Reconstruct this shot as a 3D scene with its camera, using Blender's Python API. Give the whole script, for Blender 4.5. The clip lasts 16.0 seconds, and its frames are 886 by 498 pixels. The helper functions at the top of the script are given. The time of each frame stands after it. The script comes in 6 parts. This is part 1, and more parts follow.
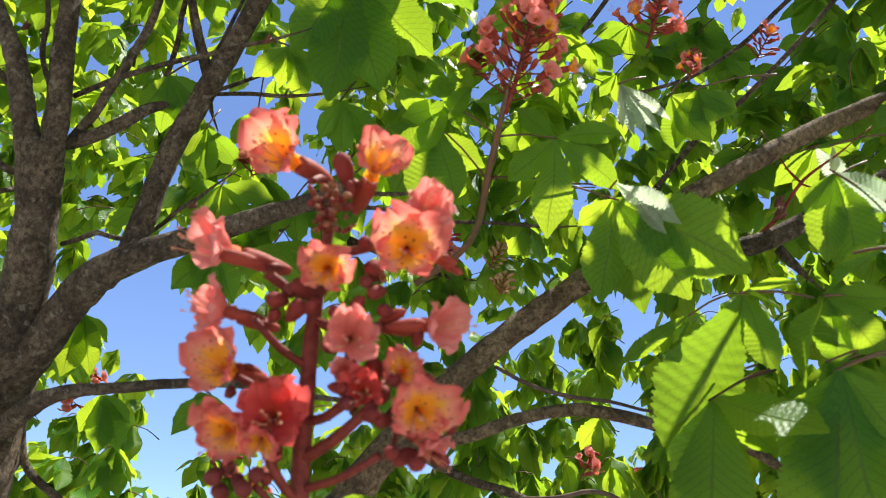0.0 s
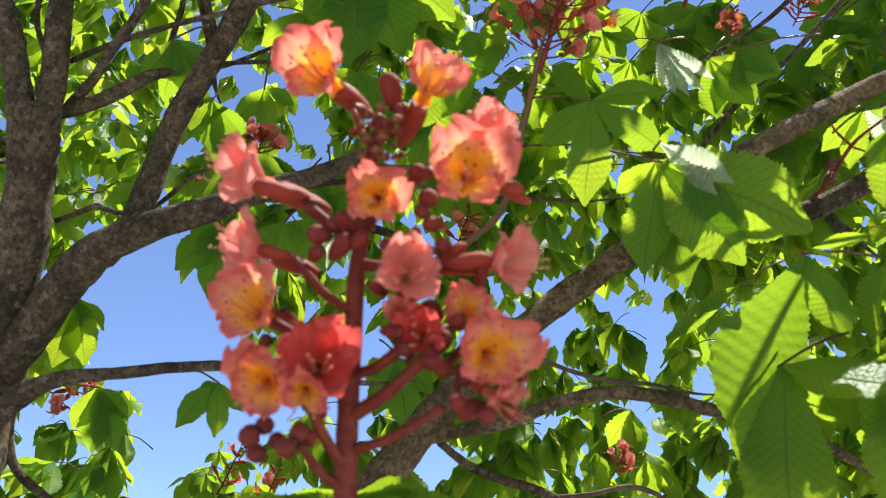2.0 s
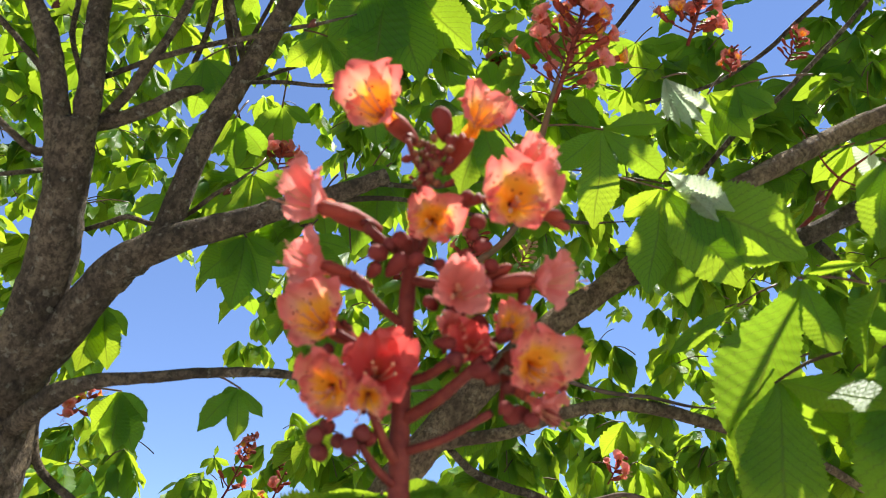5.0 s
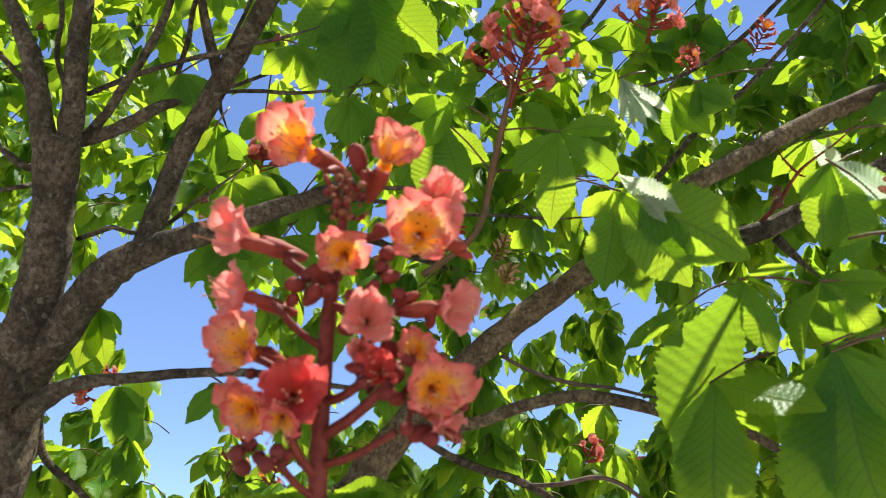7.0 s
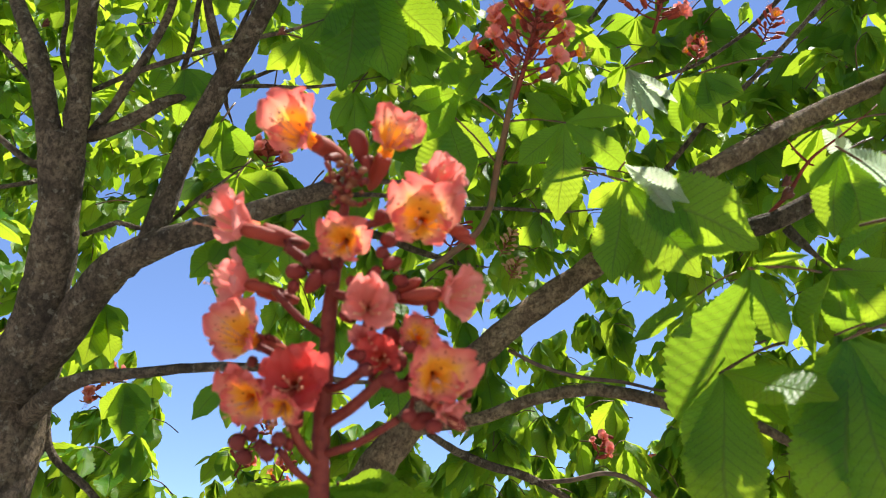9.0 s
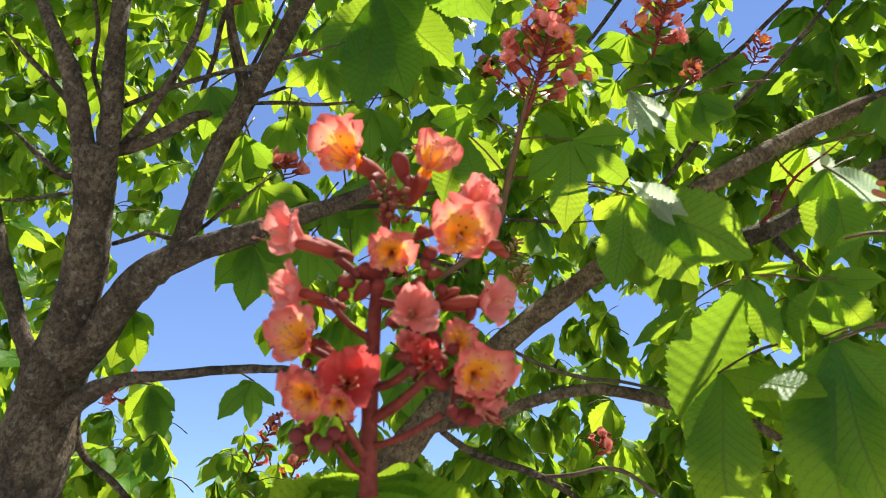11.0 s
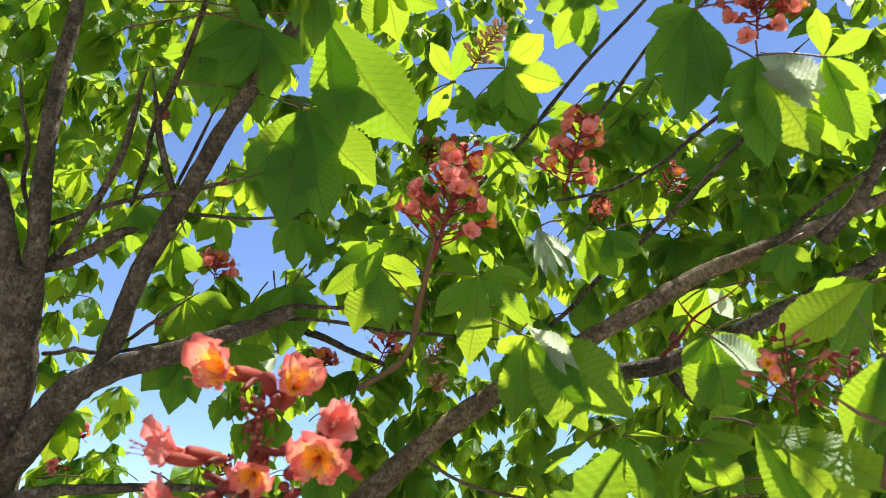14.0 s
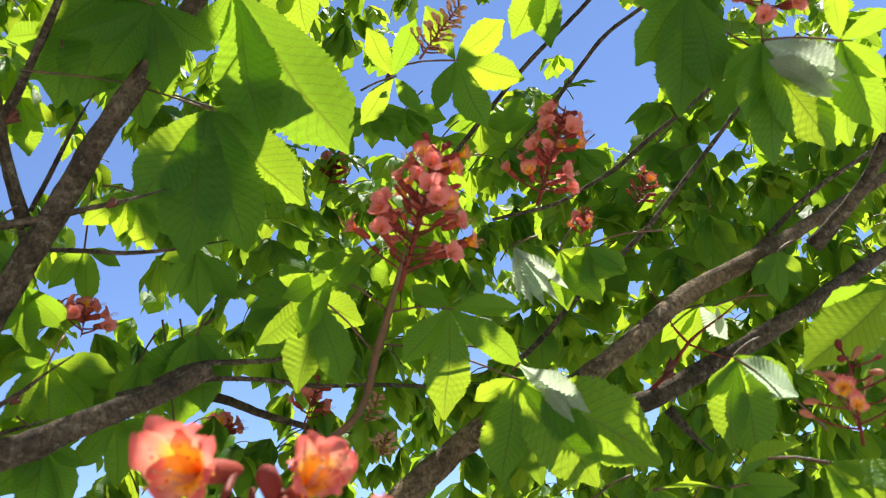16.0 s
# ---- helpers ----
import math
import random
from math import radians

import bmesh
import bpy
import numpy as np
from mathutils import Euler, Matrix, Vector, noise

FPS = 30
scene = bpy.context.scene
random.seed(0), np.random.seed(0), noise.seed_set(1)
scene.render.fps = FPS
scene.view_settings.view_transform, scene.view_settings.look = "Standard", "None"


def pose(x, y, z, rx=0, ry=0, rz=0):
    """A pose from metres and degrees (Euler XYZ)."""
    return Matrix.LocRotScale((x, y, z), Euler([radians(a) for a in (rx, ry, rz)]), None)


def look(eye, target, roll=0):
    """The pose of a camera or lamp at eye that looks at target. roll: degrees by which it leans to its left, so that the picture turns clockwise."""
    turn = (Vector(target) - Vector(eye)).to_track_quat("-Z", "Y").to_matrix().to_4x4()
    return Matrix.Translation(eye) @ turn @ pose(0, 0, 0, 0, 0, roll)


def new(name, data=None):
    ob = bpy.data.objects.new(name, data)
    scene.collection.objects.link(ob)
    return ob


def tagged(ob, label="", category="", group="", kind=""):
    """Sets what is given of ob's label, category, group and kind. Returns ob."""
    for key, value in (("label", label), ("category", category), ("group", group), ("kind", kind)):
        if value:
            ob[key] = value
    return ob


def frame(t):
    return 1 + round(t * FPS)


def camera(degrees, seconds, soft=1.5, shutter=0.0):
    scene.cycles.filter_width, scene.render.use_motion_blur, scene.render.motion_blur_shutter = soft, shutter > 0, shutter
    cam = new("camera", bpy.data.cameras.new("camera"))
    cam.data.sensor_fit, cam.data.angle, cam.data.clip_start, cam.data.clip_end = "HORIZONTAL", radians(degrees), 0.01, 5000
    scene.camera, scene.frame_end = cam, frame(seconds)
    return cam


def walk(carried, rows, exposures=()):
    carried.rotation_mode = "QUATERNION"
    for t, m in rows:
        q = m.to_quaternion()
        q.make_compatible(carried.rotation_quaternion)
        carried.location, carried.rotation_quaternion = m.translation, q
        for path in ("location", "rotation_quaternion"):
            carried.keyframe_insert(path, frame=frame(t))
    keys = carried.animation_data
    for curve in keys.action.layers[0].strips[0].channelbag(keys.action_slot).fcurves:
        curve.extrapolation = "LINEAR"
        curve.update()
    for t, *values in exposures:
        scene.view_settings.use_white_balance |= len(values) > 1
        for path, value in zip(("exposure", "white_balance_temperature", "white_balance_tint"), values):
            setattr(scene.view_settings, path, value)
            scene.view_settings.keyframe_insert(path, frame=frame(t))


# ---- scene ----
cam = camera(57.7, 16.0, soft=0.2)
PATH = [
    (0, (0.1126, -0.0246, 1.6682), (-0.0529, 1.7473, 2.5808), 3.84),
    (0.5, (0.1277, -0.0014, 1.6462), (-0.0745, 1.7597, 2.5721), 4.05),
    (1, (0.1069, 0.0335, 1.6525), (-0.0752, 1.7927, 2.5862), 4.11),
    (1.5, (0.0839, 0.0634, 1.6488), (-0.0736, 1.8128, 2.6053), 3.49),
    (2, (0.0510, 0.0702, 1.6362), (-0.0665, 1.8068, 2.6214), 2.58),
    (2.5, (0.0361, 0.0550, 1.6464), (-0.0739, 1.8033, 2.6115), 2.29),
    (3, (0.0501, 0.0285, 1.6277), (-0.0880, 1.7671, 2.6066), 2.93),
    (3.5, (0.0465, 0.0230, 1.6271), (-0.0892, 1.7611, 2.6073), 2.79),
    (6, (-0.0236, 0.0079, 1.6051), (-0.0235, 1.7223, 2.6351), 2.91),
    (6.5, (0.0089, -0.0300, 1.6385), (-0.0197, 1.7259, 2.5956), 2.79),
    (7, (0.1057, -0.0433, 1.6451), (-0.0580, 1.7281, 2.5591), 3.37),
    (7.5, (0.1065, -0.0443, 1.6404), (-0.0587, 1.7416, 2.5255), 3.09),
    (8, (0.1044, -0.0168, 1.6001), (-0.0642, 1.7489, 2.5242), 3.06),
    (8.5, (0.1135, -0.0188, 1.6203), (-0.0745, 1.7530, 2.5288), 3.11),
    (9, (0.1130, -0.0291, 1.6356), (-0.0807, 1.7345, 2.5587), 3.45),
    (9.5, (0.1030, -0.0284, 1.6268), (-0.0832, 1.7268, 2.5673), 3.29),
    (12, (0.0563, -0.1340, 1.5651), (-0.0359, 1.6350, 2.4936), 2.86),
    (12.5, (0.0601, -0.0956, 1.5159), (-0.0176, 1.6421, 2.5031), 3.40),
    (13, (0.0846, -0.0984, 1.5417), (0.0046, 1.6466, 2.5156), 4.18),
    (13.5, (0.1485, -0.1742, 1.6899), (0.0080, 1.6167, 2.5690), 5.16),
    (14, (0.1979, -0.2444, 1.8331), (0.0494, 1.5831, 2.6320), 4.50),
    (14.5, (0.1696, -0.2009, 1.8910), (0.1690, 1.6174, 2.7239), 1.27),
    (15, (0.1160, -0.0702, 1.9390), (0.2513, 1.7068, 2.8467), -0.79),
    (15.5, (0.1182, -0.0473, 1.9588), (0.2335, 1.7356, 2.8577), -0.91),
    (16, (0.0019, -0.0350, 1.9092), (0.3426, 1.7275, 2.7911), -4.88),
]
walk(cam, [(t, look(eye, target, roll)) for t, eye, target, roll in PATH], [(0.0, 2.0), (16.0, 2.0)])
cam.data.dof.use_dof = True
cam.data.dof.focus_distance = 1.6
cam.data.dof.aperture_fstop = 8.0

# ---- sky, sun ----
SUN = Vector((0.22, 0.15, 0.84)).normalized()
sky_world = bpy.data.worlds.new("sky")
scene.world = sky_world
sky_world.use_nodes = True
wn = sky_world.node_tree
sky = wn.nodes.new("ShaderNodeTexSky")
sky.sky_type, sky.sun_disc = "NISHITA", False
sky.sun_elevation = math.asin(SUN.z)
sky.sun_rotation = math.atan2(SUN.x, SUN.y)
sky.air_density, sky.dust_density, sky.ozone_density = 0.68, 0.0, 3.0
hue = wn.nodes.new("ShaderNodeMix")
hue.data_type, hue.blend_type = "RGBA", "MULTIPLY"
hue.inputs[0].default_value, hue.inputs[7].default_value = 1.0, (1.06, 1.05, 1.13, 1)
wn.links.new(sky.outputs[0], hue.inputs[6])
wn.links.new(hue.outputs[2], wn.nodes["Background"].inputs[0])
wn.nodes["Background"].inputs[1].default_value = 0.058
sun = new("sun", bpy.data.lights.new("sun", "SUN"))
sun.data.energy, sun.data.angle, sun.data.color = 3.2, radians(0.53), (1.0, 0.95, 0.86)
sun.matrix_basis = look((SUN * 20).to_tuple(), (0, 0, 0))


# ---- materials ----
def shader(name):
    m = bpy.data.materials.new(name)
    m.use_nodes = True
    return m, m.node_tree.nodes, m.node_tree.links, m.node_tree.nodes["Principled BSDF"]


def node(nodes, kind, **values):
    n = nodes.new(kind)
    for key, value in values.items():
        n.inputs[key.replace("_", " ")].default_value = value
    return n


def mathn(nodes, links, op, a, b=None, c=None):
    n = nodes.new("ShaderNodeMath")
    n.operation = op
    for i, v in enumerate((a, b, c)):
        if v is None:
            continue
        if isinstance(v, (int, float)):
            n.inputs[i].default_value = v
        else:
            links.new(v, n.inputs[i])
    return n.outputs[0]


def ramp(nodes, links, fac, *stops):
    n = nodes.new("ShaderNodeValToRGB")
    els = n.color_ramp.elements
    while len(els) < len(stops):
        els.new(0.5)
    for e, (p, c) in zip(els, stops):
        e.position, e.color = p, (*c, 1)
    links.new(fac, n.inputs[0])
    return n.outputs[0]


def mixc(nodes, links, fac, a, b, mode="MIX"):
    n = nodes.new("ShaderNodeMix")
    n.data_type, n.blend_type = "RGBA", mode
    for i, v in ((0, fac), (6, a), (7, b)):
        if isinstance(v, (int, float)):
            n.inputs[i].default_value = v
        elif isinstance(v, tuple):
            n.inputs[i].default_value = (*v, 1)
        else:
            links.new(v, n.inputs[i])
    return n.outputs[2]


def leaf_material(name, joined, through_col, face_col, gloss=0.38, rib_col=(0.19, 0.27, 0.06)):
    """Horse chestnut leaflet: midrib and pinnate veins from the leaflet's own length and breadth, light passing through."""
    m, N, L, b = shader(name)
    uv = N.new("ShaderNodeUVMap")
    sep = N.new("ShaderNodeSeparateXYZ")
    L.new(uv.outputs[0], sep.inputs[0])
    u, v = sep.outputs[0], mathn(N, L, "ABSOLUTE", mathn(N, L, "SUBTRACT", sep.outputs[1], 0.5))
    # side veins run forward from the midrib
    ph = mathn(N, L, "FRACT", mathn(N, L, "SUBTRACT", mathn(N, L, "MULTIPLY", u, 16.0), mathn(N, L, "MULTIPLY", v, 7.0)))
    tri = mathn(N, L, "ABSOLUTE", mathn(N, L, "SUBTRACT", ph, 0.5))
    vein = mathn(N, L, "SUBTRACT", 1.0, mathn(N, L, "MULTIPLY", tri, 12.0))
    vein = mathn(N, L, "MAXIMUM", vein, 0.0)
    rib = mathn(N, L, "MAXIMUM", mathn(N, L, "SUBTRACT", 1.0, mathn(N, L, "MULTIPLY", v, 32.0)), 0.0)
    lines = mathn(N, L, "MAXIMUM", vein, rib)
    geo = N.new("ShaderNodeNewGeometry")
    info = N.new("ShaderNodeObjectInfo")
    rnd = geo.outputs["Random Per Island"] if joined else info.outputs["Random"]
    tex = N.new("ShaderNodeTexCoord")
    n1 = node(N, "ShaderNodeTexNoise", Scale=26.0 if joined else 7.0, Detail=4.0)
    L.new(tex.outputs["Object"], n1.inputs["Vector"])
    n2 = node(N, "ShaderNodeTexNoise", Scale=420.0 if joined else 60.0, Detail=2.0)
    L.new(tex.outputs["Object"], n2.inputs["Vector"])
    dark = tuple(c * 0.62 for c in face_col)
    base = mixc(N, L, rnd, dark, face_col)
    base = mixc(N, L, mathn(N, L, "MULTIPLY", n1.outputs[0], 0.5), base, (0.060, 0.13, 0.020))
    base = mixc(N, L, mathn(N, L, "MULTIPLY", lines, 0.7), base, rib_col)
    thin = mixc(N, L, rnd, tuple(c * f for c, f in zip(through_col, (0.55, 0.76, 0.7))), through_col)
    thin = mixc(N, L, mathn(N, L, "MULTIPLY", n2.outputs[0], 0.35), thin, tuple(c * 0.7 for c in through_col))
    thin = mixc(N, L, mathn(N, L, "MULTIPLY", lines, 0.9), thin, tuple(c * 0.30 for c in through_col))
    # the fine net between the side veins
    net = N.new("ShaderNodeTexVoronoi")
    net.feature = "DISTANCE_TO_EDGE"
    net.inputs["Scale"].default_value = 520.0 if joined else 58.0
    L.new(tex.outputs["Object"], net.inputs["Vector"])
    mesh_lines = mathn(N, L, "MAXIMUM", mathn(N, L, "SUBTRACT", 1.0, mathn(N, L, "MULTIPLY", net.outputs[0], 9.0)), 0.0)
    thin = mixc(N, L, mathn(N, L, "MULTIPLY", mesh_lines, 0.35), thin, tuple(c * 0.45 for c in through_col))
    L.new(base, b.inputs["Base Color"])
    b.inputs["Roughness"].default_value = gloss
    b.inputs["IOR"].default_value = 1.42
    b.inputs["Specular IOR Level"].default_value = 0.27
    tr = N.new("ShaderNodeBsdfTranslucent")
    L.new(thin, tr.inputs[0])
    mx = node(N, "ShaderNodeMixShader")
    mx.inputs[0].default_value = 0.64
    L.new(b.outputs[0], mx.inputs[1])
    L.new(tr.outputs[0], mx.inputs[2])
    L.new(mx.outputs[0], N["Material Output"].inputs[0])
    hgt = mathn(N, L, "ADD", mathn(N, L, "MULTIPLY", tri, 0.5), mathn(N, L, "MULTIPLY", n2.outputs[0], 0.5))
    hgt = mathn(N, L, "SUBTRACT", hgt, mathn(N, L, "MULTIPLY", rib, 0.8))
    bump = node(N, "ShaderNodeBump", Strength=0.65, Distance=0.002)
    L.new(hgt, bump.inputs["Height"])
    L.new(bump.outputs[0], b.inputs["Normal"])
    return m


def bark_material(name, dark, light, lichen):
    m, N, L, b = shader(name)
    tex = N.new("ShaderNodeTexCoord")
    mp = N.new("ShaderNodeMapping")
    mp.inputs["Scale"].default_value = (1.0, 1.0, 0.8)
    L.new(tex.outputs["Object"], mp.inputs["Vector"])
    big = node(N, "ShaderNodeTexNoise", Scale=24.0, Detail=7.0, Roughness=0.68)
    fine = node(N, "ShaderNodeTexNoise", Scale=190.0, Detail=6.0, Roughness=0.75)
    for n in (big, fine):
        L.new(mp.outputs[0], n.inputs["Vector"])
    col = ramp(N, L, big.outputs[0], (0.38, dark), (0.62, light))
    col = mixc(N, L, ramp(N, L, fine.outputs[0], (0.38, (0.75, 0.75, 0.75)), (0.54, (0, 0, 0))), col, tuple(c * 0.45 for c in dark))
    grit = node(N, "ShaderNodeTexNoise", Scale=120.0, Detail=8.0, Roughness=0.72)
    L.new(mp.outputs[0], grit.inputs["Vector"])
    col = mixc(N, L, ramp(N, L, grit.outputs[0], (0.43, (0.55, 0.55, 0.55)), (0.51, (0, 0, 0))), col, tuple(c * 0.4 for c in dark))
    patch = node(N, "ShaderNodeTexNoise", Scale=75.0, Detail=6.0, Roughness=0.7)
    L.new(tex.outputs["Object"], patch.inputs["Vector"])
    spots = ramp(N, L, patch.outputs[0], (0.58, (0, 0, 0)), (0.63, (1, 1, 1)))
    col = mixc(N, L, mathn(N, L, "MULTIPLY", spots, 0.38), col, lichen)
    L.new(col, b.inputs["Base Color"])
    b.inputs["Roughness"].default_value = 0.9
    b.inputs["Specular IOR Level"].default_value = 0.2
    h = mathn(N, L, "ADD", mathn(N, L, "MULTIPLY", grit.outputs[0], 1.6), mathn(N, L, "MULTIPLY", fine.outputs[0], 0.9))
    bump = node(N, "ShaderNodeBump", Strength=1.0, Distance=0.012)
    L.new(h, bump.inputs["Height"])
    L.new(bump.outputs[0], b.inputs["Normal"])
    return m


def soft_material(name, c1, c2, scale=60.0, rough=0.6, thin=0.0, speck=None):
    """Stems, buds and dry flowers: two tones in fine noise, a little light through where thin."""
    m, N, L, b = shader(name)
    tex = N.new("ShaderNodeTexCoord")
    n1 = node(N, "ShaderNodeTexNoise", Scale=scale, Detail=4.0)
    L.new(tex.outputs["Object"], n1.inputs["Vector"])
    col = ramp(N, L, n1.outputs[0], (0.35, c1), (0.65, c2))
    if speck:
        n2 = node(N, "ShaderNodeTexNoise", Scale=scale * 5, Detail=2.0)
        L.new(tex.outputs["Object"], n2.inputs["Vector"])
        col = mixc(N, L, ramp(N, L, n2.outputs[0], (0.58, (0, 0, 0)), (0.66, (0.7, 0.7, 0.7))), col, speck)
    L.new(col, b.inputs["Base Color"])
    b.inputs["Roughness"].default_value = rough
    b.inputs["Specular IOR Level"].default_value = 0.22
    bump = node(N, "ShaderNodeBump", Strength=0.3, Distance=0.001)
    L.new(n1.outputs[0], bump.inputs["Height"])
    L.new(bump.outputs[0], b.inputs["Normal"])
    if thin:
        tr = N.new("ShaderNodeBsdfTranslucent")
        L.new(col, tr.inputs[0])
        mx = node(N, "ShaderNodeMixShader")
        mx.inputs[0].default_value = thin
        L.new(b.outputs[0], mx.inputs[1])
        L.new(tr.outputs[0], mx.inputs[2])
        L.new(mx.outputs[0], N["Material Output"].inputs[0])
    return m


def petal_material(name, rim, blade, throat, heart, reach):
    """Petal: coloured heart at its claw, speckled with dark red, paling to the rim."""
    m, N, L, b = shader(name)
    uv = N.new("ShaderNodeUVMap")
    sep = N.new("ShaderNodeSeparateXYZ")
    L.new(uv.outputs[0], sep.inputs[0])
    tex = N.new("ShaderNodeTexCoord")
    n1 = node(N, "ShaderNodeTexNoise", Scale=4.0, Detail=3.0)
    L.new(tex.outputs["Object"], n1.inputs["Vector"])
    u = mathn(N, L, "ADD", sep.outputs[0], mathn(N, L, "MULTIPLY", mathn(N, L, "SUBTRACT", n1.outputs[0], 0.5), 0.25))
    v = mathn(N, L, "ABSOLUTE", mathn(N, L, "SUBTRACT", sep.outputs[1], 0.5))
    u = mathn(N, L, "ADD", u, mathn(N, L, "MULTIPLY", v, 0.35))
    col = ramp(N, L, u, (0.10, heart), (reach, throat), (reach + 0.22, blade), (0.98, rim))
    vor = N.new("ShaderNodeTexVoronoi")
    vor.inputs["Scale"].default_value = 11.0
    L.new(tex.outputs["Object"], vor.inputs["Vector"])
    dots = mathn(N, L, "LESS_THAN", vor.outputs["Distance"], 0.2)
    band = mathn(N, L, "MULTIPLY", mathn(N, L, "GREATER_THAN", u, reach - 0.12), mathn(N, L, "LESS_THAN", u, reach + 0.28))
    col = mixc(N, L, mathn(N, L, "MULTIPLY", mathn(N, L, "MULTIPLY", dots, band), 0.9), col, (0.30, 0.02, 0.02))
    L.new(col, b.inputs["Base Color"])
    b.inputs["Roughness"].default_value = 0.55
    tr = N.new("ShaderNodeBsdfTranslucent")
    L.new(col, tr.inputs[0])
    mx = node(N, "ShaderNodeMixShader")
    mx.inputs[0].default_value = 0.5
    L.new(b.outputs[0], mx.inputs[1])
    L.new(tr.outputs[0], mx.inputs[2])
    L.new(mx.outputs[0], N["Material Output"].inputs[0])
    bump = node(N, "ShaderNodeBump", Strength=0.35, Distance=0.002)
    L.new(n1.outputs[0], bump.inputs["Height"])
    L.new(bump.outputs[0], b.inputs["Normal"])
    return m


LEAF = leaf_material("leaf", False, (0.45, 0.575, 0.028), (0.048, 0.220, 0.022))
# sun highlights on glossy leaves, painted as a pale leaf colour
SHEEN_LEAF = leaf_material("painted_sheen_leaf", False, (0.66, 0.72, 0.52), (0.50, 0.57, 0.42), 0.35, (0.62, 0.66, 0.50))
FOLIAGE = leaf_material("foliage", True, (0.45, 0.575, 0.028), (0.048, 0.220, 0.022))
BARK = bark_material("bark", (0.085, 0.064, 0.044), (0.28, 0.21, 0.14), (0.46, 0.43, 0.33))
# the same bark with sunlight put into its colours, for limbs crossing right
BARK_LIT = bark_material("lit_bark", (0.15, 0.100, 0.058), (0.42, 0.305, 0.175), (0.52, 0.44, 0.29))
GREEN_STEM = soft_material("green_stem", (0.075, 0.055, 0.028), (0.13, 0.062, 0.034), 80, 0.5)
TWIG = soft_material("twig_bark", (0.07, 0.046, 0.035), (0.13, 0.088, 0.062), 90, 0.8)
RED_STEM = soft_material("red_stem", (0.13, 0.020, 0.016), (0.21, 0.040, 0.026), 120, 0.6, 0.15)
CALYX = soft_material("calyx", (0.24, 0.030, 0.022), (0.38, 0.075, 0.042), 160, 0.6, 0.25)
BUD = soft_material("bud", (0.15, 0.019, 0.017), (0.26, 0.045, 0.034), 160, 0.75, 0.22)
DARK_BUD = soft_material("dark_bud", (0.11, 0.019, 0.018), (0.19, 0.035, 0.028), 160, 0.65, 0.1)
ORANGE_BUD = soft_material("orange_bud", (0.42, 0.12, 0.06), (0.56, 0.23, 0.12), 160, 0.6, 0.25)
BROWN_BUD = soft_material("brown_bud", (0.16, 0.050, 0.025), (0.30, 0.12, 0.055), 160, 0.7, 0.15)
DRY = soft_material("dry_flower", (0.42, 0.22, 0.12), (0.62, 0.42, 0.25), 160, 0.8, 0.35)
STAMEN = soft_material("stamen", (0.62, 0.26, 0.16), (0.74, 0.38, 0.22), 60, 0.5, 0.3)
KNOT = soft_material("bud_scale", (0.065, 0.020, 0.014), (0.15, 0.050, 0.030), 150, 0.6)
PETAL = petal_material("petal", (0.72, 0.15, 0.13), (0.78, 0.29, 0.19), (0.92, 0.48, 0.045), (0.95, 0.34, 0.010), 0.57)
PETAL_RED = petal_material("red_petal", (0.64, 0.085, 0.075), (0.62, 0.062, 0.058), (0.72, 0.11, 0.045), (0.82, 0.22, 0.02), 0.34)
PETAL_PINK = petal_material("pink_petal", (0.76, 0.25, 0.22), (0.72, 0.19, 0.16), (0.78, 0.24, 0.12), (0.76, 0.16, 0.06), 0.30)


# ---- helpers for things and parts ----
PLACE = {}


def thing(name, at, label, category, group=""):
    ob = new(name)
    ob.empty_display_size = 0.02
    PLACE[ob] = Matrix.Translation(at)
    ob.matrix_basis = PLACE[ob]
    return tagged(ob, label, category, group)


def part(name, data, material, parent, label="", at=None):
    """Links a bmesh or a mesh as one object under its parent. at: its pose in the world; a bmesh without one is in world metres."""
    if isinstance(data, bmesh.types.BMesh):
        mesh = bpy.data.meshes.new(name)
        data.to_mesh(mesh)
        data.free()
        mesh.polygons.foreach_set("use_smooth", [True] * len(mesh.polygons))
    else:
        mesh = data
    if not mesh.materials:
        mesh.materials.append(material)
    ob = new(name, mesh)
    ob.parent = parent
    PLACE[ob] = at if at is not None else Matrix.Identity(4)
    ob.matrix_basis = PLACE[parent].inverted() @ PLACE[ob]
    if label:
        ob["label"] = label
    return ob


def smooth_path(pts, step):
    """Catmull-Rom through points (x, y, z, radius), spaced by about step."""
    p = [Vector(q) for q in pts]
    p = [p[0] * 2 - p[1]] + p + [p[-1] * 2 - p[-2]]
    out = []
    for a, b, c, d in zip(p, p[1:], p[2:], p[3:]):
        n = max(2, int((c - b).length / step))
        for i in range(n):
            t = i / n
            out.append(0.5 * ((2 * b) + (c - a) * t + (2 * a - 5 * b + 4 * c - d) * t * t + (3 * b - a - 3 * c + d) * t ** 3))
    out.append(p[-2])
    return out


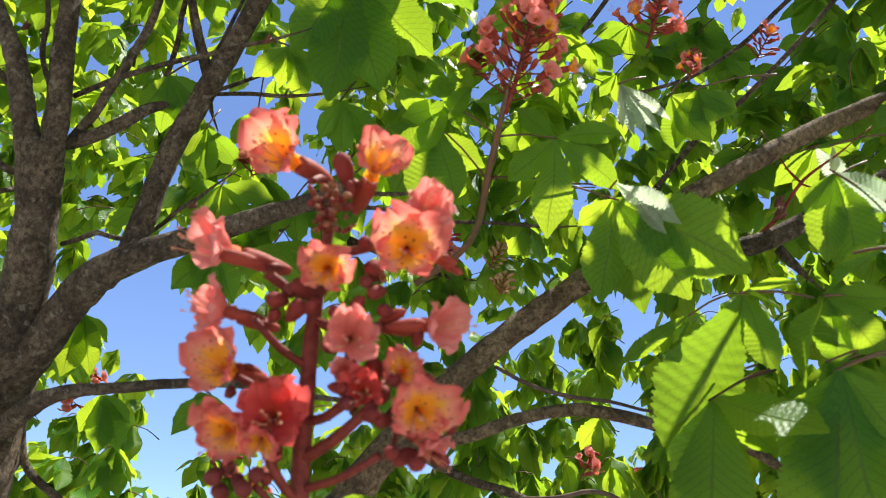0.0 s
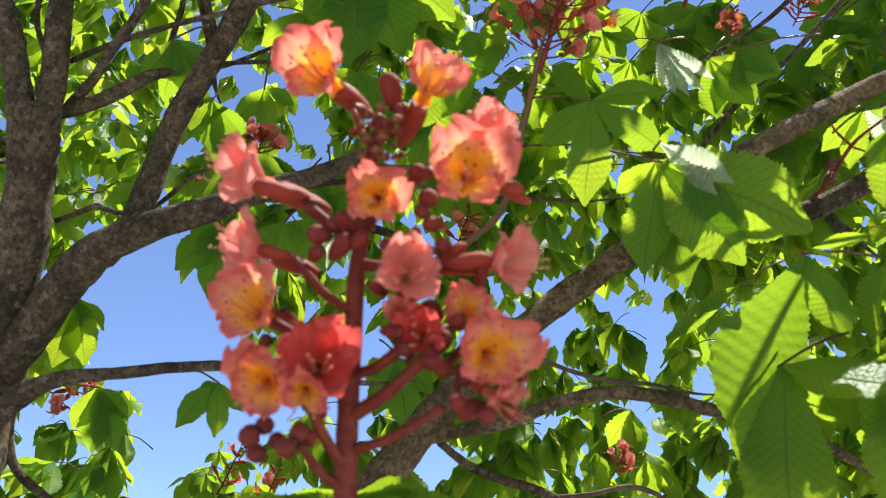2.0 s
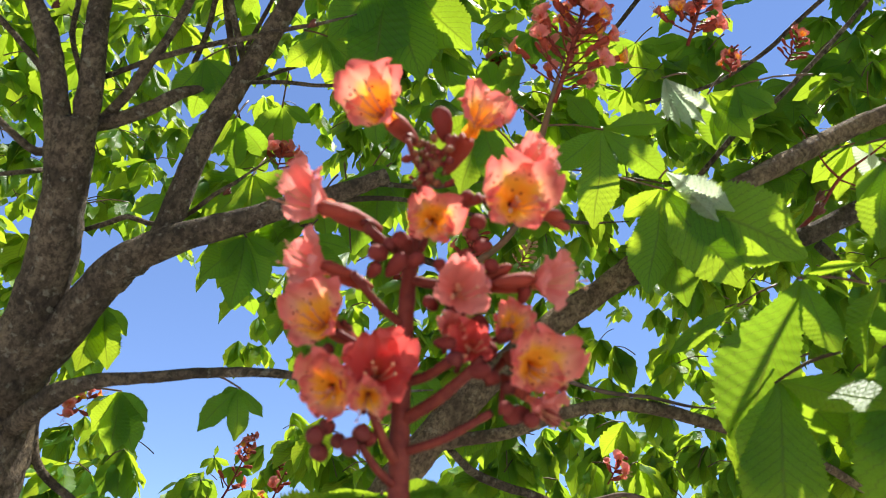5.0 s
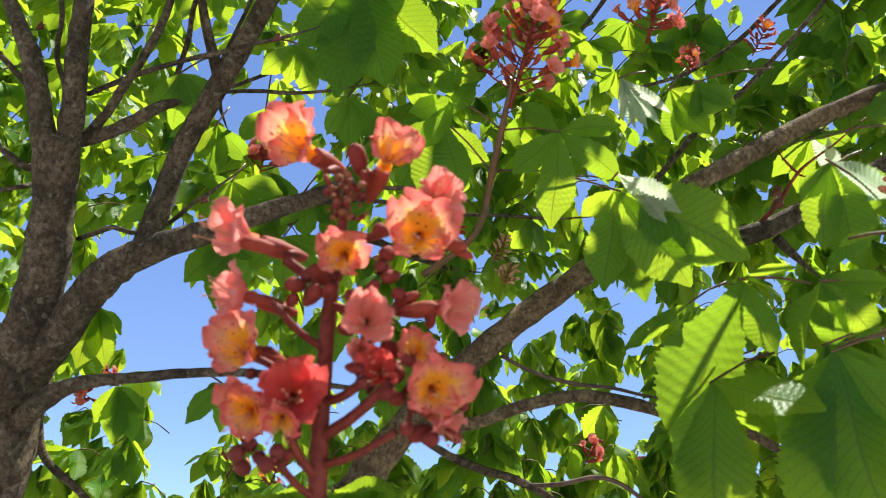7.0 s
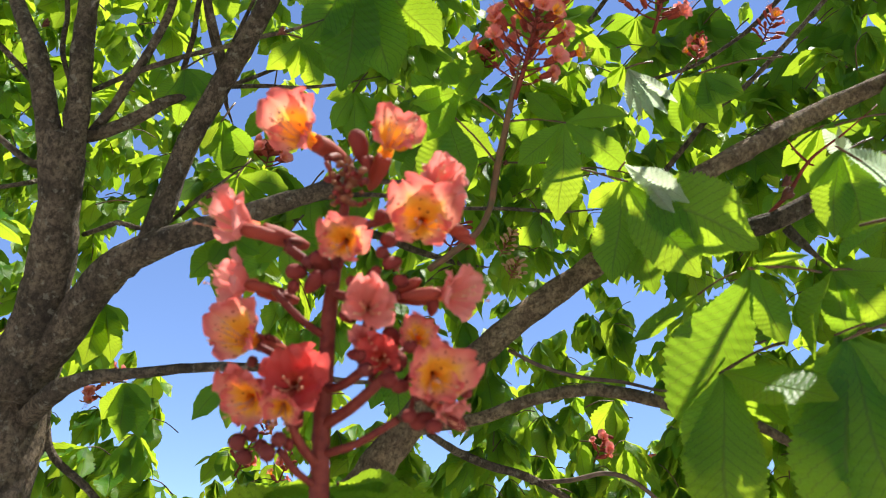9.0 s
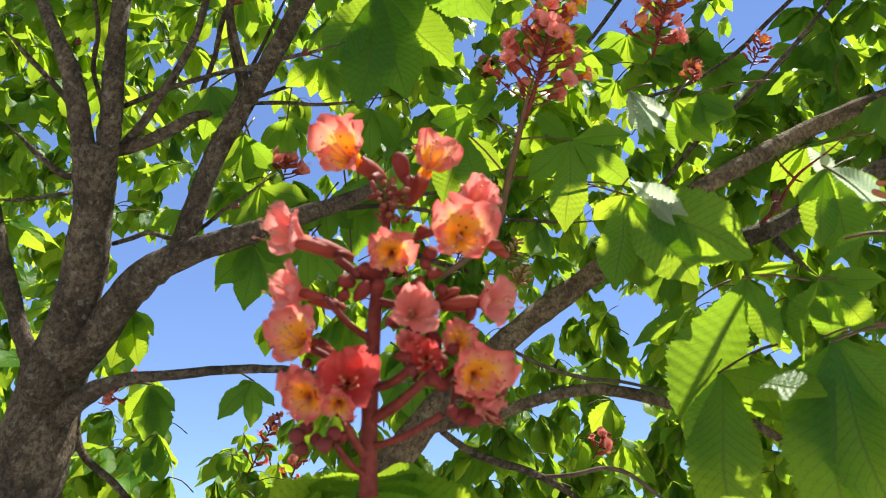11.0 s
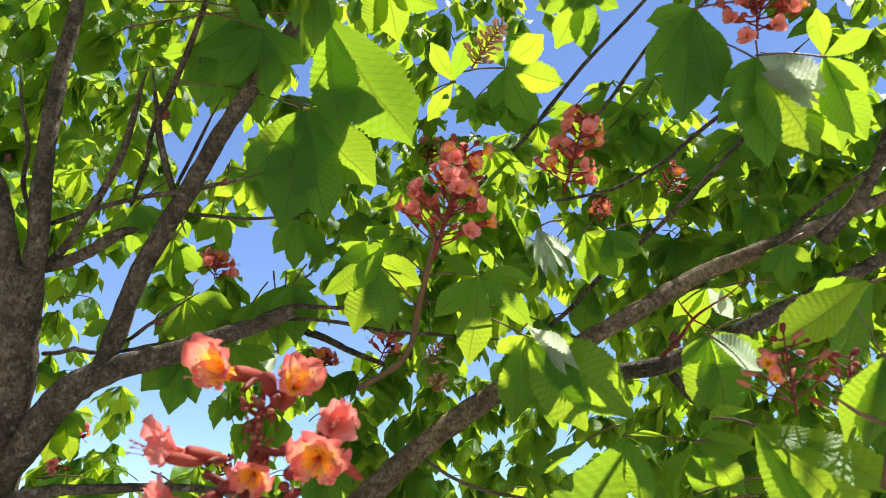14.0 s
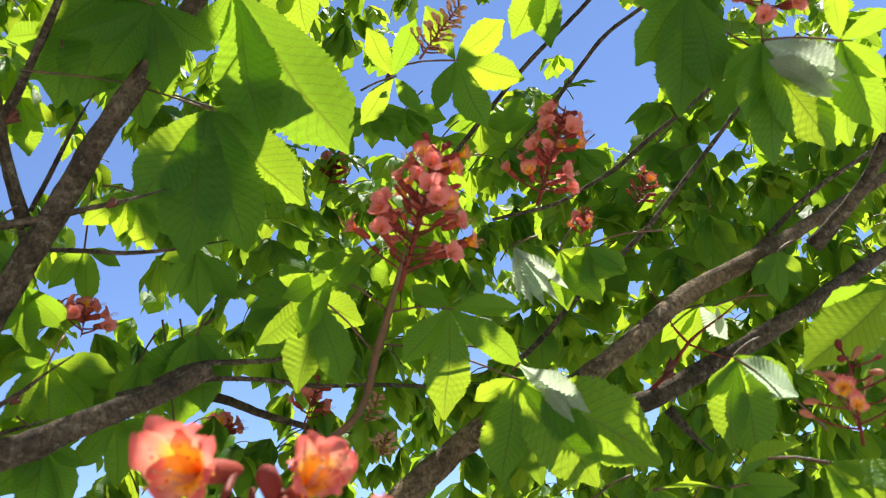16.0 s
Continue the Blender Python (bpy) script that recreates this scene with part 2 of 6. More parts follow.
def tube(bm, pts, step=0.03, sides=10, rough=0.0, seed=0.0):
    """A tapered, slightly uneven tube through points (x, y, z, radius)."""
    path = smooth_path(pts, step)
    rings, side = [], None
    for i, q in enumerate(path):
        a, b = path[max(i - 1, 0)], path[min(i + 1, len(path) - 1)]
        ahead = (b.xyz - a.xyz).normalized()
        if side is None:
            side = ahead.orthogonal().normalized()
        side = (side - ahead * side.dot(ahead)).normalized()
        up = ahead.cross(side)
        ring = []
        for k in range(sides):
            w = 2 * math.pi * k / sides
            way = side * math.cos(w) + up * math.sin(w)
            r = max(q.w, 0.0006)
            if rough:
                r *= 1 + rough * noise.noise((q.xyz + way * r) * (0.35 / r) + Vector((seed, 0, 0)))
                r *= 1 + 0.6 * rough * noise.noise((q.xyz + way * r) * (1.5 / r) + Vector((0, seed, 0)))
            ring.append(bm.verts.new(q.xyz + way * r))
        rings.append(ring)
    for a, b in zip(rings, rings[1:]):
        for k in range(sides):
            bm.faces.new((a[k], a[(k + 1) % sides], b[(k + 1) % sides], b[k]))
    for ring, way in ((rings[0], -1), (rings[-1], 1)):
        bm.faces.new(ring[::way])
    return bm


def limb(name, parent, material, *pts, rough=0.15, label="", sides=20, step=0.012):
    seed = sum(pts[0]) * 7.3
    return part(name, tube(bmesh.new(), pts, step, sides, rough, seed), material, parent, label)


# ---- leaflets ----
def leaflet_grid(rows, cols, seed, teeth, droop, fold, wave, pleat=0.0, veins=16):
    """A leaflet along +y, one long, about 0.4 wide, face to +z: blunt and widest past its middle, with a drawn-out tip."""
    rng = random.Random(seed)
    verts, uvs, faces = [], [], []
    for i in range(rows + 1):
        u = i / rows
        w = 0.225 * (math.sin(math.pi * min(1, u ** 1.25 * 0.93 + 0.02))) ** 0.9
        w *= 1 - max(0, (u - 0.80) / 0.20) * 0.62
        w = max(w, 0.006) if u < 0.999 else 0.001
        if teeth and 0 < i < rows:
            w *= 1 + (0.045 if i % 2 else -0.045) * teeth * (1 + 0.6 * rng.uniform(-1, 1)) + 0.05 * math.sin(u * 37 + seed * 3) * math.sin(u * 17 + seed)
        for j in range(-cols, cols + 1):
            v = j / cols
            x = w * v
            y = u - 0.03 * abs(v) * math.sin(math.pi * u)
            z = -droop * u * u + fold * abs(x)
            x += 0.02 * math.sin(u * 5 + seed * 2) * math.sin(math.pi * u)
            z += wave * math.sin(u * 8 + seed + (2 if v > 0 else 0)) * abs(v) ** 1.5 * math.sin(math.pi * u)
            z += pleat * abs(v) ** 0.5 * math.cos(2 * math.pi * (u * veins - abs(v) * 0.22 * veins)) * math.sin(math.pi * u)
            x += rng.uniform(-1, 1) * 0.004
            verts.append((x, y, z))
            uvs.append((u, 0.5 + 0.5 * v))
    k = 2 * cols + 1
    for i in range(rows):
        for j in range(2 * cols):
            faces.append((i * k + j, i * k + j + 1, (i + 1) * k + j + 1, (i + 1) * k + j))
    return verts, uvs, faces


def leaflet_mesh(name, *grid, material=None):
    verts, uvs, faces = leaflet_grid(*grid)
    me = bpy.data.meshes.new(name)
    me.from_pydata(verts, [], faces)
    lay = me.uv_layers.new(name="UVMap")
    for lp in me.loops:
        lay.data[lp.index].uv = uvs[lp.vertex_index]
    me.polygons.foreach_set("use_smooth", [True] * len(me.polygons))
    me.materials.append(material or LEAF)
    return me


LEAFLETS = [leaflet_mesh("leaflet", 72, 4, s, 0.9, d, f, w, 0.0042) for s, d, f, w in (
    (1, 0.10, 0.25, 0.020), (2, 0.22, 0.10, 0.030), (3, 0.05, 0.45, 0.025), (4, 0.30, 0.35, 0.035), (5, 0.15, -0.15, 0.04), (6, 0.02, 0.12, 0.03))]
# ragged leaflets that carry the painted highlight colour
SHEEN = [leaflet_mesh("leaflet", 96, 4, s, 2.8, d, f, w, 0.02, 14, material=SHEEN_LEAF) for s, d, f, w in ((21, 0.2, 0.2, 0.06), (22, 0.3, 0.6, 0.08))]
FOLDED = leaflet_mesh("folded_leaflet", 96, 4, 9, True, 0.25, 0.9, 0.06, 0.010)


def frame_of(base, tip, normal, width, length=None):
    y = Vector(tip) - Vector(base)
    size = y.length
    y.normalize()
    z = Vector(normal)
    z = (z - y * z.dot(y)).normalized()
    x = y.cross(z)
    m = Matrix((x, y, z)).transposed().to_4x4() @ Matrix.Diagonal((size * width, size, size * 0.8, 1))
    m.translation = base
    return m


def leaf(parent, stem, hub, *tips, facing=(0.1, 0.5, 0.85), width=1.0, folded=(), sheen=(), label=""):
    """A palmate leaf: a stalk from stem to hub and a leaflet to each tip. facing: the side that its upper faces turn
    to; sheen: leaflets whose highlight is put in as pale colour.
    """
    stem, hub = Vector(stem), Vector(hub)
    r = (hub - stem).length
    mid = (stem + hub) / 2 + Vector((0, 0, 0.06 * r))
    t = 0.0015
    stalk = tube(bmesh.new(), [(*stem, t), (*mid, t * 0.8), (*hub, t * 0.9), (*(hub + (hub - stem).normalized() * 0.004), t * 0.6)], 0.02, 7)
    ob = part("leaf", stalk, GREEN_STEM, parent, label)
    for i, tip in enumerate(tips):
        tip = Vector(tip)
        out = (tip - hub).normalized()
        n = Vector(facing) + 0.35 * Vector((noise.noise(tip * 9), noise.noise(tip * 9 + Vector((5, 0, 0))), 0.3 * noise.noise(tip * 7)))
        data = SHEEN[i % 2] if i in sheen else FOLDED if i in folded else LEAFLETS[int(abs(noise.noise(tip * 31)) * 97) % len(LEAFLETS)]
        part("leaflet", data, LEAF, ob, at=frame_of(hub + out * 0.002, tip, n, width * (0.95 + 0.25 * noise.noise(hub * 17 + tip * 5))))
    return ob


class Foliage:
    """Collects many leaflets and stalks into one joined mesh."""

    def __init__(self, rows=18, cols=2):
        self.kinds = [leaflet_grid(rows, cols, s, True, d, f, w, 0.016, 7 if rows > 12 else 4) for s, d, f, w in ((11, 0.15, 0.3, 0.05), (12, 0.35, 0.15, 0.08), (13, 0.08, 0.6, 0.07), (14, 0.25, -0.25, 0.10), (15, 0.20, 0.45, 0.12), (16, 0.45, -0.05, 0.06))]
        self.kinds = [(np.array(v), np.array(t), np.array(f)) for v, t, f in self.kinds]
        self.v, self.t, self.f, self.n = [], [], [], 0

    def add(self, m, kind):
        v, t, f = self.kinds[kind % len(self.kinds)]
        a = np.array(m)
        self.v.append(v @ a[:3, :3].T + a[:3, 3])
        self.t.append(t)
        self.f.append(f + self.n)
        self.n += len(v)

    def palmate(self, hub, out, size, rng, up=None):
        """A drooping palmate leaf at hub whose stalk points along out."""
        out = out.normalized()
        n = (up or Vector((rng.uniform(-0.5, 0.5), rng.uniform(-0.7, 0.3), 1))).normalized()
        a = (out - n * out.dot(n)).normalized()
        b = n.cross(a)
        count = rng.choice((5, 5, 5, 6, 7))
        sag = rng.uniform(0.35, 1.15)
        for k in range(count):
            w = (k - (count - 1) / 2) * rng.uniform(0.62, 0.78)
            way = a * math.cos(w) + b * math.sin(w)
            s = sag * rng.uniform(0.7, 1.3)
            d = way * math.cos(s) - n * math.sin(s) + Vector((0, 0, -0.25))
            ln = size * (1 - 0.10 * abs(k - (count - 1) / 2)) * rng.uniform(0.85, 1.12)
            fn = n * math.cos(s) + way * math.sin(s) + Vector((rng.uniform(-0.3, 0.3), rng.uniform(-0.3, 0.3), 0))
            self.add(frame_of(hub, hub + d.normalized() * ln, fn, rng.uniform(0.9, 1.25)), rng.randrange(6))

    def build(self, name, parent, label=""):
        v, t, f = np.concatenate(self.v), np.concatenate(self.t), np.concatenate(self.f)
        me = bpy.data.meshes.new(name)
        me.vertices.add(len(v))
        me.vertices.foreach_set("co", v.ravel())
        me.loops.add(f.size)
        me.loops.foreach_set("vertex_index", f.ravel())
        me.polygons.add(len(f))
        me.polygons.foreach_set("loop_start", np.arange(0, f.size, 4))
        me.polygons.foreach_set("use_smooth", np.ones(len(f), bool))
        lay = me.uv_layers.new(name="UVMap")
        lay.data.foreach_set("uv", t[f.ravel()].ravel())
        me.update(calc_edges=True)
        ob = part(name, me, FOLIAGE, parent, label)
        return tagged(ob, kind="stuff")


# ---- flowers ----
def petal_mesh(name, long, wide, flare, cup, seed, material):
    """A petal from the throat at the origin, rising along +z and leaning to +y, with a ruffled rim."""
    rows, cols = 9, 4
    verts, uvs, faces = [], [], []
    for i in range(rows + 1):
        u = i / rows
        w = wide * (0.22 + 0.84 * math.sin(math.pi * min(1.0, 0.12 + 0.66 * u)) ** 1.2) * (1 if u < 0.8 else max(0.3, 1 - ((u - 0.8) / 0.2) ** 2.4 * 0.62))
        lean = flare * (0.25 + 0.75 * u)
        r = 0.03 + long * u * math.sin(lean)
        z = long * u * math.cos(lean)
        for j in range(-cols, cols + 1):
            v = j / cols
            ruffle = 0.07 * u * u * math.sin(v * 7 + seed) + 0.045 * u * math.sin(v * 13 + seed * 2) + 0.05 * u * (abs(v) - 0.5)
            verts.append((w * v, r - cup * abs(v) ** 2 * w + ruffle, z + cup * 0.8 * v * v * w - 0.05 * u * v * v))
            uvs.append((u, 0.5 + 0.5 * v))
    k = 2 * cols + 1
    for i in range(rows):
        for j in range(2 * cols):
            faces.append((i * k + j, i * k + j + 1, (i + 1) * k + j + 1, (i + 1) * k + j))
    me = bpy.data.meshes.new(name)
    me.from_pydata(verts, [], faces)
    lay = me.uv_layers.new(name="UVMap")
    for lp in me.loops:
        lay.data[lp.index].uv = uvs[lp.vertex_index]
    me.polygons.foreach_set("use_smooth", [True] * len(me.polygons))
    me.materials.append(material)
    return me


def mesh_of(name, bm, material):
    me = bpy.data.meshes.new(name)
    bm.to_mesh(me)
    bm.free()
    me.polygons.foreach_set("use_smooth", [True] * len(me.polygons))
    me.materials.append(material)
    return me


def calyx_mesh():
    return mesh_of("calyx", tube(bmesh.new(), [(0, 0, -0.75, 0.07), (0, 0, -0.6, 0.13), (0.01, 0, -0.3, 0.17), (0, 0, -0.12, 0.17), (0, 0, -0.02, 0.15), (0, 0, 0.0, 0.05)], 0.1, 12, 0.1, 3), CALYX)


def stamen_mesh(count, long):
    bm, rng = bmesh.new(), random.Random(5)
    for k in range(count):
        w, s = rng.uniform(0, 6.28), rng.uniform(0.05, 0.30)
        a = Vector((math.cos(w) * s, math.sin(w) * s, 1)).normalized() * long * rng.uniform(0.7, 1.1)
        b = a * 0.5 + Vector((0, -0.05, 0.02))
        tube(bm, [(0, 0, 0.1, 0.009), (*b, 0.008), (*a, 0.007), (*(a * 1.03), 0.022), (*(a * 1.08), 0.016)], 0.15, 5)
    return mesh_of("stamen_tuft", bm, STAMEN)


def bud_mesh(name, material, long):
    return mesh_of(name, tube(bmesh.new(), [(0, 0, -0.5 * long, 0.10), (0, 0, -0.3 * long, 0.30), (0.02, 0, 0, 0.42), (0, 0, 0.3 * long, 0.40), (0, 0, 0.46 * long, 0.22), (0, 0, 0.5 * long, 0.05)], 0.12, 10, 0.12, 2), material)


def scale_mesh():
    """A cluster of pointed, overlapping bud scales at a twig's end."""
    bm, rng = bmesh.new(), random.Random(8)
    for k in range(7):
        w, s = k * 2.4, 0.25 + 0.09 * k
        d = Vector((math.cos(w) * s, math.sin(w) * s, 1.0)).normalized() * rng.uniform(0.7, 1.1)
        tube(bm, [(0, 0, -0.4, 0.10), (*(d * 0.3), 0.24), (*(d * 0.7), 0.17), (*d, 0.02)], 0.12, 7, 0.25, k)
    return mesh_of("bud_scale", bm, KNOT)


PETALS = {kind: [petal_mesh("petal", 0.80, 0.33 * fat, 1.05, 0.30, 1, mat), petal_mesh("petal", 0.74, 0.34 * fat, 1.15, 0.35, 2, mat), petal_mesh("petal", 0.60, 0.31 * fat, 1.0, 0.42, 4, mat), petal_mesh("petal", 0.64, 0.32 * fat, 1.10, 0.38, 6, mat), petal_mesh("petal", 0.42, 0.24, 1.0, 0.4, 8, mat)]
          for kind, mat, fat in (("yellow", PETAL, 0.86), ("red", PETAL_RED, 1.05), ("pink", PETAL_PINK, 0.95))}
def blossom_petal(name, long, wide, claw, flare, seed, material):
    """A petal in close view: a narrow claw inside the tube, then a round, crinkled blade that bends outwards along +y."""
    rows, cols = 16, 5
    verts, uvs, faces = [], [], []
    r, z, step = 0.04, 0.0, long / rows
    for i in range(rows + 1):
        u = i / rows
        s = max(0.0, (u - claw) / (1 - claw))
        blade = math.sqrt(max(0.0, 1 - (2 * (0.10 + 0.87 * s) - 1) ** 2)) if s > 0 else 0.0
        w = max(wide * (0.26 + 0.10 * u), wide * blade)
        w *= 1 + 0.05 * math.sin(u * 23 + seed * 3)
        lean = 0.35 + (flare - 0.35) * min(1.0, max(0.0, (u - claw * 0.6) / 0.45))
        for j in range(-cols, cols + 1):
            v = j / cols
            rim = s * abs(v) ** 1.5
            crease = 0.045 * s * math.sin(v * 9 + seed) + 0.03 * s * math.sin(v * 17 + u * 9 + seed * 2) + 0.05 * rim * math.sin(u * 19 + seed * 5 + v * 3)
            hollow = 0.16 * v * v * (1 - 0.8 * s) - 0.07 * s * v * v
            n_out, n_up = math.cos(lean), -math.sin(lean)
            off = crease - hollow
            notch = 0.05 * (1 - abs(v)) ** 3 * s ** 6
            verts.append((w * v, r + off * n_out - notch * math.sin(lean), z + off * n_up - notch * math.cos(lean)))
            uvs.append((0.12 + 0.88 * u, 0.5 + 0.5 * v))
        r, z = r + step * math.sin(lean), z + step * math.cos(lean)
    k = 2 * cols + 1
    for i in range(rows):
        for j in range(2 * cols):
            faces.append((i * k + j, i * k + j + 1, (i + 1) * k + j + 1, (i + 1) * k + j))
    me = bpy.data.meshes.new(name)
    me.from_pydata(verts, [], faces)
    lay = me.uv_layers.new(name="UVMap")
    for lp in me.loops:
        lay.data[lp.index].uv = uvs[lp.vertex_index]
    me.polygons.foreach_set("use_smooth", [True] * len(me.polygons))
    me.materials.append(material)
    return me


BLOSSOM = {kind: [blossom_petal("petal", 0.80, 0.27 * fat, 0.28, 0.80, 1, mat), blossom_petal("petal", 0.76, 0.28 * fat, 0.26, 0.86, 2, mat), blossom_petal("petal", 0.62, 0.25 * fat, 0.26, 0.78, 4, mat), blossom_petal("petal", 0.64, 0.26 * fat, 0.28, 0.72, 6, mat), blossom_petal("petal", 0.50, 0.22, 0.26, 0.9, 8, mat)]
           for kind, mat, fat in (("yellow", PETAL, 1.0), ("red", PETAL_RED, 1.15), ("pink", PETAL_PINK, 1.05))}
CALYX_MESH, STAMENS = calyx_mesh(), stamen_mesh(6, 0.78)
BUDS = {"red": bud_mesh("bud", BUD, 1.55), "brown": bud_mesh("bud", BROWN_BUD, 1.2), "tube": bud_mesh("bud", CALYX, 2.6), "dry": bud_mesh("bud", DRY, 1.9), "dark": bud_mesh("bud", DARK_BUD, 1.0), "scale": scale_mesh(), "orange": bud_mesh("bud", ORANGE_BUD, 2.4)}


def aim(at, way, size, turn=0.0):
    q = Vector(way).normalized().to_track_quat("Z", "Y").to_matrix().to_4x4()
    return Matrix.Translation(at) @ q @ Matrix.Rotation(turn, 4, "Z") @ Matrix.Diagonal((size, size, size, 1))


def flower(parent, at, way, size, kind="yellow", turn=0.0, petals=4, closed=1.0, stamens=True, blossom=False):
    """A flower whose throat is at a place and opens along way; size: about its breadth; blossom: fully shaped, for close view."""
    m = aim(at, way, size, turn)
    ob = part("flower", CALYX_MESH, CALYX, parent, at=m @ Matrix.Diagonal((0.74, 0.74, 0.92, 1)) if blossom else m)
    shapes = BLOSSOM[kind] if blossom else PETALS[kind]
    for k in range(petals):
        w = (0.46, -0.50, 1.62, -1.66, 3.1)[k] + 0.25 * math.sin(3 * k + size * 900)
        g = closed * (0.95 + 0.14 * math.sin(5 * k + size * 700))
        pick = (k, 1 - k, k, 5 - k, k)[k] if int(size * 9000) % 2 else k
        part("petal", shapes[pick], PETAL, ob, at=m @ Matrix.Rotation(w, 4, "Z") @ Matrix.Diagonal((1.1 * g, g, 1.05, 1)))
    if stamens:
        part("stamen_tuft", STAMENS, STAMEN, ob, at=m)
    return ob


def bud(parent, at, way, size, kind="red"):
    return part("bud", BUDS[kind], BUD, parent, at=aim(at, way, size))


def panicle(base, tip, breadth, count, seed, size=0.03, kind="red", label="", dry=False, tubes=0.12):
    """An upright flower spike: a red axis with short branchlets that carry flowers and buds, narrowing to the tip."""
    base, tip, rng = Vector(base), Vector(tip), random.Random(seed)
    ob = thing("flower_panicle", base, label or "coral-red horse chestnut flower panicle on a leafy shoot", "flower", "flower panicles of the tree")
    axis = tip - base
    up, ln = axis.normalized(), axis.length
    side = up.orthogonal().normalized()
    bend = [(*(base + axis * s + side * 0.012 * ln * math.sin(s * 5)), r * ln) for s, r in ((0, 0.020), (0.3, 0.018), (0.65, 0.013), (1.0, 0.006))]
    part("stalk", tube(bmesh.new(), bend, 0.02, 8, 0.1, seed), BROWN_BUD if dry else RED_STEM, ob)
    for k in range(count):
        s = 0.10 + 0.88 * (k + rng.uniform(0, 0.8)) / count
        w = k * 2.4 + rng.uniform(-0.4, 0.4)
        out = side * math.cos(w) + up.cross(side) * math.sin(w)
        reach = breadth * 0.5 * (1 - 0.72 * s) * rng.uniform(0.65, 1.1)
        a = base + axis * s
        way = (out + up * rng.uniform(0.25, 0.7)).normalized()
        b = a + way * reach
        ray = tube(bmesh.new(), [(*a, 0.0013), (*((a + b) / 2 - up * 0.06 * reach), 0.0011), (*b, 0.0010)], 0.015, 5)
        part("branchlet", ray, BROWN_BUD if dry else RED_STEM, ob)
        fl = (out * 0.8 + up * rng.uniform(0.0, 0.6) + Vector((0, -0.25, 0))).normalized()
        pick = rng.random()
        if dry:
            bud(ob, b, fl, size * rng.uniform(0.35, 0.6), "dry")
            if pick < 0.5:
                bud(ob, a + way * reach * 0.6, (fl + up).normalized(), size * rng.uniform(0.25, 0.4), "dry")
        elif pick < tubes or s > 0.9:
            bud(ob, b, fl, size * rng.uniform(0.26, 0.40), ("orange" if kind == "yellow" else "tube") if s < 0.85 else "red")
        else:
            flower(ob, b, fl, size * rng.uniform(0.85, 1.15), rng.choice(("pink", "pink", "pink", "yellow", "pink") if kind != "yellow" else ("yellow",)), rng.uniform(-0.6, 0.6), 4, rng.uniform(0.7, 1.0))
            if pick > 0.6:
                bud(ob, a + way * reach * 0.5 + out * 0.004, fl, size * 0.24, "red")
    return ob


# ---- ground ----
def ground_material():
    m, N, L, b = shader("bounce_ground")
    tex = N.new("ShaderNodeTexCoord")
    a = node(N, "ShaderNodeTexNoise", Scale=0.6, Detail=6.0)
    c = node(N, "ShaderNodeTexNoise", Scale=40.0, Detail=4.0)
    for n in (a, c):
        L.new(tex.outputs["Object"], n.inputs["Vector"])
    # the ground is unseen; its pale tones are chosen to light the leaves from below
    col = mixc(N, L, c.outputs[0], ramp(N, L, a.outputs[0], (0.35, (0.396, 0.369, 0.315)), (0.65, (0.486, 0.459, 0.405))), (0.324, 0.297, 0.252))
    L.new(col, b.inputs["Base Color"])
    b.inputs["Roughness"].default_value = 0.95
    return m


gb = bmesh.new()
bmesh.ops.create_grid(gb, x_segments=60, y_segments=60, size=600)
for gv in gb.verts:
    d = gv.co.xy.length
    gv.co.z = 0.0 if d < 15 else 0.8 * noise.noise(gv.co * 0.01)
gm = bpy.data.meshes.new("ground")
gb.to_mesh(gm)
gb.free()
gm.materials.append(ground_material())
tagged(new("ground", gm), "unseen ground under the tree, made pale to bounce light up", "ground", kind="structure")

# ---- the tree: trunk and limbs ----
tree = thing("chestnut_tree", (-0.601, 1.018, 0.0), "red horse chestnut tree with dark branches and dense sunlit green leaves", "tree")
limb("trunk", tree, BARK, (-0.601, 1.018, -0.090, 0.0695), (-0.601, 1.018, 0.080, 0.0556), (-0.591, 1.019, 0.660, 0.0507), (-0.568, 0.983, 1.869, 0.0485), (-0.545, 0.940, 1.940, 0.0402), (-0.519, 0.901, 2.004, 0.0314), (-0.494, 0.859, 2.074, 0.0293), (-0.480, 0.815, 2.141, 0.0266), (-0.477, 0.788, 2.190, 0.0266), (-0.471, 0.772, 2.218, 0.0222))
limb("limb", tree, BARK, (-0.466, 0.790, 2.188, 0.0176), (-0.459, 0.764, 2.252, 0.0149), (-0.466, 0.749, 2.324, 0.0143), (-0.470, 0.734, 2.398, 0.0131), (-0.471, 0.715, 2.516, 0.0119), (-0.469, 0.697, 2.664, 0.0099), (-0.532, 0.727, 2.907, 0.0076), (-0.533, 0.717, 2.940, 0.0046), (-0.537, 0.702, 2.985, 0.0007))
limb("limb", tree, BARK, (-0.486, 0.787, 2.190, 0.0182), (-0.497, 0.751, 2.251, 0.0147), (-0.514, 0.734, 2.309, 0.0135), (-0.538, 0.725, 2.354, 0.0107), (-0.593, 0.724, 2.446, 0.0089))
limb("limb", tree, BARK, (-0.525, 0.936, 1.953, 0.0227), (-0.491, 0.914, 1.985, 0.0248), (-0.447, 0.884, 2.035, 0.0247), (-0.405, 0.860, 2.071, 0.0224), (-0.348, 0.850, 2.101, 0.0187), (-0.269, 0.844, 2.126, 0.0150), (-0.199, 0.842, 2.156, 0.0127), (-0.153, 0.843, 2.173, 0.0113), (-0.099, 0.845, 2.202, 0.0099))
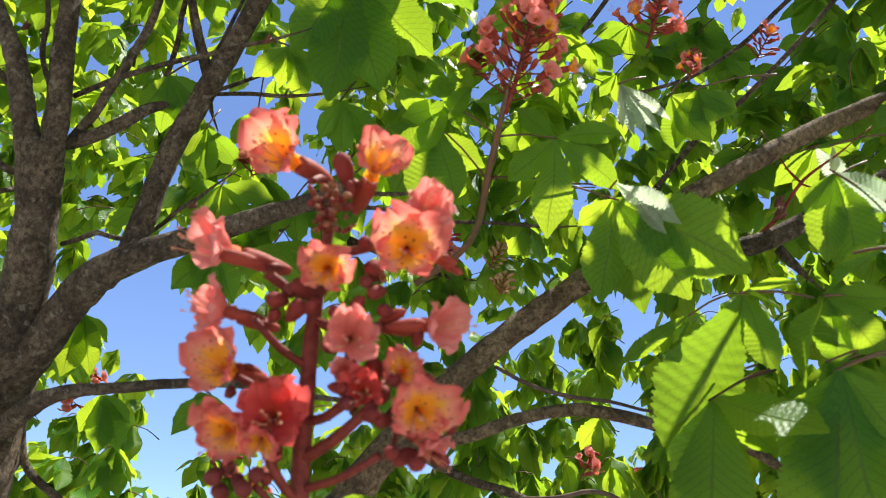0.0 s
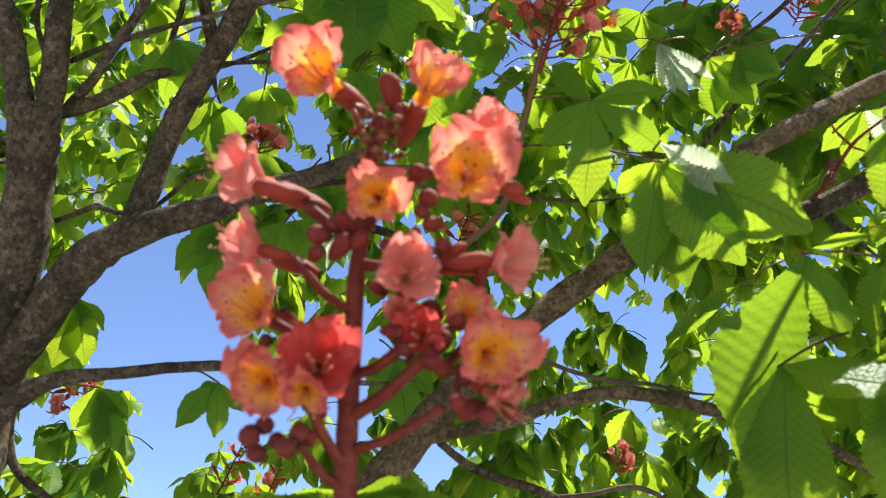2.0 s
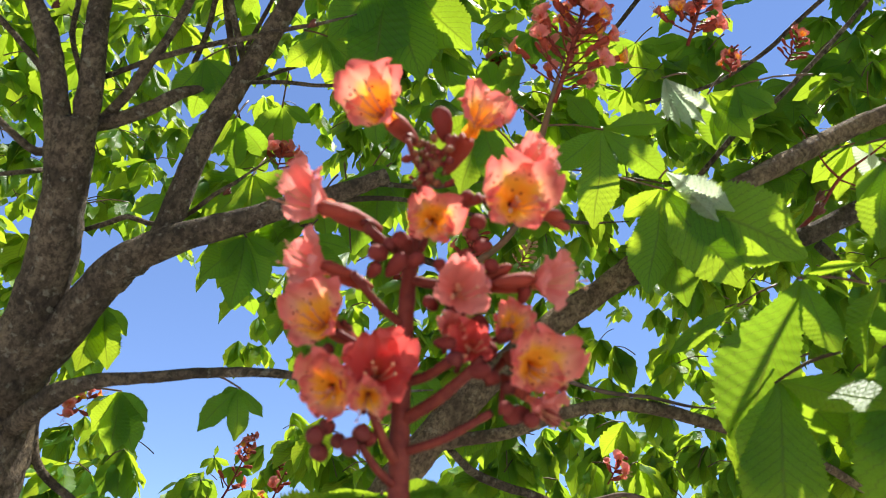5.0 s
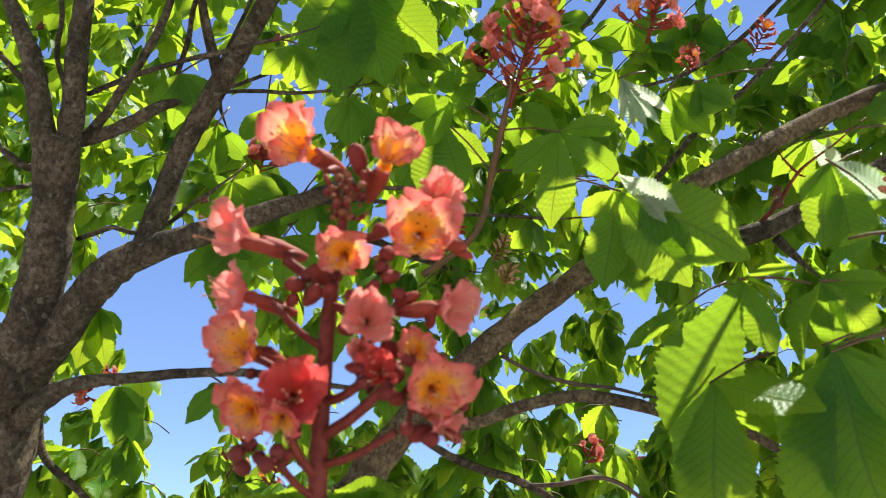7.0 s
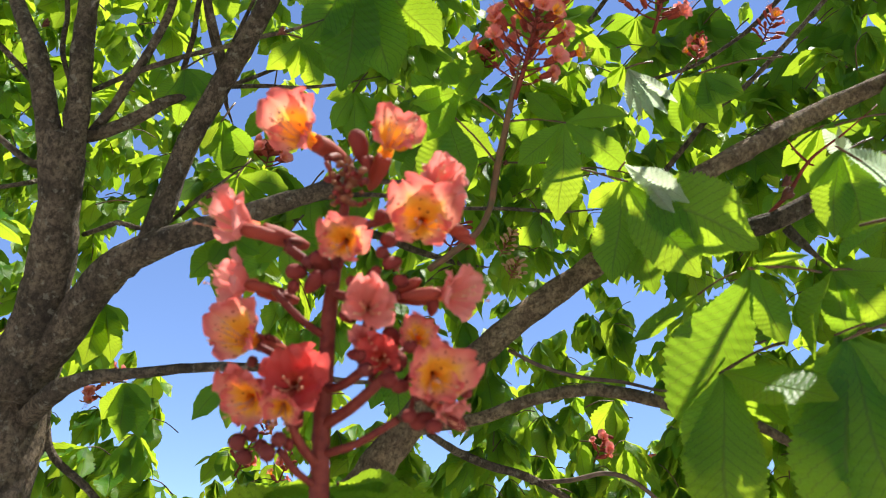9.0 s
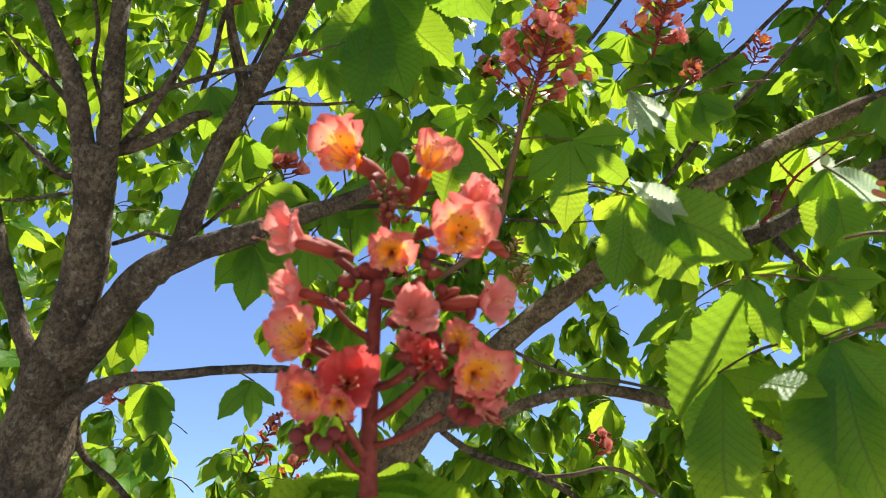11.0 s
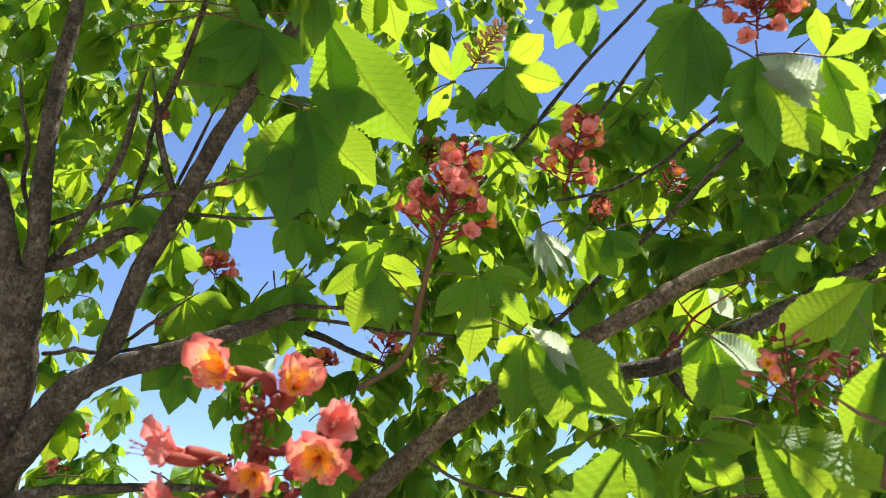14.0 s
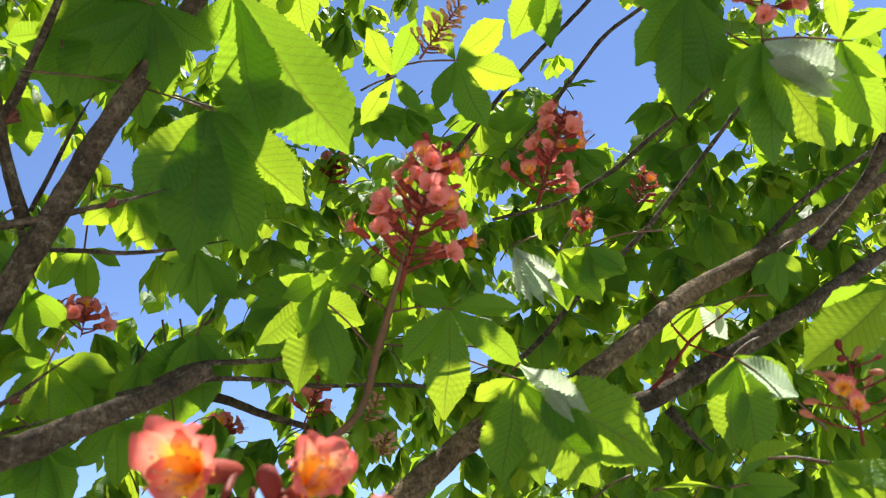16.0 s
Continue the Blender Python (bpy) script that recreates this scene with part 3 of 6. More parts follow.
limb("limb", tree, BARK, (-0.371, 0.854, 2.090, 0.0150), (-0.354, 0.842, 2.146, 0.0152), (-0.333, 0.824, 2.228, 0.0146), (-0.298, 0.802, 2.302, 0.0148), (-0.264, 0.780, 2.359, 0.0140), (-0.225, 0.750, 2.427, 0.0133), (-0.162, 0.716, 2.528, 0.0116), (-0.065, 0.665, 2.677, 0.0092))
limb("limb", tree, BARK, (-0.530, 0.955, 1.895, 0.0135), (-0.472, 0.912, 1.919, 0.0131), (-0.421, 0.894, 1.933, 0.0087), (-0.350, 0.890, 1.940, 0.0069), (-0.287, 0.885, 1.946, 0.0061), (-0.210, 0.890, 1.950, 0.0054), (-0.142, 0.904, 1.945, 0.0043), (-0.087, 0.915, 1.943, 0.0029), (-0.064, 0.915, 1.944, 0.0018), (-0.029, 0.915, 1.947, 0.0008))
limb("limb", tree, BARK, (-0.552, 0.941, 1.940, 0.0152), (-0.577, 0.905, 1.985, 0.0127), (-0.604, 0.887, 2.048, 0.0114), (-0.628, 0.868, 2.112, 0.0100), (-0.654, 0.836, 2.200, 0.0086), (-0.707, 0.811, 2.339, 0.0073), (-0.712, 0.797, 2.366, 0.0045), (-0.720, 0.779, 2.401, 0.0007))
limb("branch", tree, BARK, (-0.523, 0.983, 1.943, 0.0058), (-0.524, 0.996, 1.896, 0.0060), (-0.511, 1.014, 1.859, 0.0057), (-0.469, 1.034, 1.827, 0.0050), (-0.421, 1.059, 1.782, 0.0039), (-0.405, 1.066, 1.770, 0.0023), (-0.383, 1.075, 1.755, 0.0007))
limb("branch", tree, BARK, (-0.463, 0.803, 2.232, 0.0076), (-0.427, 0.800, 2.244, 0.0090), (-0.393, 0.800, 2.266, 0.0085), (-0.362, 0.805, 2.295, 0.0072), (-0.335, 0.811, 2.307, 0.0035), (-0.312, 0.808, 2.314, 0.0021), (-0.278, 0.805, 2.325, 0.0007))
limb("branch", tree, BARK, (-0.461, 0.807, 2.241, 0.0063), (-0.426, 0.786, 2.269, 0.0063), (-0.402, 0.769, 2.303, 0.0059), (-0.381, 0.759, 2.341, 0.0056), (-0.360, 0.746, 2.398, 0.0053), (-0.349, 0.729, 2.466, 0.0046), (-0.341, 0.715, 2.487, 0.0028), (-0.327, 0.697, 2.515, 0.0007))
limb("branch", tree, BARK, (-0.456, 0.779, 2.292, 0.0034), (-0.396, 0.765, 2.310, 0.0038), (-0.325, 0.754, 2.327, 0.0033), (-0.271, 0.745, 2.334, 0.0031), (-0.216, 0.736, 2.343, 0.0027), (-0.195, 0.736, 2.348, 0.0027), (-0.173, 0.734, 2.354, 0.0017), (-0.141, 0.730, 2.363, 0.0007))
limb("branch", tree, BARK, (-0.304, 0.824, 2.368, 0.0048), (-0.311, 0.798, 2.395, 0.0047), (-0.321, 0.778, 2.429, 0.0044), (-0.329, 0.751, 2.478, 0.0040), (-0.330, 0.734, 2.498, 0.0024), (-0.331, 0.712, 2.525, 0.0007))
limb("branch", tree, BARK, (-0.305, 0.823, 2.386, 0.0030), (-0.285, 0.804, 2.420, 0.0029), (-0.267, 0.790, 2.461, 0.0026), (-0.254, 0.776, 2.480, 0.0016), (-0.234, 0.757, 2.506, 0.0007))
limb("branch", tree, BARK, (-0.299, 0.845, 2.349, 0.0030), (-0.245, 0.835, 2.342, 0.0030), (-0.196, 0.838, 2.341, 0.0026), (-0.141, 0.839, 2.347, 0.0018), (-0.117, 0.837, 2.351, 0.0011), (-0.082, 0.835, 2.357, 0.0007))
limb("branch", tree, BARK, (-0.469, 0.870, 2.123, 0.0032), (-0.432, 0.848, 2.120, 0.0034), (-0.408, 0.840, 2.125, 0.0034), (-0.388, 0.852, 2.124, 0.0032), (-0.351, 0.869, 2.133, 0.0028), (-0.324, 0.883, 2.146, 0.0028), (-0.301, 0.881, 2.152, 0.0018), (-0.268, 0.879, 2.161, 0.0007))
limb("branch", tree, BARK, (-0.370, 0.887, 2.146, 0.0025), (-0.340, 0.867, 2.154, 0.0028), (-0.314, 0.853, 2.169, 0.0028), (-0.288, 0.847, 2.185, 0.0024), (-0.269, 0.841, 2.199, 0.0015), (-0.240, 0.834, 2.218, 0.0007))
limb("branch", tree, BARK, (-0.503, 0.828, 2.212, 0.0064), (-0.530, 0.813, 2.198, 0.0055), (-0.547, 0.798, 2.205, 0.0048), (-0.564, 0.780, 2.216, 0.0041), (-0.579, 0.770, 2.229, 0.0024), (-0.603, 0.755, 2.247, 0.0007))
limb("branch", tree, BARK, (-0.528, 0.831, 2.183, 0.0035), (-0.542, 0.811, 2.164, 0.0032), (-0.579, 0.802, 2.152, 0.0027), (-0.599, 0.798, 2.150, 0.0017), (-0.629, 0.793, 2.146, 0.0007))
limb("branch", tree, BARK, (-0.515, 0.805, 2.266, 0.0050), (-0.532, 0.779, 2.293, 0.0049), (-0.557, 0.752, 2.318, 0.0042), (-0.586, 0.724, 2.342, 0.0034), (-0.601, 0.712, 2.357, 0.0021), (-0.622, 0.696, 2.376, 0.0007))
limb("branch", tree, BARK, (-0.492, 0.789, 2.300, 0.0035), (-0.505, 0.761, 2.345, 0.0035), (-0.502, 0.741, 2.398, 0.0033), (-0.507, 0.709, 2.444, 0.0028), (-0.504, 0.691, 2.462, 0.0017), (-0.501, 0.669, 2.489, 0.0007))
limb("branch", tree, BARK, (-0.169, 0.899, 2.204, 0.0040), (-0.124, 0.899, 2.225, 0.0036), (-0.077, 0.907, 2.230, 0.0033), (-0.038, 0.908, 2.231, 0.0029), (-0.015, 0.907, 2.235, 0.0018), (0.021, 0.904, 2.239, 0.0007))
limb("branch", tree, BARK, (-0.208, 0.903, 2.191, 0.0044), (-0.169, 0.901, 2.199, 0.0044), (-0.107, 0.908, 2.210, 0.0033), (-0.046, 0.919, 2.211, 0.0029), (0.016, 0.939, 2.208, 0.0029), (0.095, 0.940, 2.207, 0.0026), (0.165, 0.941, 2.203, 0.0022), (0.189, 0.940, 2.204, 0.0013), (0.223, 0.938, 2.206, 0.0007))
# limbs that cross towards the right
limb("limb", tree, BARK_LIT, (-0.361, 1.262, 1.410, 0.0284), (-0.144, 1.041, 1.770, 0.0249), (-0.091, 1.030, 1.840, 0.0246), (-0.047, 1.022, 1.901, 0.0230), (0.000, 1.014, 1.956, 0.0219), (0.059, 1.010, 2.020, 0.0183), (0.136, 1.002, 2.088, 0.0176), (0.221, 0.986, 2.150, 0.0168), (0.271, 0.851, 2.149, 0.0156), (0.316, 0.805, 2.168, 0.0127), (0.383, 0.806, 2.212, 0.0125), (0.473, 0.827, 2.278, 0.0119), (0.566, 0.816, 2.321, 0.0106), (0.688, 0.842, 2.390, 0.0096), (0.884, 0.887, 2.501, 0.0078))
limb("limb", tree, BARK, (-0.601, 1.018, 0.710, 0.0432), (-0.533, 1.360, 1.268, 0.0326), (-0.361, 1.262, 1.410, 0.0293), (-0.328, 1.238, 1.451, 0.0263))
limb("limb", tree, BARK, (0.221, 0.988, 2.145, 0.0110), (0.265, 0.967, 2.147, 0.0123), (0.322, 0.942, 2.156, 0.0126), (0.383, 0.918, 2.160, 0.0124), (0.423, 0.904, 2.164, 0.0129), (0.464, 0.892, 2.180, 0.0128), (0.510, 0.877, 2.201, 0.0126), (0.559, 0.851, 2.222, 0.0118), (0.634, 0.821, 2.260, 0.0103), (0.754, 0.806, 2.326, 0.0085), (0.898, 0.793, 2.393, 0.0052), (0.918, 0.790, 2.406, 0.0031), (0.947, 0.787, 2.422, 0.0007))
limb("branch", tree, BARK, (0.446, 0.889, 2.150, 0.0069), (0.457, 0.887, 2.133, 0.0061), (0.464, 0.883, 2.121, 0.0048), (0.476, 0.886, 2.109, 0.0029), (0.494, 0.889, 2.094, 0.0007))
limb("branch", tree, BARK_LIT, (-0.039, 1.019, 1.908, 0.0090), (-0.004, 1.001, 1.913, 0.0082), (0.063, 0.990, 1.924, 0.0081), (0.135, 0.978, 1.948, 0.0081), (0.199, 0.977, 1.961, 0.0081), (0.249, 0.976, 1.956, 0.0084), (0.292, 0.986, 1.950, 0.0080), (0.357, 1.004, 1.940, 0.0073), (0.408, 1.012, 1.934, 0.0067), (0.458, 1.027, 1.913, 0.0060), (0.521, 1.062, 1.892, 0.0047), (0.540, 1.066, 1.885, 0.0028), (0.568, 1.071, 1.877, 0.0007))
limb("branch", tree, BARK, (-0.007, 1.034, 1.912, 0.0043), (0.027, 1.154, 1.916, 0.0061), (0.072, 1.170, 1.903, 0.0062), (0.122, 1.189, 1.894, 0.0062), (0.182, 1.216, 1.871, 0.0055), (0.233, 1.248, 1.838, 0.0047), (0.253, 1.254, 1.827, 0.0028), (0.282, 1.263, 1.815, 0.0007))
limb("branch", tree, TWIG, (0.131, 1.216, 1.891, 0.0035), (0.188, 1.171, 1.887, 0.0034), (0.236, 1.167, 1.898, 0.0034), (0.276, 1.172, 1.890, 0.0031), (0.317, 1.188, 1.864, 0.0027), (0.336, 1.195, 1.853, 0.0016), (0.365, 1.203, 1.841, 0.0007))
limb("branch", tree, TWIG, (0.097, 1.016, 2.027, 0.0025), (0.143, 1.010, 2.002, 0.0028), (0.195, 1.007, 1.987, 0.0028), (0.245, 0.999, 1.980, 0.0024), (0.287, 0.994, 1.969, 0.0020), (0.308, 0.994, 1.967, 0.0012), (0.339, 0.993, 1.966, 0.0007))
limb("branch", tree, BARK, (0.269, 0.959, 2.229, 0.0037), (0.311, 0.922, 2.261, 0.0038), (0.367, 0.869, 2.316, 0.0038), (0.403, 0.853, 2.341, 0.0038), (0.444, 0.829, 2.377, 0.0034), (0.513, 0.803, 2.452, 0.0032), (0.575, 0.754, 2.522, 0.0026), (0.585, 0.740, 2.533, 0.0016), (0.599, 0.720, 2.548, 0.0005))
limb("branch", tree, BARK, (0.149, 0.982, 2.490, 0.0033), (0.221, 0.936, 2.555, 0.0036), (0.275, 0.874, 2.603, 0.0034), (0.317, 0.818, 2.635, 0.0031), (0.371, 0.750, 2.665, 0.0029), (0.424, 0.711, 2.716, 0.0024), (0.437, 0.703, 2.734, 0.0015), (0.459, 0.692, 2.759, 0.0005))
limb("branch", tree, BARK, (0.330, 0.929, 2.578, 0.0028), (0.364, 0.876, 2.608, 0.0032), (0.396, 0.819, 2.638, 0.0030), (0.420, 0.782, 2.656, 0.0030), (0.472, 0.742, 2.680, 0.0026), (0.562, 0.708, 2.748, 0.0022), (0.580, 0.701, 2.765, 0.0013), (0.607, 0.691, 2.787, 0.0005))
limb("branch", tree, BARK, (0.287, 1.021, 2.488, 0.0026), (0.373, 0.990, 2.496, 0.0031), (0.418, 0.973, 2.514, 0.0030), (0.461, 0.934, 2.528, 0.0036), (0.499, 0.886, 2.549, 0.0035), (0.552, 0.825, 2.576, 0.0031), (0.603, 0.761, 2.603, 0.0024), (0.615, 0.745, 2.611, 0.0015), (0.632, 0.726, 2.622, 0.0005))
limb("branch", tree, BARK, (0.607, 0.883, 2.358, 0.0034), (0.623, 0.850, 2.373, 0.0038), (0.656, 0.833, 2.402, 0.0038), (0.699, 0.815, 2.433, 0.0034), (0.760, 0.774, 2.464, 0.0031), (0.771, 0.758, 2.472, 0.0018), (0.787, 0.736, 2.481, 0.0007))
limb("branch", tree, BARK, (0.633, 0.784, 2.323, 0.0113), (0.656, 0.747, 2.348, 0.0092), (0.670, 0.699, 2.374, 0.0078), (0.668, 0.631, 2.409, 0.0061), (0.673, 0.562, 2.463, 0.0047), (0.679, 0.554, 2.479, 0.0029), (0.690, 0.543, 2.500, 0.0007))
limb("branch", tree, BARK, (-0.138, 1.073, 2.243, 0.0073), (-0.098, 1.072, 2.230, 0.0065), (-0.050, 1.075, 2.210, 0.0054), (0.013, 1.075, 2.190, 0.0043), (0.036, 1.074, 2.185, 0.0025), (0.069, 1.071, 2.180, 0.0007))
limb("branch", tree, TWIG, (-0.267, 1.070, 2.247, 0.0050), (-0.236, 1.056, 2.262, 0.0058), (-0.193, 1.028, 2.276, 0.0053), (-0.149, 0.997, 2.293, 0.0043), (-0.130, 0.987, 2.306, 0.0025), (-0.102, 0.974, 2.324, 0.0007))
limb("branch", tree, BARK, (-0.247, 0.659, 2.609, 0.0041), (-0.264, 0.683, 2.566, 0.0042), (-0.288, 0.714, 2.526, 0.0047), (-0.314, 0.747, 2.485, 0.0055), (-0.328, 0.761, 2.468, 0.0060), (-0.334, 0.801, 2.442, 0.0050), (-0.333, 0.876, 2.400, 0.0049), (-0.348, 0.938, 2.403, 0.0041), (-0.343, 0.946, 2.386, 0.0025), (-0.334, 0.957, 2.365, 0.0007))
limb("branch", tree, BARK, (-0.335, 0.767, 2.462, 0.0036), (-0.352, 0.799, 2.448, 0.0037), (-0.366, 0.832, 2.429, 0.0038), (-0.403, 0.891, 2.399, 0.0040), (-0.410, 0.900, 2.385, 0.0023), (-0.422, 0.912, 2.366, 0.0007))
limb("branch", tree, BARK, (-0.408, 0.967, 2.438, 0.0033), (-0.344, 0.952, 2.442, 0.0032), (-0.265, 0.914, 2.441, 0.0028), (-0.220, 0.887, 2.432, 0.0024), (-0.199, 0.881, 2.435, 0.0014), (-0.166, 0.872, 2.441, 0.0007))
# the shoot that carries a panicle above pairs of leaves
limb("twig", tree, RED_STEM, (0.406, 0.914, 2.155, 0.0025), (0.434, 0.893, 2.179, 0.0027), (0.449, 0.874, 2.191, 0.0033), (0.458, 0.859, 2.205, 0.0022), (0.468, 0.843, 2.219, 0.0022), (0.482, 0.833, 2.230, 0.0016), (0.506, 0.818, 2.244, 0.0013), (0.521, 0.808, 2.255, 0.0008), (0.542, 0.794, 2.270, 0.0006))
limb("twig", tree, RED_STEM, (0.468, 0.843, 2.219, 0.0016), (0.458, 0.840, 2.229, 0.0016), (0.450, 0.837, 2.239, 0.0011), (0.438, 0.829, 2.256, 0.0006), (0.420, 0.819, 2.280, 0.0006))
limb("twig", tree, RED_STEM, (0.468, 0.844, 2.218, 0.0013), (0.489, 0.844, 2.209, 0.0010), (0.516, 0.843, 2.198, 0.0010), (0.534, 0.841, 2.193, 0.0006), (0.561, 0.838, 2.187, 0.0006))
limb("shoot", tree, GREEN_STEM, (0.571, 0.570, 1.961, 0.0034), (0.572, 0.554, 1.988, 0.0037), (0.573, 0.538, 2.015, 0.0043), (0.576, 0.525, 2.052, 0.0034), (0.582, 0.523, 2.084, 0.0027), (0.583, 0.513, 2.101, 0.0017), (0.584, 0.499, 2.123, 0.0008))
limb("twig", tree, GREEN_STEM, (0.572, 0.539, 2.014, 0.0023), (0.561, 0.539, 2.018, 0.0021), (0.543, 0.537, 2.024, 0.0023), (0.528, 0.535, 2.033, 0.0014), (0.507, 0.532, 2.044, 0.0008))
limb("twig", tree, GREEN_STEM, (0.576, 0.522, 2.056, 0.0016), (0.567, 0.516, 2.069, 0.0014), (0.561, 0.517, 2.083, 0.0010), (0.551, 0.510, 2.098, 0.0008), (0.536, 0.499, 2.117, 0.0008))
limb("shoot", tree, GREEN_STEM, (-0.012, 0.954, 2.119, 0.0046), (0.026, 0.928, 2.135, 0.0045), (0.055, 0.904, 2.150, 0.0044), (0.072, 0.876, 2.171, 0.0043), (0.082, 0.831, 2.208, 0.0046), (0.094, 0.786, 2.242, 0.0041), (0.101, 0.756, 2.264, 0.0034), (0.106, 0.744, 2.282, 0.0020), (0.114, 0.728, 2.306, 0.0007), rough=0.08)

# ---- large leaves ----
leaf(tree, (0.094, 0.786, 2.242), (0.166, 0.802, 2.252), (0.158, 0.851, 2.136), (0.107, 0.807, 2.190), (0.249, 0.819, 2.191), (0.240, 0.767, 2.238), (0.116, 0.750, 2.259), facing=(0.1, 0.6, 0.75), width=0.95)
leaf(tree, (0.082, 0.831, 2.208), (0.018, 0.797, 2.266), (-0.007, 0.834, 2.168), (0.042, 0.836, 2.174), (-0.052, 0.801, 2.216), (0.063, 0.743, 2.287), (-0.026, 0.738, 2.285), facing=(-0.1, 0.6, 0.75), width=1.0)
leaf(tree, (0.094, 0.786, 2.242), (0.036, 0.778, 2.283), (-0.026, 0.764, 2.255), (-0.006, 0.789, 2.215), (0.015, 0.721, 2.285), (0.060, 0.714, 2.295), facing=(-0.1, 0.6, 0.75), width=1.1)
leaf(tree, (0.302, 0.761, 1.668), (0.168, 0.701, 1.752), (0.094, 0.747, 1.713), (0.158, 0.764, 1.694), (0.229, 0.755, 1.697), (0.280, 0.720, 1.733), (0.209, 0.665, 1.762), facing=(0.0, 0.6, 0.8), width=1.15)
leaf(tree, (0.302, 0.761, 1.668), (0.326, 0.689, 1.758), (0.281, 0.743, 1.712), (0.332, 0.753, 1.691), (0.384, 0.723, 1.714), (0.250, 0.707, 1.748), facing=(0.0, 0.6, 0.8), width=1.1)
# more leaves over the panicles
leaf(tree, (0.490, 0.560, 2.537), (0.429, 0.588, 2.549), (0.378, 0.659, 2.497), (0.421, 0.681, 2.441), (0.468, 0.648, 2.450), (0.375, 0.619, 2.553), (0.438, 0.545, 2.584), facing=(0.0, 0.8, 0.5), width=1.15)
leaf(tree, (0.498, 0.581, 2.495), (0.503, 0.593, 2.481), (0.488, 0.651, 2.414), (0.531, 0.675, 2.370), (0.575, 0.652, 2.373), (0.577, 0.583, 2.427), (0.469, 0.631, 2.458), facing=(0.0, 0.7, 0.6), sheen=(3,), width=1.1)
leaf(tree, (0.500, 0.592, 2.481), (0.567, 0.559, 2.456), (0.620, 0.574, 2.422), (0.629, 0.624, 2.392), (0.614, 0.651, 2.385), (0.551, 0.527, 2.501), (0.609, 0.523, 2.471), facing=(0.0, 0.6, 0.8), width=1.1)
leaf(tree, (0.259, 0.664, 2.719), (0.298, 0.666, 2.646), (0.308, 0.740, 2.592), (0.263, 0.739, 2.603), (0.347, 0.679, 2.625), (0.230, 0.689, 2.628), facing=(0.0, 0.8, 0.5), width=1.2)
leaf(tree, (0.111, 0.763, 2.563), (0.189, 0.744, 2.563), (0.275, 0.764, 2.556), (0.239, 0.825, 2.523), (0.170, 0.807, 2.534), (0.243, 0.694, 2.589), (0.147, 0.699, 2.608), facing=(0.0, 0.7, 0.6), width=1.1)
leaf(tree, (0.073, 0.789, 2.546), (0.112, 0.760, 2.546), (0.074, 0.815, 2.518), (0.147, 0.795, 2.524), (0.077, 0.721, 2.589), (0.134, 0.701, 2.590), facing=(0.0, 0.7, 0.6), width=1.0)
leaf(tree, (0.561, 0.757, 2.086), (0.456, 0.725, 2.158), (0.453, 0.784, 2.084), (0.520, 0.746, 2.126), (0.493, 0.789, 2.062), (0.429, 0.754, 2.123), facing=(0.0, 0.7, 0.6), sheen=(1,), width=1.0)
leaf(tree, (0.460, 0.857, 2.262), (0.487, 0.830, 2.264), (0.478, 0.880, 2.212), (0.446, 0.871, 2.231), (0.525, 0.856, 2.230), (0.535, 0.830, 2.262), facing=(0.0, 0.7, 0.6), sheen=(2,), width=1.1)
leaf(tree, (0.047, 0.898, 2.298), (0.008, 0.895, 2.312), (-0.068, 0.929, 2.296), (-0.022, 0.944, 2.272), (0.033, 0.957, 2.245), (-0.039, 0.889, 2.332), facing=(0.0, 0.7, 0.6), width=1.2)
leaf(tree, (-0.154, 0.961, 2.307), (-0.148, 0.949, 2.280), (-0.195, 1.003, 2.231), (-0.152, 1.026, 2.192), (-0.104, 1.004, 2.223), (-0.098, 0.954, 2.282), facing=(0.0, 0.7, 0.6), width=1.2)
leaf(tree, (-0.325, 1.011, 2.265), (-0.291, 0.981, 2.245), (-0.370, 1.062, 2.189), (-0.311, 1.073, 2.162), (-0.250, 1.049, 2.184), (-0.221, 0.989, 2.241), facing=(0.0, 0.7, 0.6), width=1.2)
leaf(tree, (-0.254, 0.657, 2.582), (-0.165, 0.678, 2.570), (-0.248, 0.685, 2.526), (-0.219, 0.717, 2.490), (-0.150, 0.724, 2.481), (-0.099, 0.704, 2.530), (-0.195, 0.649, 2.599), facing=(0.0, 0.8, 0.5), width=1.2)
leaf(tree, (-0.264, 0.719, 2.539), (-0.269, 0.723, 2.570), (-0.327, 0.778, 2.536), (-0.283, 0.795, 2.515), (-0.232, 0.757, 2.539), (-0.329, 0.731, 2.557), facing=(0.0, 0.7, 0.6), width=1.15)
leaf(tree, (-0.331, 0.786, 2.542), (-0.336, 0.816, 2.541), (-0.377, 0.870, 2.499), (-0.332, 0.867, 2.489), (-0.301, 0.840, 2.524), facing=(0.0, 0.7, 0.6), width=1.15)
leaf(tree, (-0.274, 0.936, 2.493), (-0.280, 0.959, 2.408), (-0.326, 1.005, 2.379), (-0.277, 1.010, 2.355), (-0.238, 0.981, 2.393), facing=(0.0, 0.7, 0.6), width=1.1)
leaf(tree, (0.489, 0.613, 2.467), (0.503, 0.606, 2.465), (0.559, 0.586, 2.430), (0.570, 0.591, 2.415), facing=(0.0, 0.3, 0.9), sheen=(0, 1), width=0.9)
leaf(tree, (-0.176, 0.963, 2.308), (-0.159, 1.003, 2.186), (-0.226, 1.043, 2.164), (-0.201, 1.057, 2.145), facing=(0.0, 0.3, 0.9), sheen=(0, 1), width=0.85)
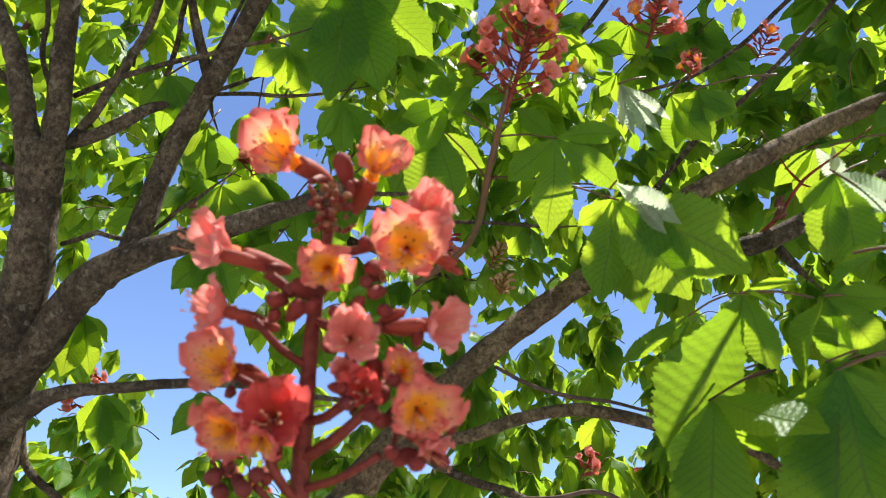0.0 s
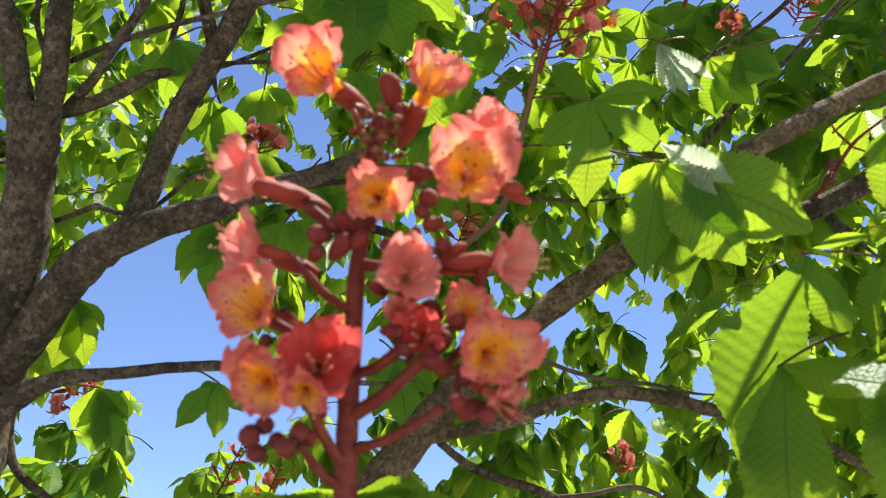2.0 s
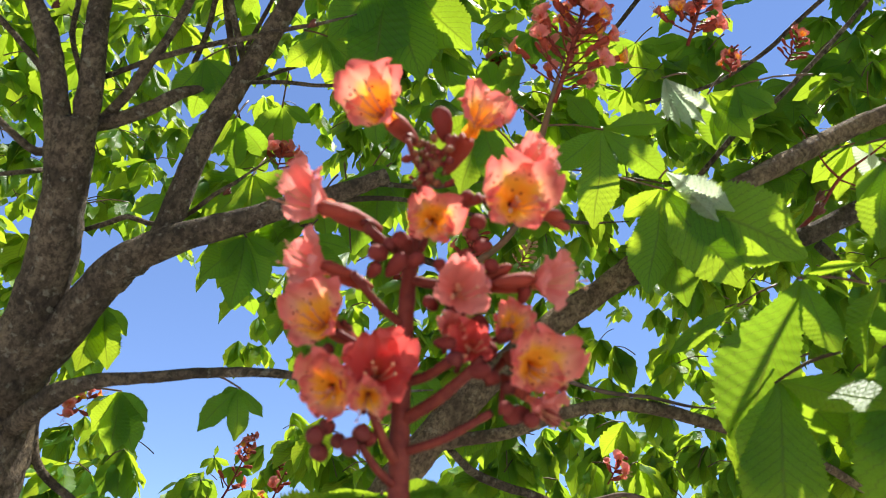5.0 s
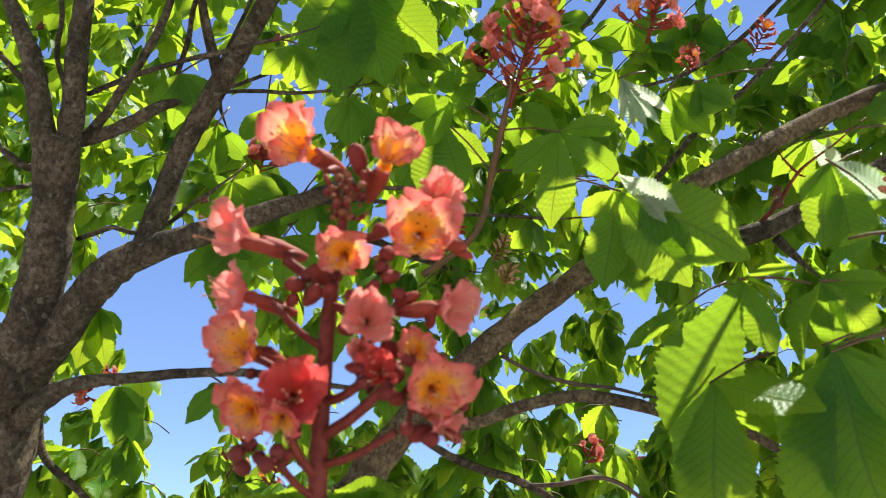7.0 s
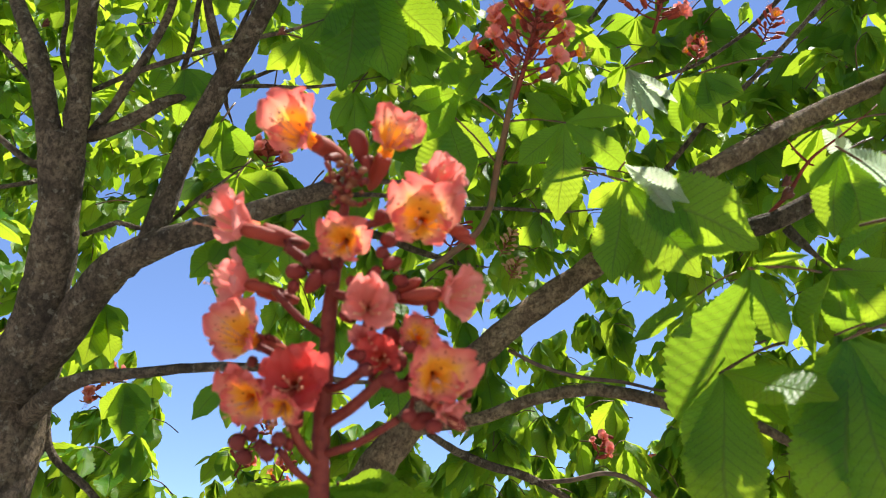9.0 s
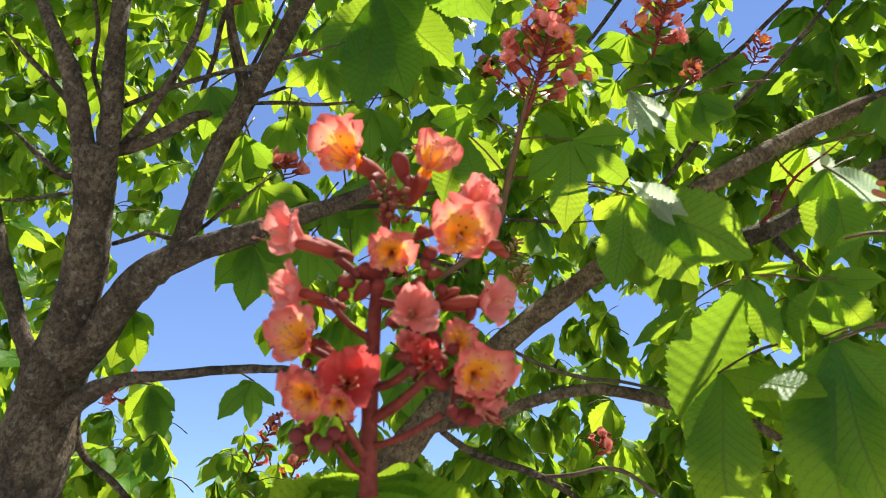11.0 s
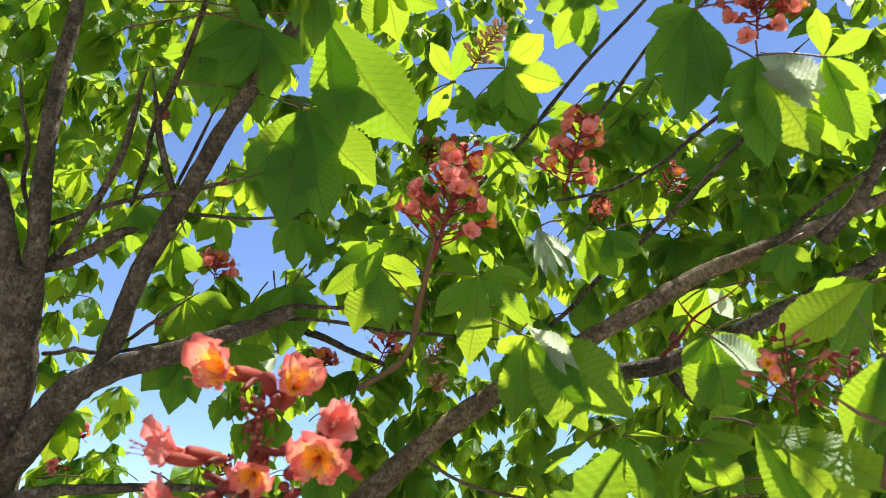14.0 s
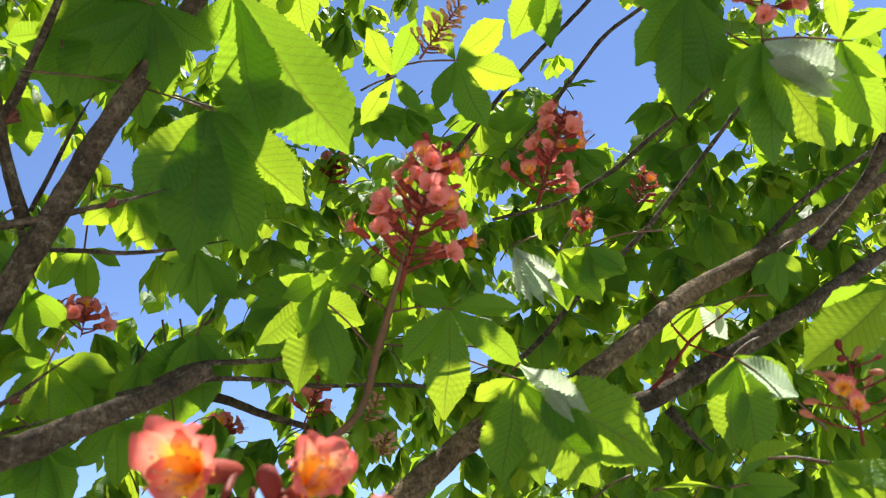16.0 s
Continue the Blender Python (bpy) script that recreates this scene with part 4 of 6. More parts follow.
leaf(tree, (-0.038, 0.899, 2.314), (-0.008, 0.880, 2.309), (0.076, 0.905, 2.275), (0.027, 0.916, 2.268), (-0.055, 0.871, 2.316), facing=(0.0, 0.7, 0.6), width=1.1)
# leaves turned to the viewer; the first one's gloss is put in as pale colour
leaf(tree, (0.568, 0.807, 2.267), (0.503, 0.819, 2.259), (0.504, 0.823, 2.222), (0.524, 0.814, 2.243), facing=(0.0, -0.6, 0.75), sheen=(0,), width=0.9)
leaf(tree, (0.589, 0.530, 2.103), (0.585, 0.530, 2.089), (0.544, 0.589, 2.010), (0.568, 0.591, 2.003), (0.601, 0.588, 1.998), (0.621, 0.553, 2.043), facing=(0.0, 0.8, 0.5), width=1.0)
leaf(tree, (0.612, 0.791, 2.334), (0.587, 0.791, 2.319), (0.560, 0.825, 2.289), (0.596, 0.835, 2.271), (0.627, 0.818, 2.287), facing=(0.0, 0.7, 0.6), width=1.15)
# leaves beside the trunk
leaf(tree, (-0.315, 0.830, 2.403), (-0.337, 0.780, 2.329), (-0.356, 0.833, 2.274), (-0.316, 0.836, 2.285), (-0.382, 0.815, 2.291), (-0.289, 0.815, 2.305), facing=(0.0, 0.7, 0.6), width=1.2)
leaf(tree, (-0.313, 0.909, 2.173), (-0.278, 0.896, 2.137), (-0.337, 0.932, 2.091), (-0.298, 0.960, 2.064), (-0.257, 0.953, 2.082), (-0.307, 0.916, 2.103), (-0.235, 0.909, 2.117), facing=(0.0, 0.7, 0.6), width=1.15)
leaf(tree, (-0.509, 0.976, 2.047), (-0.466, 0.954, 2.062), (-0.492, 1.008, 1.995), (-0.454, 1.010, 2.000), (-0.437, 0.991, 2.038), (-0.494, 0.981, 2.017), facing=(0.0, 0.7, 0.6), width=1.15)
leaf(tree, (-0.227, 0.810, 2.414), (-0.197, 0.815, 2.410), (-0.254, 0.850, 2.384), (-0.218, 0.863, 2.375), (-0.181, 0.875, 2.359), (-0.138, 0.860, 2.377), (-0.159, 0.795, 2.428), facing=(0.0, 0.7, 0.6), width=1.1)
leaf(tree, (-0.505, 1.003, 1.960), (-0.444, 1.022, 1.969), (-0.458, 1.078, 1.899), (-0.430, 1.083, 1.905), (-0.411, 1.059, 1.946), (-0.479, 1.053, 1.923), facing=(0.0, 0.7, 0.6), width=1.2)
leaf(tree, (-0.314, 0.975, 1.979), (-0.273, 0.970, 1.961), (-0.321, 1.002, 1.920), (-0.276, 1.015, 1.911), (-0.243, 0.999, 1.937), (-0.293, 0.971, 1.955), facing=(0.0, 0.7, 0.6), width=1.1)
leaf(tree, (-0.366, 0.908, 2.167), (-0.383, 0.878, 2.183), (-0.405, 0.917, 2.129), (-0.364, 0.913, 2.144), (-0.427, 0.886, 2.162), facing=(0.0, 0.7, 0.6), width=1.1)
leaf(tree, (-0.092, 1.041, 2.049), (-0.065, 1.023, 2.018), (-0.097, 1.074, 1.956), (-0.054, 1.081, 1.943), (-0.020, 1.057, 1.983), facing=(0.0, 0.7, 0.6), width=1.1)

# the broad leaves beside the near panicle
leaf(tree, (0.437, 0.784, 2.037), (0.361, 0.776, 2.036), (0.289, 0.881, 1.869), (0.394, 0.801, 1.958), facing=(0.10, 0.72, 0.62), width=1.00, label="sunlit yellow-green palmate leaf seen from below")
leaf(tree, (0.437, 0.784, 2.037), (0.361, 0.775, 2.037), (0.406, 0.726, 2.033), (0.398, 0.741, 2.009), facing=(-0.10, 0.10, 0.95), width=0.80)
leaf(tree, (0.364, 0.841, 2.064), (0.325, 0.861, 2.046), (0.248, 0.915, 2.008), facing=(0.10, 0.72, 0.62), width=0.55)
leaf(tree, (0.084, 0.868, 2.236), (0.234, 0.808, 2.170), (0.225, 0.889, 2.071), (0.324, 0.843, 2.059), (0.384, 0.793, 2.077), (0.196, 0.856, 2.159), facing=(0.08, 0.70, 0.65), width=1.12, label="broad green leaf, one leaflet lit by the sun")
# backing leaf behind the broad one, added to keep two leaflets dark
leaf(tree, (0.174, 0.889, 2.239), (0.250, 0.852, 2.209), (0.242, 0.938, 2.105), (0.331, 0.902, 2.099), (0.285, 0.948, 2.094), facing=(0.08, 0.70, 0.65), width=1.05)
leaf(tree, (0.525, 1.123, 2.723), (0.494, 1.134, 2.693), (0.465, 1.174, 2.658), (0.502, 1.179, 2.640), (0.535, 1.164, 2.644), (0.552, 1.134, 2.670), (0.441, 1.156, 2.687), facing=(0.05, 0.75, 0.60), width=1.25)
leaf(tree, (0.617, 1.111, 2.666), (0.587, 1.122, 2.637), (0.558, 1.167, 2.599), (0.596, 1.169, 2.577), (0.631, 1.152, 2.580), (0.648, 1.118, 2.611), (0.532, 1.147, 2.634), facing=(0.05, 0.75, 0.60), width=1.25)
leaf(tree, (0.716, 1.090, 2.698), (0.687, 1.102, 2.671), (0.663, 1.143, 2.639), (0.697, 1.144, 2.619), (0.726, 1.128, 2.620), (0.739, 1.099, 2.645), (0.641, 1.127, 2.669), facing=(0.05, 0.75, 0.60), width=1.25)
leaf(tree, (0.564, 1.205, 2.548), (0.532, 1.213, 2.516), (0.499, 1.255, 2.472), (0.539, 1.257, 2.450), (0.576, 1.240, 2.456), (0.595, 1.208, 2.492), (0.474, 1.237, 2.509), facing=(0.05, 0.75, 0.60), width=1.25)
leaf(tree, (0.684, 1.179, 2.551), (0.653, 1.188, 2.521), (0.623, 1.231, 2.479), (0.660, 1.231, 2.457), (0.694, 1.212, 2.461), (0.711, 1.180, 2.495), (0.599, 1.215, 2.517), facing=(0.05, 0.75, 0.60), width=1.25)
leaf(tree, (0.746, 1.108, 2.597), (0.717, 1.119, 2.570), (0.694, 1.157, 2.537), (0.726, 1.157, 2.516), (0.753, 1.140, 2.519), (0.766, 1.113, 2.544), (0.673, 1.144, 2.567), facing=(0.05, 0.75, 0.60), width=1.25)
leaf(tree, (0.671, 1.110, 2.733), (0.641, 1.122, 2.705), (0.616, 1.163, 2.672), (0.651, 1.166, 2.652), (0.681, 1.149, 2.654), (0.695, 1.120, 2.679), (0.592, 1.146, 2.702), facing=(0.05, 0.75, 0.60), width=1.25)
leaf(tree, (0.471, 1.103, 2.733), (0.440, 1.114, 2.702), (0.411, 1.153, 2.668), (0.448, 1.159, 2.651), (0.482, 1.145, 2.655), (0.499, 1.116, 2.681), (0.387, 1.134, 2.696), facing=(0.05, 0.75, 0.60), width=1.25)
leaf(tree, (0.588, 1.172, 2.644), (0.556, 1.182, 2.613), (0.528, 1.221, 2.577), (0.564, 1.224, 2.557), (0.597, 1.208, 2.561), (0.613, 1.179, 2.589), (0.505, 1.205, 2.607), facing=(0.05, 0.75, 0.60), width=1.25)
leaf(tree, (0.623, 1.186, 2.395), (0.592, 1.192, 2.365), (0.565, 1.226, 2.326), (0.597, 1.224, 2.307), (0.626, 1.209, 2.313), (0.642, 1.185, 2.343), (0.545, 1.215, 2.356), facing=(0.05, 0.75, 0.60), width=1.25)
leaf(tree, (0.728, 1.145, 2.476), (0.699, 1.154, 2.448), (0.675, 1.190, 2.412), (0.705, 1.188, 2.392), (0.732, 1.172, 2.396), (0.746, 1.146, 2.424), (0.655, 1.179, 2.442), facing=(0.05, 0.75, 0.60), width=1.25)
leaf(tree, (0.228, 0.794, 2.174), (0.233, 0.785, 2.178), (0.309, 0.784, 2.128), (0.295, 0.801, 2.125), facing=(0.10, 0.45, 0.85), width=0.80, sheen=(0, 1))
leaf(tree, (0.279, 0.795, 2.342), (0.244, 0.780, 2.320), (0.247, 0.800, 2.264), (0.261, 0.805, 2.255), (0.277, 0.803, 2.253), (0.295, 0.804, 2.264), (0.307, 0.792, 2.275), facing=(0.10, 0.55, 0.80), width=0.42, sheen=(0, 1, 2, 3, 4), label="pale fringed leaf, its sheen painted in the colour")
leaf(tree, (0.384, 0.773, 1.951), (0.320, 0.782, 1.921), (0.401, 0.707, 1.872), facing=(-0.10, -0.86, 0.45), width=1.30)
leaf(tree, (0.384, 0.773, 1.951), (0.320, 0.782, 1.921), (0.319, 0.817, 1.747), (0.296, 0.838, 1.825), (0.386, 0.801, 1.873), facing=(0.05, 0.75, 0.60), width=1.00, label="dark shaded leaf with a glossy upper leaflet")
# two copies hidden behind the leaf above, added to block its light
leaf(tree, (0.398, 0.812, 1.968), (0.339, 0.820, 1.939), (0.337, 0.855, 1.774), (0.316, 0.875, 1.849), (0.401, 0.839, 1.894), facing=(0.05, 0.75, 0.60), width=0.90)
leaf(tree, (0.392, 0.858, 1.986), (0.332, 0.865, 1.956), (0.331, 0.901, 1.787), (0.309, 0.921, 1.864), (0.395, 0.885, 1.910), facing=(0.05, 0.75, 0.60), width=0.90)
leaf(tree, (0.494, 0.724, 1.956), (0.427, 0.728, 1.938), (0.385, 0.798, 1.845), (0.411, 0.791, 1.734), (0.457, 0.768, 1.762), (0.490, 0.739, 1.860), facing=(0.05, 0.75, 0.60), width=1.05, label="deeply shaded broad leaf")
# three more sheets of the same leaf, set behind it to deepen its shade
leaf(tree, (0.513, 0.761, 1.974), (0.450, 0.763, 1.956), (0.412, 0.831, 1.870), (0.436, 0.825, 1.764), (0.479, 0.803, 1.790), (0.510, 0.775, 1.883), facing=(0.05, 0.75, 0.60), width=0.95)
leaf(tree, (0.516, 0.805, 1.994), (0.451, 0.807, 1.975), (0.413, 0.876, 1.887), (0.438, 0.871, 1.778), (0.482, 0.848, 1.805), (0.513, 0.820, 1.900), facing=(0.05, 0.75, 0.60), width=0.95)
leaf(tree, (0.547, 0.838, 2.008), (0.483, 0.840, 1.990), (0.446, 0.909, 1.901), (0.469, 0.905, 1.792), (0.512, 0.882, 1.819), (0.543, 0.853, 1.914), facing=(0.05, 0.75, 0.60), width=0.95)
leaf(tree, (0.490, 0.785, 2.036), (0.444, 0.770, 2.034), (0.407, 0.800, 1.949), (0.482, 0.705, 2.073), facing=(-0.50, -0.30, 0.60), width=0.85, folded=(0, 1))
leaf(tree, (0.490, 0.785, 2.036), (0.447, 0.779, 2.037), (0.469, 0.823, 1.973), (0.509, 0.803, 1.978), (0.514, 0.773, 2.037), facing=(0.10, 0.70, 0.62), width=1.10)
leaf(tree, (0.508, 0.755, 2.193), (0.475, 0.757, 2.175), (0.475, 0.811, 2.111), (0.515, 0.803, 2.094), (0.538, 0.761, 2.122), facing=(0.10, 0.70, 0.60), width=1.05)
leaf(tree, (0.444, 0.802, 2.354), (0.345, 0.810, 2.337), (0.326, 0.865, 2.291), (0.364, 0.853, 2.277), (0.394, 0.820, 2.307), facing=(0.05, 0.75, 0.60), width=1.15)
leaf(tree, (0.448, 0.700, 2.048), (0.483, 0.661, 2.035), (0.597, 0.574, 1.965), facing=(-0.05, -0.72, 0.68), width=1.15)
leaf(tree, (0.448, 0.700, 2.048), (0.484, 0.666, 2.035), (0.584, 0.620, 1.917), (0.531, 0.650, 1.932), facing=(0.05, 0.75, 0.60), width=1.10)
leaf(tree, (0.526, 0.667, 1.891), (0.461, 0.681, 1.882), (0.495, 0.646, 1.768), facing=(-0.10, -0.86, 0.45), width=1.20)
# shaded leaves behind them, high up
leaf(tree, (0.226, 1.194, 2.863), (0.192, 1.204, 2.827), (0.150, 1.245, 2.786), (0.198, 1.257, 2.771), (0.244, 1.245, 2.780), (0.269, 1.211, 2.813), (0.120, 1.216, 2.817), facing=(0.05, 0.75, 0.60), width=1.20)
leaf(tree, (0.295, 1.211, 2.809), (0.261, 1.220, 2.775), (0.225, 1.257, 2.738), (0.268, 1.266, 2.723), (0.307, 1.254, 2.731), (0.328, 1.225, 2.759), (0.199, 1.235, 2.766), facing=(0.05, 0.75, 0.60), width=1.20)
leaf(tree, (0.373, 1.208, 2.856), (0.339, 1.219, 2.822), (0.299, 1.263, 2.783), (0.347, 1.271, 2.765), (0.391, 1.256, 2.772), (0.414, 1.221, 2.804), (0.270, 1.236, 2.816), facing=(0.05, 0.75, 0.60), width=1.20)
leaf(tree, (0.436, 1.202, 2.788), (0.402, 1.213, 2.755), (0.369, 1.252, 2.721), (0.410, 1.257, 2.704), (0.447, 1.243, 2.709), (0.466, 1.214, 2.737), (0.343, 1.231, 2.750), facing=(0.05, 0.75, 0.60), width=1.20)
leaf(tree, (0.347, 1.229, 2.751), (0.313, 1.238, 2.716), (0.283, 1.271, 2.684), (0.320, 1.276, 2.670), (0.353, 1.265, 2.677), (0.371, 1.242, 2.701), (0.260, 1.254, 2.708), facing=(0.05, 0.75, 0.60), width=1.20)
leaf(tree, (0.470, 1.175, 2.835), (0.437, 1.187, 2.803), (0.401, 1.231, 2.766), (0.446, 1.238, 2.747), (0.488, 1.221, 2.752), (0.508, 1.186, 2.782), (0.371, 1.206, 2.800), facing=(0.05, 0.75, 0.60), width=1.20)
leaf(tree, (0.254, 1.292, 2.801), (0.219, 1.301, 2.764), (0.190, 1.329, 2.734), (0.224, 1.336, 2.723), (0.254, 1.327, 2.730), (0.272, 1.308, 2.751), (0.170, 1.314, 2.752), facing=(0.05, 0.75, 0.60), width=1.20)
leaf(tree, (0.157, 1.185, 2.848), (0.124, 1.194, 2.812), (0.086, 1.229, 2.774), (0.129, 1.241, 2.762), (0.169, 1.231, 2.771), (0.192, 1.203, 2.800), (0.060, 1.204, 2.800), facing=(0.05, 0.75, 0.60), width=1.20)
# leaves round the foot of the near panicle
leaf(tree, (-0.057, 0.665, 1.735), (-0.058, 0.660, 1.750), (-0.166, 0.576, 1.645), (-0.084, 0.582, 1.613), (0.008, 0.595, 1.620), (0.112, 0.618, 1.663), (-0.135, 0.671, 1.732), (0.017, 0.689, 1.750), facing=(0.00, 0.62, 0.78), width=1.35, label="broad dark green leaf at the foot of the near panicle")
# backing copies of the foot leaf, out of sight behind it, added to darken it
leaf(tree, (-0.056, 0.707, 1.753), (-0.057, 0.703, 1.768), (-0.162, 0.621, 1.665), (-0.082, 0.626, 1.634), (0.005, 0.637, 1.640), (0.105, 0.660, 1.682), (-0.130, 0.715, 1.750), (0.014, 0.731, 1.767), facing=(0.00, 0.62, 0.78), width=1.22)
leaf(tree, (-0.080, 0.747, 1.765), (-0.081, 0.743, 1.779), (-0.184, 0.660, 1.675), (-0.104, 0.667, 1.643), (-0.016, 0.679, 1.650), (0.084, 0.705, 1.694), (-0.154, 0.754, 1.762), (-0.011, 0.773, 1.779), facing=(0.00, 0.62, 0.78), width=1.22)
leaf(tree, (-0.068, 0.792, 1.779), (-0.069, 0.788, 1.794), (-0.177, 0.708, 1.689), (-0.096, 0.713, 1.656), (-0.006, 0.724, 1.662), (0.095, 0.747, 1.706), (-0.143, 0.800, 1.777), (0.001, 0.816, 1.794), facing=(0.00, 0.62, 0.78), width=1.22)
leaf(tree, (-0.248, 0.317, 1.587), (-0.199, 0.326, 1.591), (-0.189, 0.332, 1.675), (-0.142, 0.356, 1.676), (-0.106, 0.368, 1.650), (-0.095, 0.369, 1.615), facing=(0.08, 0.55, 0.80), width=1.50, label="large dark green leaf close to the viewer")
# a copy behind the close leaf, added so that less light comes through
leaf(tree, (-0.268, 0.357, 1.596), (-0.219, 0.365, 1.600), (-0.210, 0.372, 1.682), (-0.165, 0.395, 1.684), (-0.130, 0.406, 1.658), (-0.119, 0.408, 1.624), facing=(0.08, 0.55, 0.80), width=1.35)
leaf(tree, (-0.248, 0.317, 1.587), (-0.197, 0.321, 1.592), (-0.126, 0.348, 1.651), facing=(-0.05, -0.66, 0.74), width=1.00)
# leaves that hang high over the panicles
leaf(tree, (-0.351, 0.649, 2.544), (-0.078, 0.682, 2.600), (-0.045, 0.787, 2.468), (0.057, 0.805, 2.460), (-0.127, 0.726, 2.545), facing=(0.05, 0.78, 0.55), width=1.05, label="large sunlit leaf with clear pleated veins, high over the panicles")
leaf(tree, (-0.304, 0.721, 2.506), (-0.108, 0.759, 2.489), (-0.188, 0.806, 2.386), (-0.133, 0.839, 2.328), (-0.063, 0.838, 2.342), (0.002, 0.831, 2.404), (-0.039, 0.790, 2.484), facing=(0.00, 0.78, 0.55), width=1.12, label="broad shaded leaf with sunlit tips")
# second sheet behind the shaded leaf, added to shade it further
leaf(tree, (-0.294, 0.764, 2.537), (-0.109, 0.795, 2.518), (-0.184, 0.842, 2.423), (-0.133, 0.872, 2.368), (-0.067, 0.870, 2.381), (-0.007, 0.862, 2.438), (-0.044, 0.824, 2.514), facing=(0.00, 0.78, 0.55), width=1.01)
leaf(tree, (-0.329, 0.676, 2.613), (-0.199, 0.686, 2.611), (-0.258, 0.766, 2.492), (-0.182, 0.791, 2.481), (-0.288, 0.722, 2.552), (-0.137, 0.757, 2.551), facing=(0.00, 0.78, 0.55), width=1.20)
leaf(tree, (0.006, 0.766, 2.820), (-0.024, 0.783, 2.771), (0.007, 0.857, 2.693), (-0.040, 0.844, 2.700), (0.071, 0.823, 2.739), facing=(0.00, 0.78, 0.55), width=1.20)
leaf(tree, (0.512, 0.627, 2.503), (0.452, 0.614, 2.522), (0.422, 0.681, 2.453), (0.388, 0.665, 2.511), (0.472, 0.652, 2.462), (0.396, 0.626, 2.554), facing=(0.00, 0.75, 0.60), width=1.10)
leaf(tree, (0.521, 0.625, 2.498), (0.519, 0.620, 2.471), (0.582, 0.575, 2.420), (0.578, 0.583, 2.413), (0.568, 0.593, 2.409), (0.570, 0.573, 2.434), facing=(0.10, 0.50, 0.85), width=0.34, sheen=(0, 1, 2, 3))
leaf(tree, (0.521, 0.625, 2.498), (0.518, 0.627, 2.480), (0.473, 0.681, 2.439), (0.521, 0.673, 2.413), (0.558, 0.661, 2.399), facing=(0.00, 0.75, 0.60), width=1.00)
leaf(tree, (0.665, 0.665, 2.223), (0.638, 0.673, 2.218), (0.529, 0.724, 2.150), facing=(-0.10, -0.86, 0.45), width=1.25)
leaf(tree, (0.670, 0.672, 2.226), (0.644, 0.681, 2.220), (0.599, 0.756, 2.230), (0.607, 0.756, 2.129), facing=(0.05, 0.75, 0.60), width=1.00)
# shaded leaves lower in the crown
leaf(tree, (-0.274, 0.905, 2.267), (-0.282, 0.891, 2.230), (-0.321, 0.901, 2.169), (-0.278, 0.922, 2.157), (-0.237, 0.932, 2.183), (-0.220, 0.925, 2.231), (-0.324, 0.886, 2.222), facing=(0.00, 0.75, 0.60), width=1.15)
leaf(tree, (-0.204, 0.968, 2.211), (-0.215, 0.952, 2.175), (-0.261, 0.957, 2.125), (-0.213, 0.977, 2.105), (-0.161, 0.989, 2.123), (-0.156, 0.981, 2.171), facing=(0.00, 0.75, 0.60), width=1.15)
leaf(tree, (-0.111, 0.920, 2.305), (-0.125, 0.909, 2.267), (-0.154, 0.932, 2.200), (-0.115, 0.946, 2.181), (-0.084, 0.941, 2.226), facing=(0.00, 0.75, 0.60), width=1.15)
leaf(tree, (-0.009, 0.916, 2.336), (-0.026, 0.907, 2.297), (-0.075, 0.916, 2.277), (-0.053, 0.933, 2.238), (-0.007, 0.940, 2.237), (0.048, 0.934, 2.273), facing=(0.00, 0.75, 0.60), width=1.15)
leaf(tree, (-0.113, 0.879, 2.401), (-0.128, 0.871, 2.361), (-0.158, 0.895, 2.310), (-0.121, 0.911, 2.294), (-0.081, 0.913, 2.314), (-0.167, 0.876, 2.351), facing=(0.00, 0.75, 0.60), width=1.15)
leaf(tree, (0.339, 0.826, 2.373), (0.315, 0.825, 2.338), (0.392, 0.828, 2.309), (0.364, 0.849, 2.277), (0.326, 0.860, 2.271), facing=(0.00, 0.75, 0.60), width=1.15)
leaf(tree, (-0.185, 0.972, 2.291), (-0.198, 0.958, 2.252), (-0.229, 0.973, 2.204), (-0.192, 0.988, 2.190), (-0.157, 0.991, 2.217), facing=(0.00, 0.75, 0.60), width=1.15)
leaf(tree, (-0.312, 0.898, 2.362), (-0.320, 0.887, 2.323), (-0.349, 0.905, 2.270), (-0.317, 0.924, 2.258), (-0.280, 0.930, 2.287), facing=(0.00, 0.75, 0.60), width=1.15)
# sunlit shoots far down in the gap
leaf(tree, (-0.496, 1.774, 2.028), (-0.515, 1.732, 2.082), (-0.542, 1.730, 2.058), (-0.522, 1.740, 2.043), (-0.497, 1.747, 2.047), (-0.482, 1.745, 2.071), (-0.510, 1.726, 2.105), facing=(0.05, 0.75, 0.60), width=1.10)
leaf(tree, (-0.440, 1.743, 2.004), (-0.459, 1.702, 2.057), (-0.488, 1.700, 2.031), (-0.467, 1.711, 2.015), (-0.439, 1.719, 2.018), (-0.422, 1.716, 2.045), (-0.453, 1.696, 2.082), facing=(0.05, 0.75, 0.60), width=1.10)
leaf(tree, (-0.329, 1.705, 2.053), (-0.348, 1.664, 2.105), (-0.382, 1.664, 2.076), (-0.358, 1.676, 2.058), (-0.326, 1.682, 2.062), (-0.307, 1.678, 2.091), (-0.341, 1.657, 2.132), facing=(0.05, 0.75, 0.60), width=1.10)
leaf(tree, (-0.517, 1.780, 1.979), (-0.536, 1.738, 2.033), (-0.559, 1.736, 2.012), (-0.542, 1.745, 1.999), (-0.520, 1.752, 2.002), (-0.507, 1.750, 2.023), (-0.532, 1.734, 2.052), facing=(0.05, 0.75, 0.60), width=1.10)
